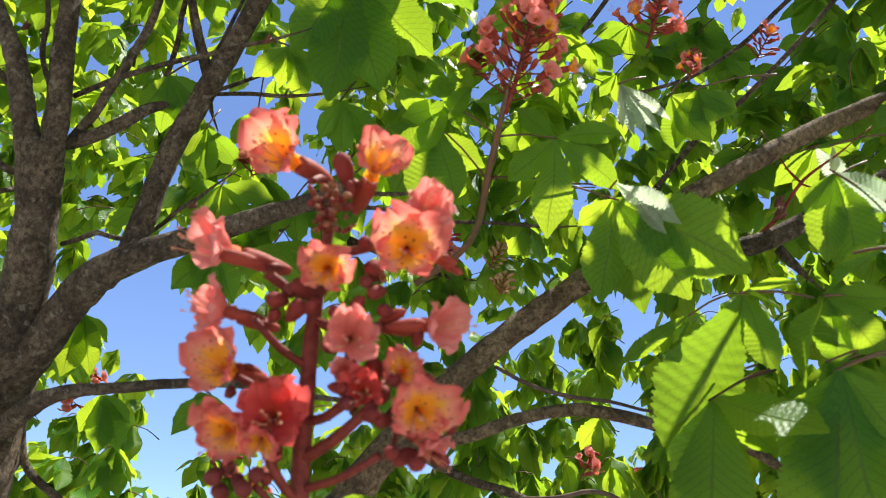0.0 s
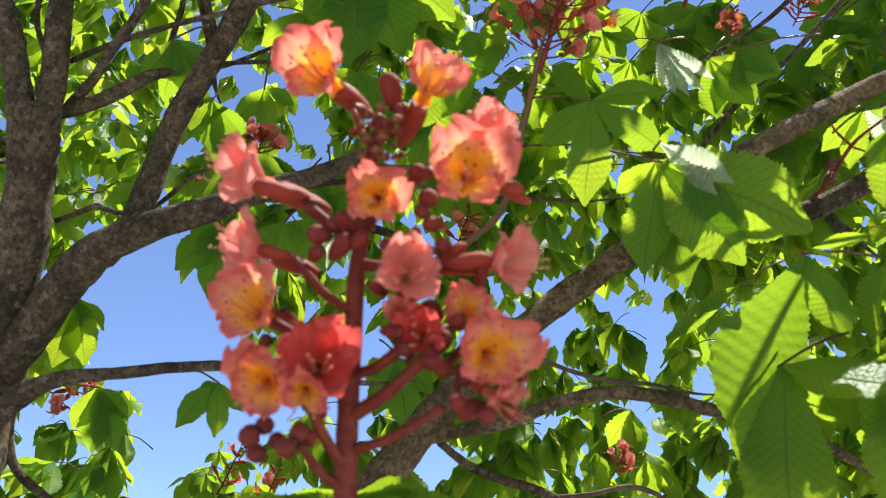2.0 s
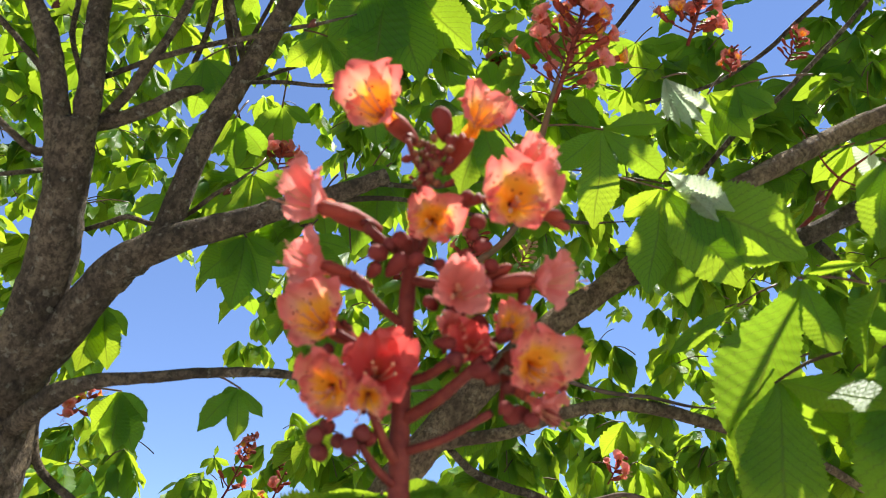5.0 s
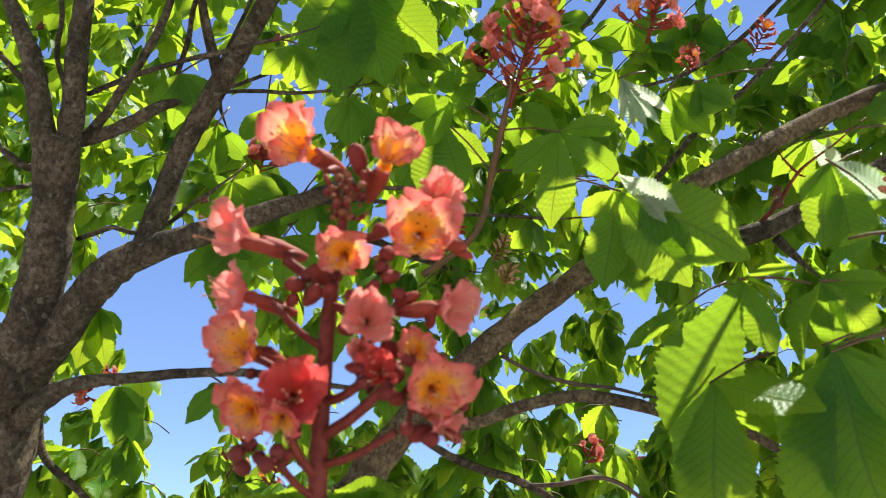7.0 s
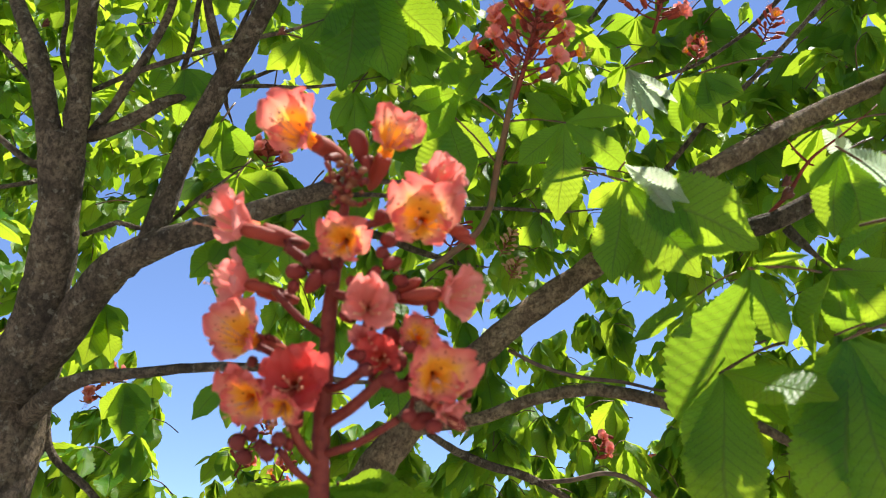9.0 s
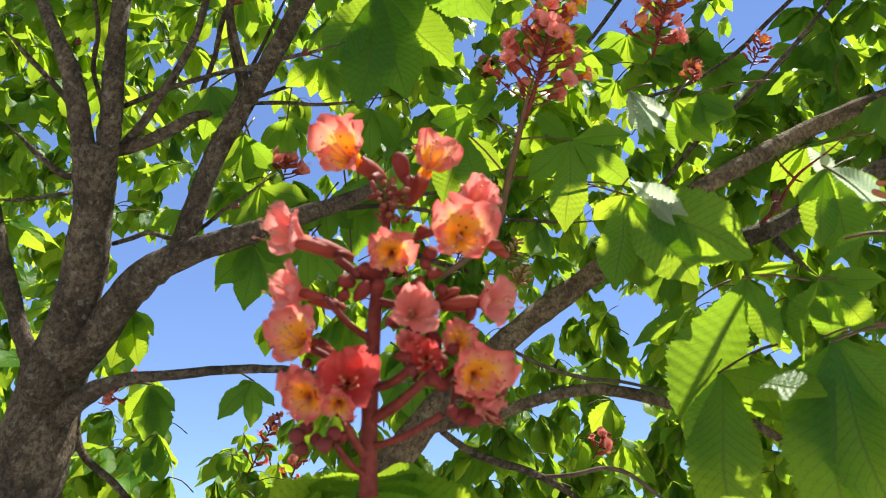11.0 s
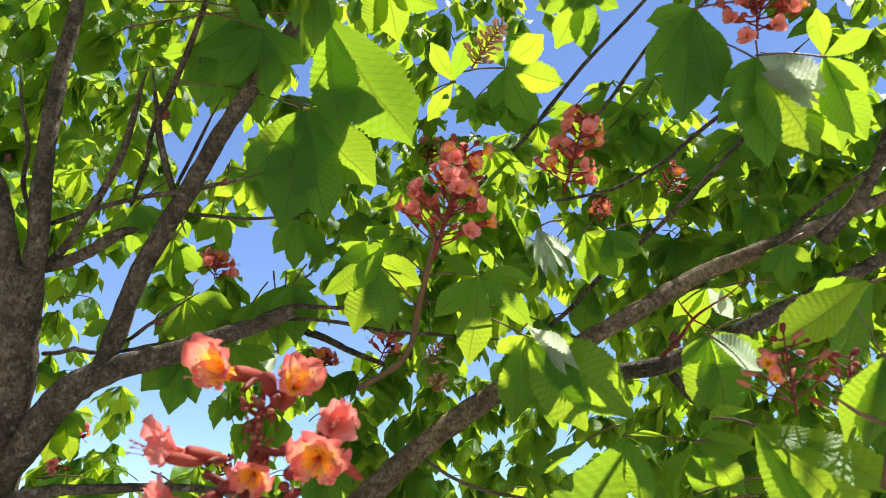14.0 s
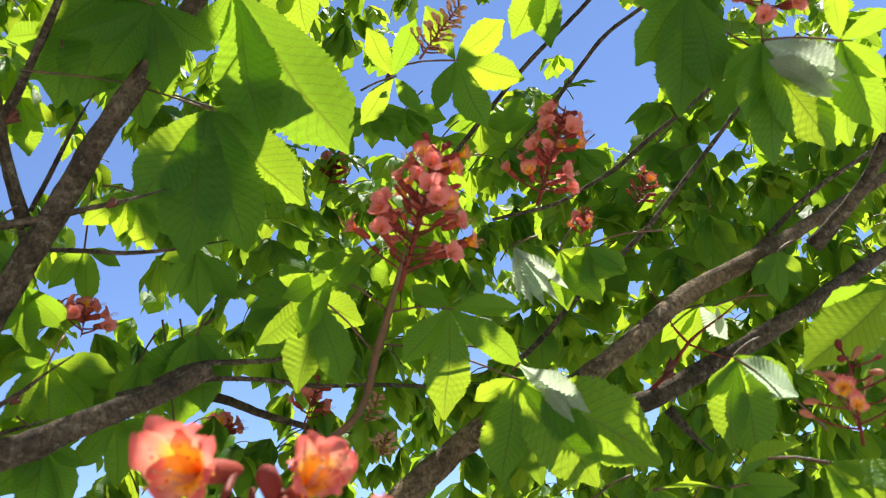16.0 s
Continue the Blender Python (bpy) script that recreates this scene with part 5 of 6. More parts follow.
leaf(tree, (-0.391, 1.716, 1.952), (-0.410, 1.677, 2.004), (-0.439, 1.675, 1.979), (-0.418, 1.685, 1.962), (-0.390, 1.692, 1.966), (-0.374, 1.690, 1.991), (-0.404, 1.672, 2.028), facing=(0.05, 0.75, 0.60), width=1.10)
leaf(tree, (-0.428, 1.714, 1.912), (-0.447, 1.676, 1.963), (-0.475, 1.673, 1.939), (-0.454, 1.683, 1.922), (-0.427, 1.691, 1.926), (-0.411, 1.690, 1.951), (-0.441, 1.672, 1.987), facing=(0.05, 0.75, 0.60), width=1.10)
leaf(tree, (-0.531, 1.691, 1.864), (-0.549, 1.654, 1.915), (-0.575, 1.649, 1.891), (-0.555, 1.660, 1.875), (-0.529, 1.668, 1.878), (-0.515, 1.668, 1.903), (-0.544, 1.650, 1.938), facing=(0.05, 0.75, 0.60), width=1.10)
leaf(tree, (-0.439, 1.721, 1.864), (-0.458, 1.684, 1.915), (-0.488, 1.680, 1.888), (-0.465, 1.690, 1.870), (-0.436, 1.699, 1.874), (-0.418, 1.698, 1.901), (-0.452, 1.680, 1.942), facing=(0.05, 0.75, 0.60), width=1.10)
# a bare green twig low down
limb("twig", tree, GREEN_STEM, (-0.219, 0.601, 1.706, 0.0041), (-0.195, 0.611, 1.705, 0.0043), (-0.163, 0.623, 1.705, 0.0039), (-0.125, 0.634, 1.707, 0.0030))

# ---- the near panicle ----
near_panicle = thing("flower_panicle", (-0.0410, 0.6064, 1.7392), "coral-red horse chestnut panicle with yellow-hearted flowers, in close view", "flower", "flower panicles of the tree")
limb("stalk", near_panicle, RED_STEM, (-0.0398, 0.6017, 1.7383, 0.0084), (-0.0416, 0.5939, 1.7712, 0.0077), (-0.0423, 0.5868, 1.8007, 0.0072), (-0.0424, 0.5763, 1.8440, 0.0067), (-0.0421, 0.5653, 1.8887, 0.0062), (-0.0397, 0.5562, 1.9255, 0.0053), (-0.0362, 0.5468, 1.9632, 0.0045), (-0.0334, 0.5383, 1.9970, 0.0034), (-0.0324, 0.5340, 2.0142, 0.0019), rough=0.10, step=0.008)
limb("branchlet", near_panicle, RED_STEM, (-0.0418, 0.5923, 1.7775, 0.0036), (-0.0097, 0.5749, 1.7840, 0.0033), (0.0225, 0.5574, 1.7985, 0.0030), rough=0.12, sides=9, step=0.006)
limb("branchlet", near_panicle, RED_STEM, (-0.0422, 0.5873, 1.7986, 0.0052), (-0.0128, 0.5681, 1.8126, 0.0046), (0.0166, 0.5488, 1.8346, 0.0040), rough=0.12, sides=9, step=0.006)
limb("branchlet", near_panicle, RED_STEM, (-0.0422, 0.5706, 1.8672, 0.0034), (-0.0618, 0.5528, 1.8760, 0.0032), (-0.0813, 0.5350, 1.8928, 0.0030), rough=0.12, sides=9, step=0.006)
limb("branchlet", near_panicle, RED_STEM, (-0.0407, 0.5980, 1.7539, 0.0034), (-0.0539, 0.5805, 1.7603, 0.0030), (-0.0671, 0.5631, 1.7746, 0.0026), rough=0.12, sides=9, step=0.006)
limb("branchlet", near_panicle, RED_STEM, (-0.0415, 0.5943, 1.7691, 0.0042), (-0.0508, 0.5739, 1.7778, 0.0038), (-0.0600, 0.5534, 1.7945, 0.0034), rough=0.12, sides=9, step=0.006)
limb("branchlet", near_panicle, RED_STEM, (-0.0412, 0.5619, 1.9025, 0.0040), (-0.0113, 0.5488, 1.8923, 0.0038), (0.0185, 0.5356, 1.8901, 0.0036), rough=0.12, sides=9, step=0.006)
limb("branchlet", near_panicle, RED_STEM, (-0.0400, 0.5574, 1.9209, 0.0040), (-0.0570, 0.5420, 1.9202, 0.0040), (-0.0741, 0.5267, 1.9275, 0.0040), rough=0.12, sides=9, step=0.006)
limb("branchlet", near_panicle, RED_STEM, (-0.0366, 0.5480, 1.9585, 0.0040), (-0.0127, 0.5344, 1.9516, 0.0040), (0.0112, 0.5207, 1.9526, 0.0040), rough=0.12, sides=9, step=0.006)
limb("branchlet", near_panicle, RED_STEM, (-0.0342, 0.5408, 1.9874, 0.0026), (-0.0404, 0.5254, 1.9884, 0.0024), (-0.0467, 0.5101, 1.9973, 0.0022), rough=0.12, sides=9, step=0.006)
limb("branchlet", near_panicle, RED_STEM, (-0.0340, 0.5402, 1.9898, 0.0028), (-0.0218, 0.5246, 1.9918, 0.0026), (-0.0096, 0.5090, 2.0018, 0.0024), rough=0.12, sides=9, step=0.006)
limb("branchlet", near_panicle, RED_STEM, (-0.0424, 0.5805, 1.8267, 0.0040), (-0.0237, 0.5647, 1.8264, 0.0040), (-0.0051, 0.5489, 1.8342, 0.0040), rough=0.12, sides=9, step=0.006)
limb("branchlet", near_panicle, RED_STEM, (-0.0424, 0.5763, 1.8440, 0.0034), (-0.0664, 0.5607, 1.8430, 0.0032), (-0.0903, 0.5452, 1.8499, 0.0030), rough=0.12, sides=9, step=0.006)
flower(near_panicle, (-0.0616, 0.5185, 2.0232), (-0.4122, -0.8922, -0.1847), 0.0650, "yellow", -0.13, 4, 1.00, blossom=True)
limb("branchlet", near_panicle, RED_STEM, (-0.0455, 0.5533, 2.0304, 0.0039), (-0.0471, 0.5361, 2.0205, 0.0034), (-0.0487, 0.5190, 2.0065, 0.0030), rough=0.12, sides=9, step=0.006)
flower(near_panicle, (-0.0002, 0.5170, 2.0071), (0.4164, -0.8781, 0.2359), 0.0580, "yellow", -0.20, 4, 0.85, blossom=True)
limb("branchlet", near_panicle, RED_STEM, (-0.0147, 0.5475, 1.9989, 0.0035), (-0.0137, 0.5332, 2.0051, 0.0031), (-0.0127, 0.5189, 2.0073, 0.0027), rough=0.12, sides=9, step=0.006)
flower(near_panicle, (0.0331, 0.5274, 1.9522), (0.1437, -0.8569, -0.4951), 0.0655, "yellow", -0.05, 4, 1.00, blossom=True)
limb("branchlet", near_panicle, RED_STEM, (0.0274, 0.5611, 1.9717, 0.0039), (0.0184, 0.5460, 1.9673, 0.0035), (0.0093, 0.5308, 1.9588, 0.0030), rough=0.12, sides=9, step=0.006)
flower(near_panicle, (0.0393, 0.5295, 1.9767), (0.4418, -0.8934, 0.0812), 0.0527, "pink", -0.17, 4, 0.90, blossom=True)
limb("branchlet", near_panicle, RED_STEM, (0.0253, 0.5578, 1.9742, 0.0032), (0.0222, 0.5433, 1.9727, 0.0028), (0.0191, 0.5288, 1.9672, 0.0024), rough=0.12, sides=9, step=0.006)
flower(near_panicle, (-0.0247, 0.5262, 1.9348), (0.0446, -0.8113, -0.5829), 0.0576, "yellow", -0.22, 4, 0.82, blossom=True)
limb("branchlet", near_panicle, RED_STEM, (-0.0262, 0.5543, 1.9550, 0.0035), (-0.0290, 0.5475, 1.9381, 0.0031), (-0.0319, 0.5408, 1.9173, 0.0026), rough=0.12, sides=9, step=0.006)
flower(near_panicle, (-0.1001, 0.5341, 1.9460), (-0.7804, -0.6252, 0.0074), 0.0624, "pink", -0.05, 4, 1.00, blossom=True)
limb("branchlet", near_panicle, RED_STEM, (-0.0709, 0.5575, 1.9457, 0.0037), (-0.0743, 0.5467, 1.9430, 0.0033), (-0.0778, 0.5359, 1.9363, 0.0029), rough=0.12, sides=9, step=0.006)
flower(near_panicle, (-0.0977, 0.5455, 1.8991), (-0.7887, -0.6124, 0.0543), 0.0509, "pink", 0.21, 4, 0.95, blossom=True)
limb("branchlet", near_panicle, RED_STEM, (-0.0736, 0.5642, 1.8974, 0.0031), (-0.0772, 0.5552, 1.8974, 0.0027), (-0.0809, 0.5463, 1.8934, 0.0023), rough=0.12, sides=9, step=0.006)
flower(near_panicle, (-0.0951, 0.5552, 1.8573), (-0.3420, -0.9292, -0.1403), 0.0582, "yellow", 0.15, 4, 0.95, blossom=True)
limb("branchlet", near_panicle, RED_STEM, (-0.0831, 0.5876, 1.8622, 0.0035), (-0.0848, 0.5709, 1.8636, 0.0031), (-0.0865, 0.5541, 1.8609, 0.0027), rough=0.12, sides=9, step=0.006)
flower(near_panicle, (-0.0877, 0.5578, 1.8145), (-0.1029, -0.8754, -0.4723), 0.0546, "yellow", 0.13, 5, 1.00, blossom=True)
limb("branchlet", near_panicle, RED_STEM, (-0.0843, 0.5865, 1.8299, 0.0033), (-0.0756, 0.5778, 1.8166, 0.0029), (-0.0670, 0.5691, 1.7992, 0.0025), rough=0.12, sides=9, step=0.006)
flower(near_panicle, (-0.0609, 0.5666, 1.8243), (0.1485, -0.9722, -0.1810), 0.0595, "red", -0.14, 5, 1.00, blossom=True)
limb("branchlet", near_panicle, RED_STEM, (-0.0662, 0.6014, 1.8308, 0.0036), (-0.0609, 0.5857, 1.8150, 0.0032), (-0.0556, 0.5700, 1.7953, 0.0027), rough=0.12, sides=9, step=0.006)
flower(near_panicle, (-0.0635, 0.5514, 1.8099), (0.0915, -0.7072, -0.7010), 0.0460, "yellow", 0.02, 4, 0.85, blossom=True)
limb("branchlet", near_panicle, RED_STEM, (-0.0661, 0.5709, 1.8292, 0.0028), (-0.0617, 0.5712, 1.8111, 0.0024), (-0.0574, 0.5715, 1.7890, 0.0021), rough=0.12, sides=9, step=0.006)
flower(near_panicle, (-0.0063, 0.5429, 1.8817), (0.1711, -0.9247, -0.3401), 0.0537, "pink", -0.11, 4, 0.95, blossom=True)
limb("branchlet", near_panicle, RED_STEM, (-0.0118, 0.5726, 1.8926, 0.0032), (-0.0104, 0.5626, 1.8826, 0.0028), (-0.0090, 0.5526, 1.8686, 0.0025), rough=0.12, sides=9, step=0.006)
flower(near_panicle, (0.0454, 0.5443, 1.8944), (0.8861, -0.4554, -0.0859), 0.0517, "pink", -0.16, 4, 0.95, blossom=True)
limb("branchlet", near_panicle, RED_STEM, (0.0179, 0.5584, 1.8971, 0.0031), (0.0186, 0.5526, 1.8973, 0.0027), (0.0194, 0.5467, 1.8935, 0.0024), rough=0.12, sides=9, step=0.006)
flower(near_panicle, (0.0335, 0.5554, 1.8599), (0.1376, -0.9770, -0.1627), 0.0442, "yellow", -0.20, 4, 0.85, blossom=True)
limb("branchlet", near_panicle, RED_STEM, (0.0299, 0.5813, 1.8642, 0.0026), (0.0220, 0.5693, 1.8588, 0.0023), (0.0142, 0.5573, 1.8494, 0.0020), rough=0.12, sides=9, step=0.006)
flower(near_panicle, (0.0460, 0.5521, 1.8342), (0.3056, -0.8246, -0.4761), 0.0575, "yellow", -0.14, 5, 1.00, blossom=True)
limb("branchlet", near_panicle, RED_STEM, (0.0354, 0.5806, 1.8506, 0.0035), (0.0276, 0.5723, 1.8383, 0.0030), (0.0198, 0.5640, 1.8220, 0.0026), rough=0.12, sides=9, step=0.006)
flower(near_panicle, (0.0057, 0.5654, 1.8484), (0.0428, -0.9467, -0.3193), 0.0457, "red", 0.21, 4, 0.85, blossom=True)
limb("branchlet", near_panicle, RED_STEM, (0.0045, 0.5913, 1.8572, 0.0027), (0.0010, 0.5767, 1.8456, 0.0024), (-0.0025, 0.5620, 1.8300, 0.0021), rough=0.12, sides=9, step=0.006)
flower(near_panicle, (-0.0079, 0.5583, 1.8610), (0.0929, -0.9270, -0.3635), 0.0362, "pink", 0.16, 4, 0.75, blossom=True)
limb("branchlet", near_panicle, RED_STEM, (-0.0099, 0.5784, 1.8689, 0.0022), (-0.0110, 0.5686, 1.8577, 0.0019), (-0.0121, 0.5589, 1.8426, 0.0017), rough=0.12, sides=9, step=0.006)
flower(near_panicle, (0.0481, 0.5631, 1.8135), (0.6496, -0.3706, -0.6638), 0.0401, "pink", 0.15, 4, 0.80, blossom=True)
limb("branchlet", near_panicle, RED_STEM, (0.0325, 0.5720, 1.8295, 0.0024), (0.0309, 0.5705, 1.8174, 0.0021), (0.0294, 0.5689, 1.8014, 0.0018), rough=0.12, sides=9, step=0.006)
bud(near_panicle, (-0.0203, 0.5069, 2.0105), (-0.1819, -0.7148, 0.6752), 0.0183, "red")
bud(near_panicle, (-0.0139, 0.5105, 1.9957), (-0.2943, -0.6318, 0.7171), 0.0086, "red")
bud(near_panicle, (0.0591, 0.5197, 1.9406), (0.9436, -0.0803, -0.3212), 0.0114, "tube")
bud(near_panicle, (0.0678, 0.5248, 1.9354), (0.9127, 0.0779, -0.4012), 0.0083, "tube")
bud(near_panicle, (0.0363, 0.5336, 1.8902), (0.9877, -0.1496, 0.0451), 0.0127, "tube")
bud(near_panicle, (0.0240, 0.5394, 1.8993), (0.8868, -0.3221, 0.3313), 0.0099, "tube")
bud(near_panicle, (-0.0952, 0.5226, 1.9370), (-0.9326, -0.3561, 0.0592), 0.0143, "tube")
bud(near_panicle, (-0.0933, 0.5380, 1.8962), (-0.9262, -0.3673, 0.0854), 0.0110, "tube")
bud(near_panicle, (-0.0624, 0.5285, 1.9056), (-0.3985, -0.8517, -0.3405), 0.0148, "red")
bud(near_panicle, (-0.0495, 0.5316, 1.8983), (0.5956, -0.7046, 0.3858), 0.0156, "red")
bud(near_panicle, (-0.0662, 0.5351, 1.8950), (0.4631, -0.8862, 0.0140), 0.0120, "red")
bud(near_panicle, (-0.0457, 0.5327, 1.9170), (-0.3889, -0.9159, 0.0992), 0.0158, "red")
bud(near_panicle, (-0.0552, 0.5316, 1.9148), (-0.2110, -0.9574, 0.1973), 0.0130, "dark")
bud(near_panicle, (-0.0368, 0.5279, 1.9005), (0.6398, -0.7669, -0.0492), 0.0136, "red")
bud(near_panicle, (0.0088, 0.5260, 1.9339), (-0.0690, -0.8412, -0.5362), 0.0156, "red")
bud(near_panicle, (0.0135, 0.5262, 1.9138), (-0.5529, -0.6550, -0.5150), 0.0126, "red")
bud(near_panicle, (-0.0001, 0.5278, 1.9544), (0.1603, -0.9805, -0.1134), 0.0140, "red")
bud(near_panicle, (0.0058, 0.5209, 1.9194), (-0.5414, -0.8271, -0.1510), 0.0117, "dark")
bud(near_panicle, (0.0202, 0.5331, 1.9011), (-0.2552, -0.9118, -0.3217), 0.0126, "red")
bud(near_panicle, (0.0444, 0.5439, 1.8846), (0.1569, -0.8834, 0.4416), 0.0117, "red")
bud(near_panicle, (0.0135, 0.5548, 1.8626), (-0.3126, -0.9475, 0.0678), 0.0154, "red")
bud(near_panicle, (-0.0020, 0.5487, 1.8717), (-0.2396, -0.8359, -0.4939), 0.0136, "red")
bud(near_panicle, (0.0187, 0.5599, 1.8435), (0.3076, -0.9469, 0.0940), 0.0153, "red")
bud(near_panicle, (-0.0047, 0.5469, 1.8335), (0.7895, -0.4221, -0.4455), 0.0133, "dark")
bud(near_panicle, (0.0298, 0.5381, 1.8488), (0.4493, -0.8560, -0.2558), 0.0122, "red")
bud(near_panicle, (0.0126, 0.5511, 1.8263), (0.7185, -0.6574, -0.2273), 0.0141, "red")
bud(near_panicle, (0.0230, 0.5557, 1.8236), (-0.3742, -0.8751, -0.3068), 0.0133, "red")
bud(near_panicle, (0.0408, 0.5639, 1.8001), (-0.7345, -0.4935, -0.4658), 0.0150, "red")
bud(near_panicle, (0.0505, 0.5553, 1.7933), (-0.2968, -0.8978, -0.3254), 0.0130, "red")
bud(near_panicle, (0.0319, 0.5494, 1.7996), (-0.1448, -0.8663, -0.4781), 0.0121, "red")
bud(near_panicle, (0.0659, 0.5700, 1.8004), (-0.5301, -0.8344, 0.1509), 0.0133, "red")
bud(near_panicle, (0.0718, 0.5649, 1.8233), (0.0808, -0.8977, -0.4332), 0.0116, "red")
bud(near_panicle, (0.0537, 0.5556, 1.8541), (0.1207, -0.9754, 0.1843), 0.0117, "red")
bud(near_panicle, (0.0771, 0.5423, 1.8287), (0.0458, -0.9009, -0.4316), 0.0095, "red")
bud(near_panicle, (0.0350, 0.5655, 1.8205), (-0.0236, -0.9005, -0.4342), 0.0125, "dark")
bud(near_panicle, (-0.0980, 0.5580, 1.7784), (0.0882, -0.7110, -0.6977), 0.0155, "dark")
bud(near_panicle, (-0.0917, 0.5685, 1.7873), (-0.3176, -0.8464, -0.4275), 0.0139, "dark")
bud(near_panicle, (-0.0962, 0.5747, 1.7704), (-0.4828, -0.8588, 0.1716), 0.0149, "dark")
bud(near_panicle, (-0.0732, 0.5567, 1.7693), (-0.0639, -0.9825, 0.1752), 0.0152, "dark")
bud(near_panicle, (-0.0675, 0.5584, 1.7802), (0.6163, -0.7863, 0.0441), 0.0144, "dark")
bud(near_panicle, (-0.0845, 0.5714, 1.7781), (0.4864, -0.8671, 0.1074), 0.0129, "dark")
bud(near_panicle, (-0.0618, 0.5685, 1.7792), (0.2992, -0.9466, 0.1199), 0.0109, "red")
bud(near_panicle, (-0.0765, 0.5457, 1.8317), (0.1254, -0.9918, -0.0227), 0.0109, "red")
bud(near_panicle, (-0.0963, 0.5554, 1.8398), (0.6320, -0.6529, 0.4176), 0.0103, "dark")
bud(near_panicle, (-0.0010, 0.5250, 1.9042), (0.7808, -0.5836, 0.2230), 0.0099, "red")
bud(near_panicle, (-0.0164, 0.5285, 1.8960), (-0.3836, -0.9060, 0.1788), 0.0108, "red")
bud(near_panicle, (-0.0232, 0.5511, 1.8774), (-0.4166, -0.9086, -0.0302), 0.0120, "red")
bud(near_panicle, (-0.0118, 0.5442, 1.8438), (0.8789, -0.4247, -0.2172), 0.0116, "red")
bud(near_panicle, (-0.0109, 0.5114, 1.9596), (0.1466, -0.9175, 0.3696), 0.0042, "red")
bud(near_panicle, (-0.0250, 0.5082, 1.9682), (-0.0078, -0.8080, -0.5892), 0.0051, "red")
bud(near_panicle, (-0.0371, 0.5175, 1.9991), (0.6654, -0.7366, 0.1208), 0.0073, "brown")
bud(near_panicle, (-0.0275, 0.5085, 1.9614), (0.0287, -0.8822, -0.4701), 0.0072, "brown")
bud(near_panicle, (-0.0318, 0.5265, 1.9929), (0.2460, -0.9413, 0.2314), 0.0056, "brown")
bud(near_panicle, (-0.0478, 0.5280, 1.9920), (0.7424, -0.5838, -0.3285), 0.0077, "red")
bud(near_panicle, (-0.0428, 0.5290, 1.9747), (-0.5318, -0.8412, -0.0980), 0.0046, "brown")
bud(near_panicle, (-0.0265, 0.5308, 1.9889), (-0.2502, -0.9643, -0.0863), 0.0079, "brown")
bud(near_panicle, (-0.0329, 0.5232, 1.9762), (0.3998, -0.8815, 0.2513), 0.0049, "dark")
bud(near_panicle, (-0.0285, 0.5180, 1.9744), (0.5987, -0.7901, 0.1312), 0.0064, "dark")
bud(near_panicle, (-0.0389, 0.5309, 1.9715), (0.5067, -0.8220, -0.2599), 0.0065, "red")
bud(near_panicle, (-0.0298, 0.5097, 1.9927), (0.2657, -0.8832, -0.3865), 0.0042, "brown")
bud(near_panicle, (-0.0281, 0.5173, 1.9951), (0.6818, -0.6345, -0.3641), 0.0077, "brown")
bud(near_panicle, (-0.0402, 0.5133, 1.9867), (0.1106, -0.9353, 0.3361), 0.0051, "brown")
bud(near_panicle, (-0.0276, 0.5121, 1.9843), (0.6555, -0.6166, -0.4361), 0.0046, "red")
bud(near_panicle, (-0.0300, 0.5173, 1.9607), (0.4134, -0.9076, -0.0730), 0.0045, "red")
bud(near_panicle, (-0.0220, 0.5105, 1.9857), (-0.3206, -0.8468, -0.4244), 0.0063, "red")
bud(near_panicle, (-0.0325, 0.5185, 1.9770), (0.7642, -0.6099, -0.2098), 0.0081, "red")
bud(near_panicle, (-0.0301, 0.5208, 1.9802), (-0.1178, -0.7506, -0.6502), 0.0058, "dark")
bud(near_panicle, (-0.0132, 0.5145, 1.9815), (-0.3341, -0.7341, -0.5911), 0.0079, "dark")
bud(near_panicle, (-0.0136, 0.5041, 1.9847), (-0.7524, -0.5257, -0.3969), 0.0070, "brown")
bud(near_panicle, (-0.0403, 0.5290, 1.9942), (-0.3895, -0.8961, 0.2129), 0.0065, "dark")
bud(near_panicle, (-0.0224, 0.5187, 1.9631), (0.4373, -0.7587, -0.4828), 0.0075, "dark")
bud(near_panicle, (-0.0265, 0.5152, 1.9840), (0.3729, -0.9234, 0.0914), 0.0044, "brown")
bud(near_panicle, (-0.0223, 0.5208, 1.9839), (-0.3898, -0.9027, 0.1819), 0.0059, "brown")
bud(near_panicle, (-0.0188, 0.5224, 1.9834), (-0.2487, -0.9656, -0.0752), 0.0051, "red")
bud(near_panicle, (-0.0121, 0.5311, 1.9742), (0.3459, -0.6436, -0.6827), 0.0045, "brown")
bud(near_panicle, (-0.0262, 0.5032, 1.9936), (0.0168, -0.9998, -0.0136), 0.0077, "brown")
bud(near_panicle, (-0.0340, 0.5294, 1.9817), (0.2503, -0.9064, 0.3402), 0.0046, "brown")
bud(near_panicle, (-0.0332, 0.5105, 1.9708), (-0.3139, -0.9403, -0.1315), 0.0075, "brown")
bud(near_panicle, (-0.0248, 0.5082, 1.9716), (0.5453, -0.8205, 0.1715), 0.0072, "brown")
bud(near_panicle, (-0.0337, 0.5066, 1.9660), (-0.1463, -0.8027, -0.5782), 0.0062, "red")
bud(near_panicle, (-0.0380, 0.5129, 1.9789), (-0.2913, -0.9496, 0.1159), 0.0049, "brown")
bud(near_panicle, (-0.0361, 0.5268, 1.9967), (-0.2776, -0.8734, -0.4001), 0.0061, "brown")
bud(near_panicle, (-0.0283, 0.5247, 1.9695), (0.5448, -0.8377, 0.0380), 0.0068, "brown")
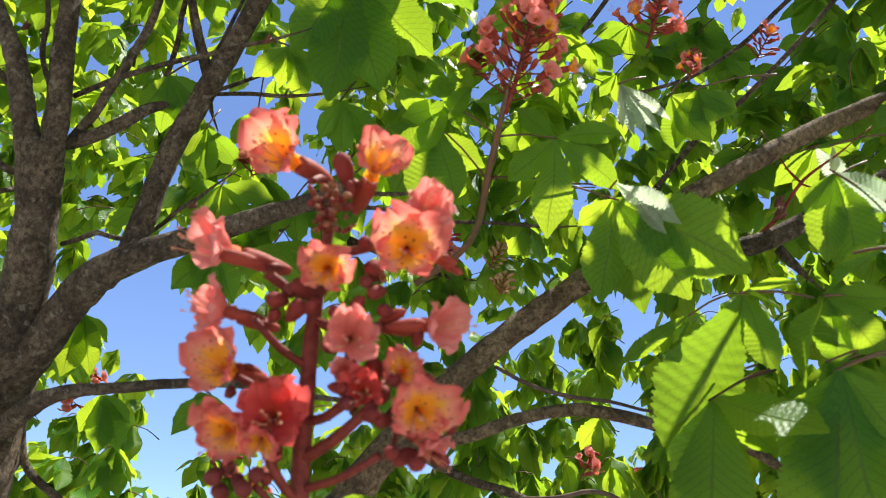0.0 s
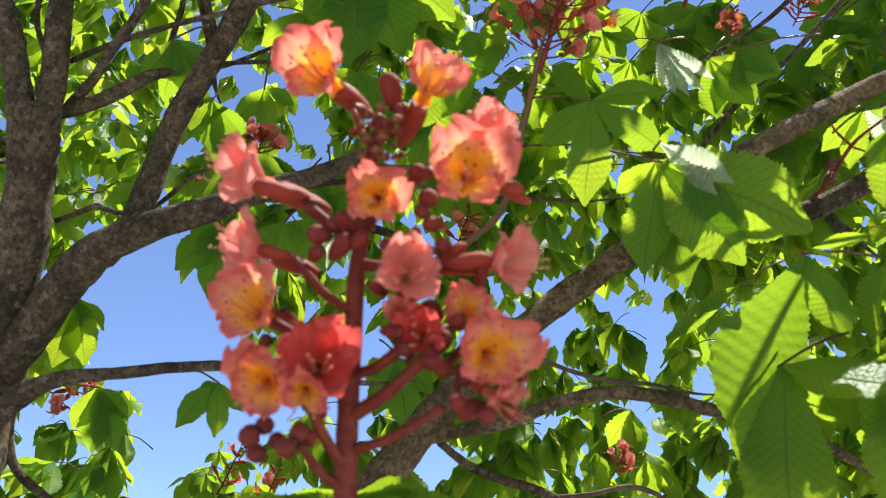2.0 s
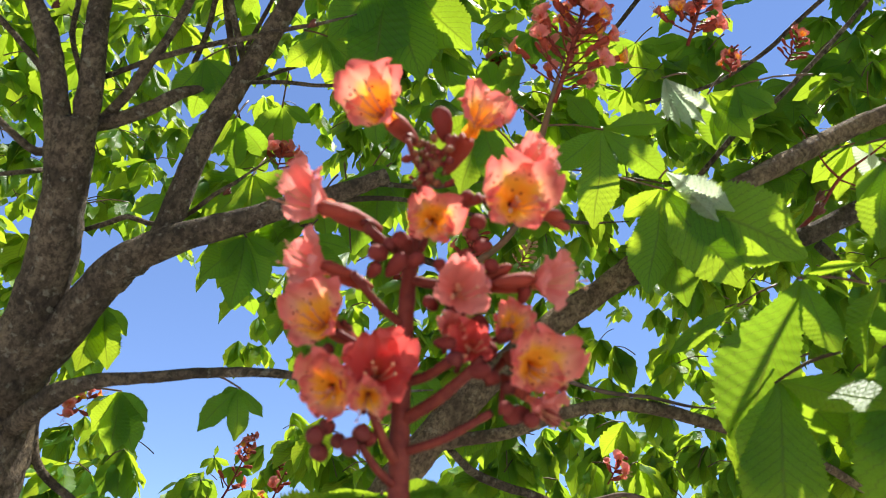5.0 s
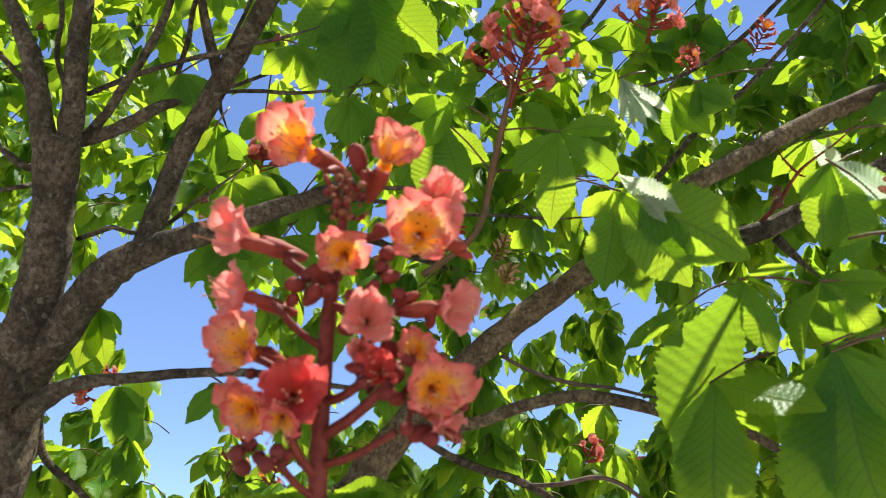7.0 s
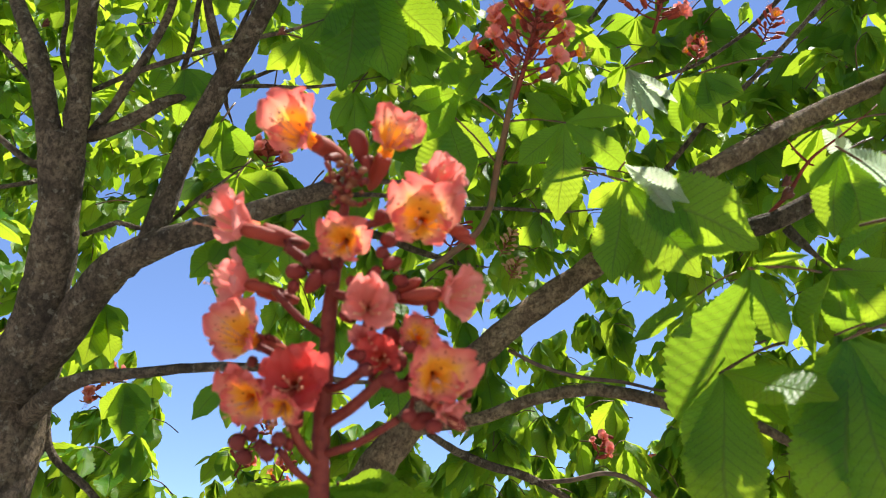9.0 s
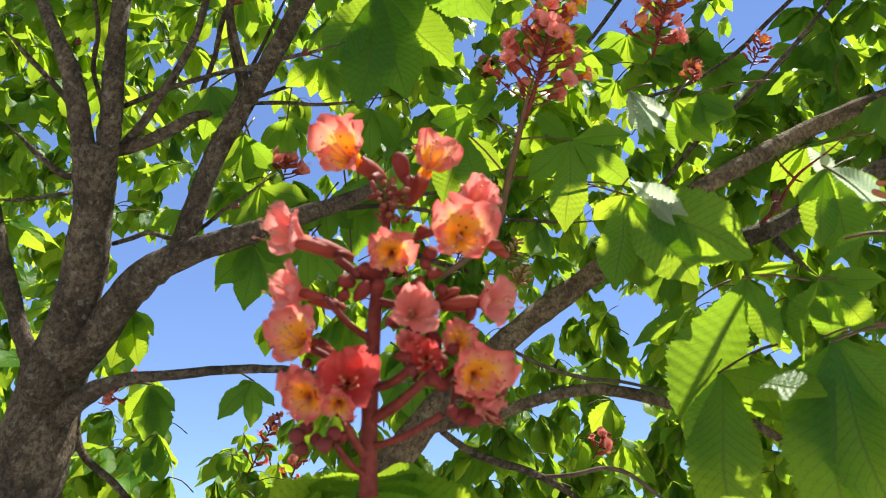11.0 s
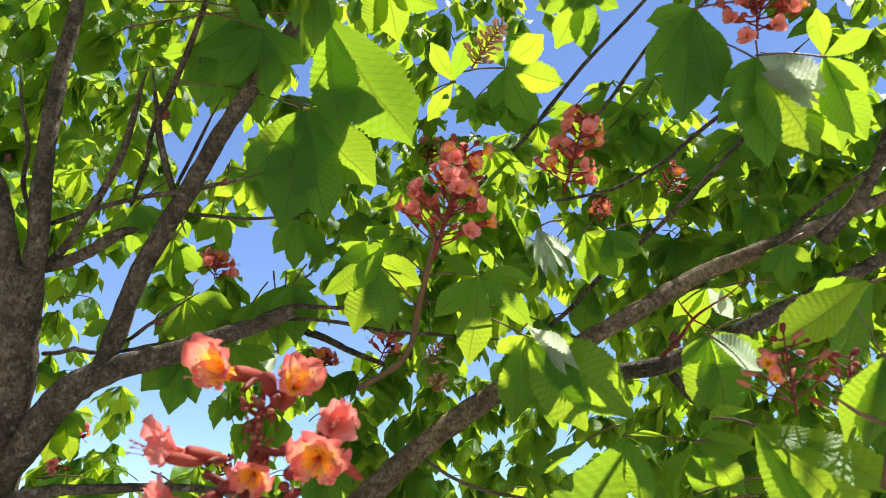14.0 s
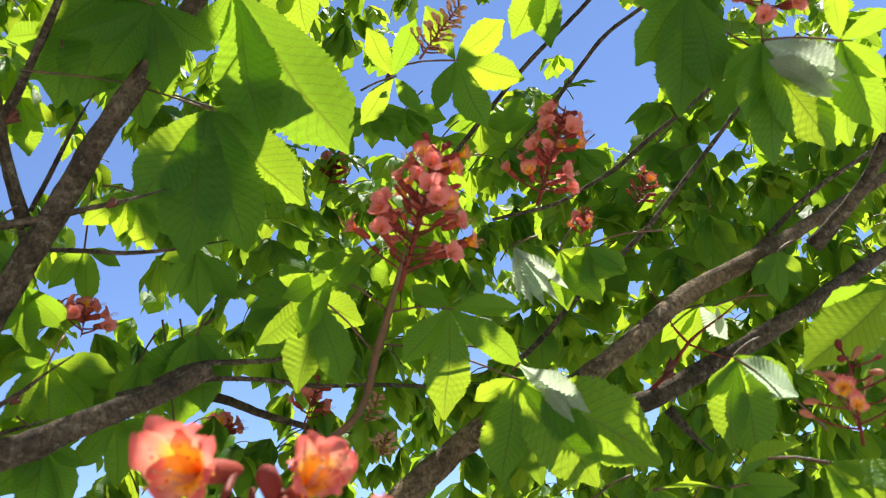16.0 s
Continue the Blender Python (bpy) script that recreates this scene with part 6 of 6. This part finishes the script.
bud(near_panicle, (-0.0336, 0.5277, 1.9978), (-0.0422, -0.9807, 0.1911), 0.0056, "red")
bud(near_panicle, (-0.0332, 0.5255, 1.9712), (-0.4173, -0.8976, -0.1424), 0.0072, "red")
bud(near_panicle, (-0.0145, 0.5099, 1.9565), (0.6408, -0.7421, -0.1968), 0.0051, "red")
bud(near_panicle, (-0.0299, 0.5104, 1.9897), (0.3511, -0.9331, 0.0777), 0.0055, "dark")
bud(near_panicle, (-0.0238, 0.5162, 1.9621), (0.8118, -0.5365, -0.2306), 0.0070, "brown")
bud(near_panicle, (-0.0305, 0.5275, 1.9822), (-0.3889, -0.8606, 0.3288), 0.0039, "brown")
bud(near_panicle, (-0.0358, 0.5111, 1.9574), (-0.5684, -0.7838, 0.2501), 0.0050, "brown")
bud(near_panicle, (-0.0180, 0.5257, 1.9777), (0.2235, -0.9733, -0.0521), 0.0046, "brown")
bud(near_panicle, (-0.0289, 0.5286, 1.9773), (-0.2500, -0.9628, 0.1026), 0.0075, "brown")

# ---- panicles in the crown ----
panicle((0.103, 0.761, 2.257), (0.145, 0.671, 2.384), 0.147, 44, 21, 0.0225)
panicle((0.280, 0.780, 2.376), (0.305, 0.699, 2.464), 0.095, 28, 22, 0.0205, label="coral flower panicle among sunlit leaves")
panicle((0.334, 0.797, 2.340), (0.337, 0.771, 2.369), 0.032, 16, 27, 0.0110, kind="pink", label="small coral flower cluster")
panicle((0.436, 0.846, 2.412), (0.455, 0.820, 2.448), 0.056, 16, 34, 0.0140, tubes=0.7, label="dusky red panicle going out of bloom")
panicle((0.503, 0.588, 2.504), (0.485, 0.516, 2.544), 0.117, 28, 23, 0.0245)
panicle((0.140, 0.724, 2.546), (0.183, 0.666, 2.583), 0.059, 34, 26, 0.0120, dry=True, label="withered tan flower panicle on a bare stalk")
panicle((0.534, 0.672, 2.051), (0.511, 0.625, 2.127), 0.134, 18, 24, 0.0220, kind="yellow", tubes=0.85, label="half-open panicle with orange tubular buds and one pale flower")
panicle((0.583, 0.656, 2.035), (0.573, 0.607, 2.108), 0.112, 15, 25, 0.0220, kind="pink", tubes=0.85, label="half-open panicle with red tubular buds")
panicle((-0.270, 0.957, 2.284), (-0.262, 0.938, 2.314), 0.074, 10, 31, 0.0220, kind="pink", label="small pink flower cluster")
panicle((-0.109, 1.132, 2.196), (-0.105, 1.129, 2.215), 0.058, 8, 32, 0.0200, kind="pink", label="small pink flower cluster")
panicle((0.002, 1.047, 2.189), (0.023, 1.024, 2.244), 0.069, 13, 29, 0.0200, tubes=0.6, label="dusky red panicle going out of bloom")
panicle((0.097, 1.013, 2.132), (0.110, 1.007, 2.164), 0.043, 20, 30, 0.0110, dry=True, label="withered tan flower panicle")
panicle((0.040, 1.106, 2.596), (0.056, 1.081, 2.641), 0.055, 9, 28, 0.0200, kind="pink", label="distant pink flower panicle")
panicle((0.081, 1.040, 2.184), (0.102, 1.021, 2.219), 0.037, 16, 39, 0.0110, dry=True, label="withered tan flower panicle")
panicle((-0.659, 1.392, 2.079), (-0.655, 1.383, 2.109), 0.054, 8, 41, 0.0200, kind="pink", label="distant pink flower panicle")
panicle((-0.361, 1.679, 2.043), (-0.353, 1.669, 2.085), 0.032, 10, 42, 0.0160, kind="pink", label="distant pink flower panicle")
panicle((-0.438, 1.654, 2.057), (-0.417, 1.644, 2.110), 0.035, 12, 43, 0.0160, kind="pink", label="distant pink flower panicle")
panicle((0.361, 1.524, 1.963), (0.367, 1.513, 2.007), 0.045, 7, 44, 0.0240, kind="pink", label="distant pink flower panicle")
panicle((-0.372, 1.337, 1.908), (-0.330, 1.296, 1.979), 0.056, 9, 35, 0.0183, kind='pink', tubes=0.85, label="slender panicle of small pink buds")
panicle((-0.306, 1.352, 1.883), (-0.268, 1.311, 1.952), 0.047, 8, 36, 0.0183, kind='pink', tubes=0.85, label="slender panicle of small pink buds")
panicle((0.225, 1.213, 1.923), (0.246, 1.193, 1.961), 0.043, 6, 37, 0.0195)
panicle((-0.617, 1.209, 2.028), (-0.579, 1.224, 2.001), 0.055, 7, 38, 0.0207, kind='pink', label="small pink flower cluster")
# brown bud scales at twig ends
part("bud_scale", BUDS["scale"], KNOT, tree, at=aim((-0.197, 0.733, 2.344), (0.6, -0.2, 0.4), 0.01))
part("bud_scale", BUDS["scale"], KNOT, tree, at=aim((-0.300, 0.853, 2.173), (0.6, -0.2, 0.4), 0.01))
part("bud_scale", BUDS["scale"], KNOT, tree, at=aim((-0.529, 0.742, 2.374), (0.6, -0.2, 0.4), 0.01))
part("bud_scale", BUDS["scale"], KNOT, tree, at=aim((-0.317, 0.755, 2.463), (0.6, -0.2, 0.4), 0.014))
part("bud_scale", BUDS["scale"], KNOT, tree, at=aim((-0.254, 0.901, 2.438), (0.6, -0.2, 0.4), 0.012))
part("bud_scale", BUDS["scale"], KNOT, tree, at=aim((-0.412, 1.093, 2.256), (0.6, -0.2, 0.4), 0.012))
part("bud_scale", BUDS["scale"], KNOT, tree, at=aim((0.090, 0.854, 2.224), (0.6, -0.2, 0.4), 0.006))
part("bud_scale", BUDS["scale"], KNOT, tree, at=aim((0.437, 0.845, 2.189), (0.6, -0.2, 0.4), 0.012))
part("bud_scale", BUDS["scale"], KNOT, tree, at=aim((0.107, 0.787, 2.564), (0.6, -0.2, 0.4), 0.01))
part("bud_scale", BUDS["scale"], KNOT, tree, at=aim((0.445, 0.872, 2.187), (0.6, -0.2, 0.4), 0.016))

# ---- the rest of the crown ----
# openings in the leaf cover, laid out to fit the camera's view: across, up, and their half sizes, as tangents from
# where one stands
OPENINGS = [
    (-0.351, -0.073, 0.084, 0.077),
    (-0.316, -0.182, 0.039, 0.042),
    (-0.456, -0.228, 0.028, 0.035),
    (-0.319, -0.284, 0.046, 0.032),
    (-0.101, -0.193, 0.039, 0.042),
    (-0.252, 0.166, 0.015, 0.032),
    (-0.135, 0.159, 0.015, 0.028),
    (-0.309, 0.271, 0.014, 0.018),
    (-0.540, -0.034, 0.018, 0.018),
    (-0.453, -0.048, 0.013, 0.018),
    (0.257, -0.119, 0.032, 0.025),
    (0.243, -0.224, 0.035, 0.027),
    (0.127, -0.112, 0.020, 0.020),
    (0.229, -0.041, 0.020, 0.015),
    (0.004, -0.252, 0.028, 0.028),
    (-0.410, -0.182, 0.021, 0.021),
    (-0.276, -0.123, 0.049, 0.070),
    (-0.214, -0.182, 0.039, 0.042),
    (-0.325, -0.223, 0.028, 0.039),
]
# the same from the highest place of the walk: directions and half sizes
HIGH = Vector((0.0019, -0.0350, 1.9092))
HIGH_OPENINGS = [
    (0.403, 0.754, 0.606, 0.077, 0.048),
    (0.375, 0.777, 0.570, 0.042, 0.035),
    (0.272, 0.755, 0.654, 0.051, 0.044),
    (0.244, 0.778, 0.618, 0.035, 0.035),
    (0.116, 0.822, 0.581, 0.042, 0.028),
    (0.635, 0.740, 0.544, 0.028, 0.028),
    (-0.217, 0.971, 0.412, 0.035, 0.034),
]
HIGH_OPENINGS += [
    (-0.313, 0.914, 0.561, 0.022, 0.032),
    (-0.351, 1.087, 0.231, 0.042, 0.028),
    (0.424, 0.942, 0.220, 0.018, 0.035),
    (0.521, 0.792, 0.484, 0.015, 0.015),
    (0.001, 0.835, 0.599, 0.013, 0.011),
    (0.348, 0.728, 0.679, 0.035, 0.028),
    (0.666, 0.672, 0.668, 0.028, 0.021),
    (-0.068, 1.018, 0.259, 0.028, 0.028),
]
# and from a little below it
MIDDLE = Vector((0.116, -0.070, 1.939))
MIDDLE_OPENINGS = [
    (0.203, 0.764, 0.678, 0.040, 0.035),
    (0.166, 0.795, 0.622, 0.045, 0.045),
    (0.122, 0.827, 0.566, 0.050, 0.050),
    (0.322, 0.818, 0.555, 0.050, 0.040),
    (0.367, 0.800, 0.582, 0.030, 0.030),
    (-0.001, 0.843, 0.552, 0.055, 0.040),
    (0.110, 0.793, 0.635, 0.028, 0.025),
    (0.525, 0.811, 0.536, 0.035, 0.030),
    (-0.287, 0.951, 0.384, 0.035, 0.055),
    (-0.406, 0.889, 0.523, 0.035, 0.050),
    (-0.318, 0.969, 0.353, 0.030, 0.040),
    (-0.183, 1.008, 0.257, 0.025, 0.025),
    (0.248, 0.751, 0.696, 0.035, 0.030),
    (0.281, 0.838, 0.521, 0.030, 0.025),
    (-0.271, 0.925, 0.434, 0.020, 0.030),
]
# and low, beside the foot of the near panicle
LOW = Vector((0.085, -0.098, 1.542))
LOW_OPENINGS = [
    (-0.353, 0.956, 0.311, 0.050, 0.042),
    (-0.302, 0.971, 0.290, 0.052, 0.040),
    (-0.368, 0.982, 0.264, 0.035, 0.035),
    (-0.265, 0.956, 0.320, 0.030, 0.030),
    (-0.283, 0.990, 0.257, 0.030, 0.025),
]
# where the sun falls through to leaves and flowers lower down: places and radii
SUNLIT = [
    (0.165, 0.864, 2.218, 0.031),
    (-0.052, 0.721, 2.527, 0.044),
    (0.248, 0.735, 2.245, 0.025),
    (0.541, 0.597, 2.432, 0.023),
    (-0.185, 0.988, 2.155, 0.024),
    (0.011, 0.855, 2.238, 0.031),
    (-0.282, 0.539, 1.717, 0.028),
    (-0.480, 0.965, 2.259, 0.043),
    (0.141, 1.267, 1.932, 0.041),
    (0.254, 1.208, 2.046, 0.035),
    (-0.085, 1.270, 1.916, 0.036),
    (0.025, 1.284, 1.895, 0.035),
    (-0.299, 1.282, 1.892, 0.037),
    (-0.178, 1.170, 2.098, 0.030),
    (0.458, 0.694, 2.091, 0.031),
    (0.556, 0.554, 2.043, 0.027),
    (0.511, 0.434, 1.939, 0.032),
    (0.351, 0.676, 1.877, 0.022),
    (-0.383, 0.915, 2.357, 0.043),
    (-0.262, 0.872, 2.439, 0.042),
    (-0.638, 0.895, 2.399, 0.050),
    (-0.653, 0.996, 2.205, 0.050),
]
SUNLIT += [
    (-0.633, 1.085, 2.036, 0.043),
    (-0.612, 1.101, 2.232, 0.043),
    (-0.193, 0.886, 2.417, 0.030),
    (-0.477, 1.082, 2.038, 0.037),
    (-0.504, 1.148, 1.916, 0.037),
    (0.096, 1.099, 2.032, 0.035),
    (0.179, 1.143, 1.937, 0.035),
    (0.323, 0.829, 1.967, 0.075),
    (0.307, 0.862, 1.919, 0.070),
    (0.344, 0.798, 2.001, 0.060),
    (0.374, 0.790, 1.997, 0.050),
    (0.362, 0.788, 2.098, 0.035),
    (0.291, 0.843, 1.951, 0.060),
    (0.378, 0.748, 1.905, 0.040),
    (0.275, 0.792, 2.284, 0.032),
    (0.485, 0.780, 2.134, 0.015),
    (0.466, 0.732, 2.041, 0.008),
    (0.406, 0.781, 1.993, 0.030),
    (-0.154, 0.342, 1.627, 0.008),
    (0.472, 0.660, 1.832, 0.040),
    (-0.057, 0.732, 2.544, 0.075),
    (-0.051, 0.765, 2.501, 0.065),
]
SUNLIT += [
    (0.024, 0.767, 2.514, 0.060),
    (-0.004, 0.741, 2.545, 0.060),
    (-0.022, 0.831, 2.396, 0.030),
    (-0.122, 0.790, 2.433, 0.020),
    (0.022, 0.716, 2.613, 0.050),
    (0.549, 0.588, 2.433, 0.050),
    (-0.076, 0.498, 2.037, 0.020),
    (0.010, 0.513, 2.048, 0.020),
    (-0.039, 0.564, 1.957, 0.012),
    (0.039, 0.563, 1.984, 0.020),
    (0.045, 0.623, 1.863, 0.020),
    (-0.126, 0.535, 1.956, 0.012),
    (-0.015, 0.593, 1.912, 0.012),
    (0.056, 0.597, 1.926, 0.015),
    (-0.513, 1.738, 2.063, 0.050),
    (-0.457, 1.708, 2.039, 0.050),
    (-0.346, 1.670, 2.087, 0.050),
    (-0.534, 1.744, 2.015, 0.050),
    (-0.408, 1.682, 1.986, 0.050),
    (-0.444, 1.681, 1.946, 0.050),
    (-0.546, 1.658, 1.898, 0.050),
    (-0.455, 1.688, 1.898, 0.050),
]
# places lower down that are kept in shade by unseen leaves added towards the sun
SHADED = [
    (-0.092, 0.698, 2.351),
    (-0.171, 0.692, 2.525),
    (-0.142, 0.700, 2.393),
    (-0.240, 0.673, 2.550),
    (0.420, 0.634, 2.511),
    (0.512, 0.624, 2.402),
    (-0.056, 0.608, 1.722),
    (-0.012, 0.599, 1.711),
    (0.050, 0.612, 1.725),
    (-0.308, 0.526, 1.685),
    (-0.128, 0.606, 1.709),
    (0.302, 0.741, 1.843),
    (0.406, 0.622, 1.762),
    (0.219, 0.839, 2.114),
    (0.273, 0.841, 2.101),
    (0.157, 0.682, 1.723),
    (0.356, 0.715, 1.828),
    (0.393, 0.677, 1.835),
    (0.222, 0.892, 2.111),
    (0.209, 0.660, 1.727),
    (0.265, 0.664, 1.733),
    (0.326, 0.800, 1.862),
    (0.373, 0.784, 1.871),
    (0.413, 0.757, 1.841),
    (-0.085, 0.658, 1.740),
    (-0.021, 0.665, 1.751),
    (-0.122, 0.358, 1.620),
    (-0.171, 0.338, 1.610),
    (0.088, 0.625, 1.682),
    (0.034, 0.671, 1.744),
]
SHADED += [
    (-0.147, 0.781, 2.435),
    (-0.096, 0.808, 2.413),
    (-0.206, 0.739, 2.543),
    (0.594, 0.756, 2.236),
    (0.593, 0.671, 2.165),
    (0.340, 0.832, 2.307),
    (-0.444, 1.043, 1.942),
    (0.118, 0.716, 1.746),
    (0.440, 1.013, 2.342),
    (0.493, 0.990, 2.356),
    (0.545, 0.965, 2.369),
    (0.601, 0.936, 2.379),
    (0.654, 0.901, 2.394),
    (0.697, 0.873, 2.399),
    (0.744, 0.838, 2.409),
    (0.499, 0.678, 2.423),
    (0.558, 0.661, 2.399),
    (0.497, 1.164, 2.659),
    (0.452, 1.161, 2.678),
    (0.591, 1.150, 2.603),
    (0.549, 1.150, 2.623),
    (0.691, 1.130, 2.638),
    (0.534, 1.239, 2.479),
    (0.491, 1.240, 2.498),
    (0.655, 1.214, 2.485),
    (0.721, 1.145, 2.536),
    (0.398, 1.139, 2.687),
    (0.559, 1.210, 2.577),
    (0.516, 1.209, 2.597),
    (0.555, 1.217, 2.347),
]
SHADED += [
    (0.701, 1.177, 2.412),
    (0.158, 1.235, 2.797),
    (0.227, 1.234, 2.794),
    (0.296, 1.248, 2.740),
    (0.374, 1.246, 2.786),
    (0.436, 1.238, 2.719),
    (0.184, 1.332, 2.731),
    (0.255, 1.329, 2.727),
    (0.090, 1.223, 2.781),
    (-0.300, 0.892, 2.198),
    (-0.237, 0.950, 2.148),
    (-0.187, 0.966, 2.148),
    (-0.139, 0.916, 2.232),
    (-0.050, 0.907, 2.285),
    (0.011, 0.916, 2.284),
    (-0.142, 0.879, 2.334),
    (-0.333, 0.892, 2.295),
]
STAND, AHEAD, ABOVE, ASIDE = Vector((0.1130, -0.0291, 1.6356)), Vector((-0.0969, 0.8818, 0.4616)), Vector((-0.0095, -0.4645, 0.8855)), Vector((0.9953, 0.0814, 0.0534))


def is_open(p, q, gaps):
    return any(((p - a) / c) ** 2 + ((q - b) / d) ** 2 < 1 for a, b, c, d in gaps)


def gaps_at(depth):
    """The openings of a layer of leaves, seen from where one stands."""
    found = list(OPENINGS)
    for eye, (x, y, z, a, b) in [(HIGH, g) for g in HIGH_OPENINGS] + [(MIDDLE, g) for g in MIDDLE_OPENINGS] + [(LOW, g) for g in LOW_OPENINGS]:
        w = eye + Vector((x, y, z)) * (depth - 0.13) - STAND
        k = w.dot(AHEAD)
        found.append((w.dot(ASIDE) / k, w.dot(ABOVE) / k, a, b))
    return found


def in_beam(place, more=0.045):
    for x, y, z, r in SUNLIT:
        w = place - Vector((x, y, z))
        s = w.dot(SUN)
        if s > 0.05 and (w - SUN * s).length < r + more:
            return True
    return False


rng = random.Random(77)
crown, outer, stalks = Foliage(), Foliage(10, 1), bmesh.new()
# leaf layers placed square to the camera's view and spread across it
for layer, (near, far) in enumerate(((1.21, 1.29), (1.46, 1.56), (1.95, 2.1), (2.68, 2.80), (2.25, 2.40))):
    CELL = (0.042, 0.040, 0.038, 0.034, 0.040)[layer]
    gaps = gaps_at((near + far) / 2)
    for i in range(-25, 29):
        for j in range(-13, 20):
            p, q = (i + rng.uniform(-0.5, 0.5)) * CELL, (j + rng.uniform(-0.5, 0.5)) * CELL
            fold = noise.noise(Vector((p * 4.0, q * 4.0, layer * 7.0))) * 0.9
            d, size = rng.uniform(near, far) * (1 + (0.05, 0.06, 0.10, 0.22, 0.12)[layer] * fold), rng.uniform(0.062, 0.102) * (1, 1.05, 1.2, 1.4, 1.3)[layer]
            # the leaflets hang below their hub
            if is_open(p, q - 0.02, gaps) or is_open(p, q - 0.055, gaps) or rng.random() < ((0.36, 0.32, 0.22, 0.0, 0.6) if q < 0.10 else (0.20, 0.16, 0.12, 0.0, 0.35))[layer] or q > (0.58, 0.50, 0.36, 0.42, 0.38)[layer] or (layer > 1 and (p / 0.95) ** 2 + ((q - 0.05) / 0.72) ** 2 > 1) or (layer < 3 and q > 0.40 and rng.random() < 0.25):
                continue
            hub = STAND + (AHEAD + ASIDE * p + ABOVE * q) * d
            if layer < 3 and in_beam(hub):
                continue
            out = Vector((rng.uniform(-1, 1), rng.uniform(-1, 0.4), rng.uniform(-0.2, 0.6)))
            (crown if layer < 2 else outer).palmate(hub, out, size, rng)
            if layer > 2:
                continue
            foot = hub - out.normalized() * rng.uniform(0.03, 0.06)
            tube(stalks, [(*foot, 0.0011), (*((hub + foot) / 2 + Vector((0, 0, 0.006))), 0.0009), (*hub, 0.0010)], 0.05, 5)
crown.build("foliage", tree, "sunlit and shaded green palmate leaves of the inner crown")
outer.build("outer_foliage", tree, "small sunlit green leaves of the outer crown")
tagged(part("stem_tangle", stalks, GREEN_STEM, tree), kind="stuff")

# the top and the outer sides of the crown, unseen over the viewer, added to cast shade
top = Foliage(11, 1)
for k in range(90):
    x, y, z = rng.uniform(-1.6, 2.2), rng.uniform(-0.6, 3.0), rng.uniform(2.75, 4.3)
    if z - 1.7 < 1.25 * max(y, 0.0) + 0.35 * abs(x):
        continue
    if in_beam(Vector((x, y, z))):
        continue
    top.palmate(Vector((x, y, z)), Vector((rng.uniform(-1, 1), rng.uniform(-1, 1), 0.1)), rng.uniform(0.08, 0.12), rng)
# sun blockers: unseen leaves between the sun and each shaded place
for place in SHADED:
    for k in range(9):
        q = Vector(place) + SUN * rng.uniform(1.2, 1.6) + Vector((rng.uniform(-0.07, 0.07), rng.uniform(-0.07, 0.07), 0.03))
        if in_beam(q, 0.032):
            continue
        top.palmate(q, Vector((rng.uniform(-1, 1), rng.uniform(-1, 1), 0.1)), rng.uniform(0.085, 0.115), rng)

# unseen crown leaves behind and beside the viewer, added to block skylight
for k in range(620):
    x, y = rng.uniform(-1.9, 1.9), rng.uniform(-1.7, 0.36)
    place = Vector((x, y, 3.5 - 0.32 * (x * x + (y - 0.3) ** 2) + rng.uniform(-0.55, 0.15)))
    if place.z > 2.35 and not in_beam(place, 0.08):
        top.palmate(place, Vector((rng.uniform(-1, 1), rng.uniform(-1, 1), 0.1)), rng.uniform(0.09, 0.13), rng)
for k in range(170):
    x, y = rng.uniform(-0.55, 0.6), rng.uniform(0.3, 0.75)
    place = Vector((x, y, 1.85 + 1.35 * y + 0.35 * abs(x) + rng.uniform(0.05, 0.6)))
    if not in_beam(place, 0.05):
        top.palmate(place, Vector((rng.uniform(-1, 1), rng.uniform(-1, 1), 0.1)), rng.uniform(0.09, 0.12), rng)
for k in range(420):
    y, z = rng.uniform(0.3, 2.5), rng.uniform(1.75, 3.3)
    x = (0.75 * math.hypot(y, z - 1.6) + 0.22 + rng.uniform(0.0, 0.5)) * rng.choice((-1, 1))
    if abs(x) < 2.1 - 0.25 * (z - 2.3) ** 2 and not in_beam(Vector((x, y, z)), 0.08):
        top.palmate(Vector((x, y, z)), Vector((x, rng.uniform(-1, 1), 0.3)), rng.uniform(0.09, 0.13), rng)
top.build("upper_foliage", tree, "unseen green palmate leaves overhead, added to shade the crown")
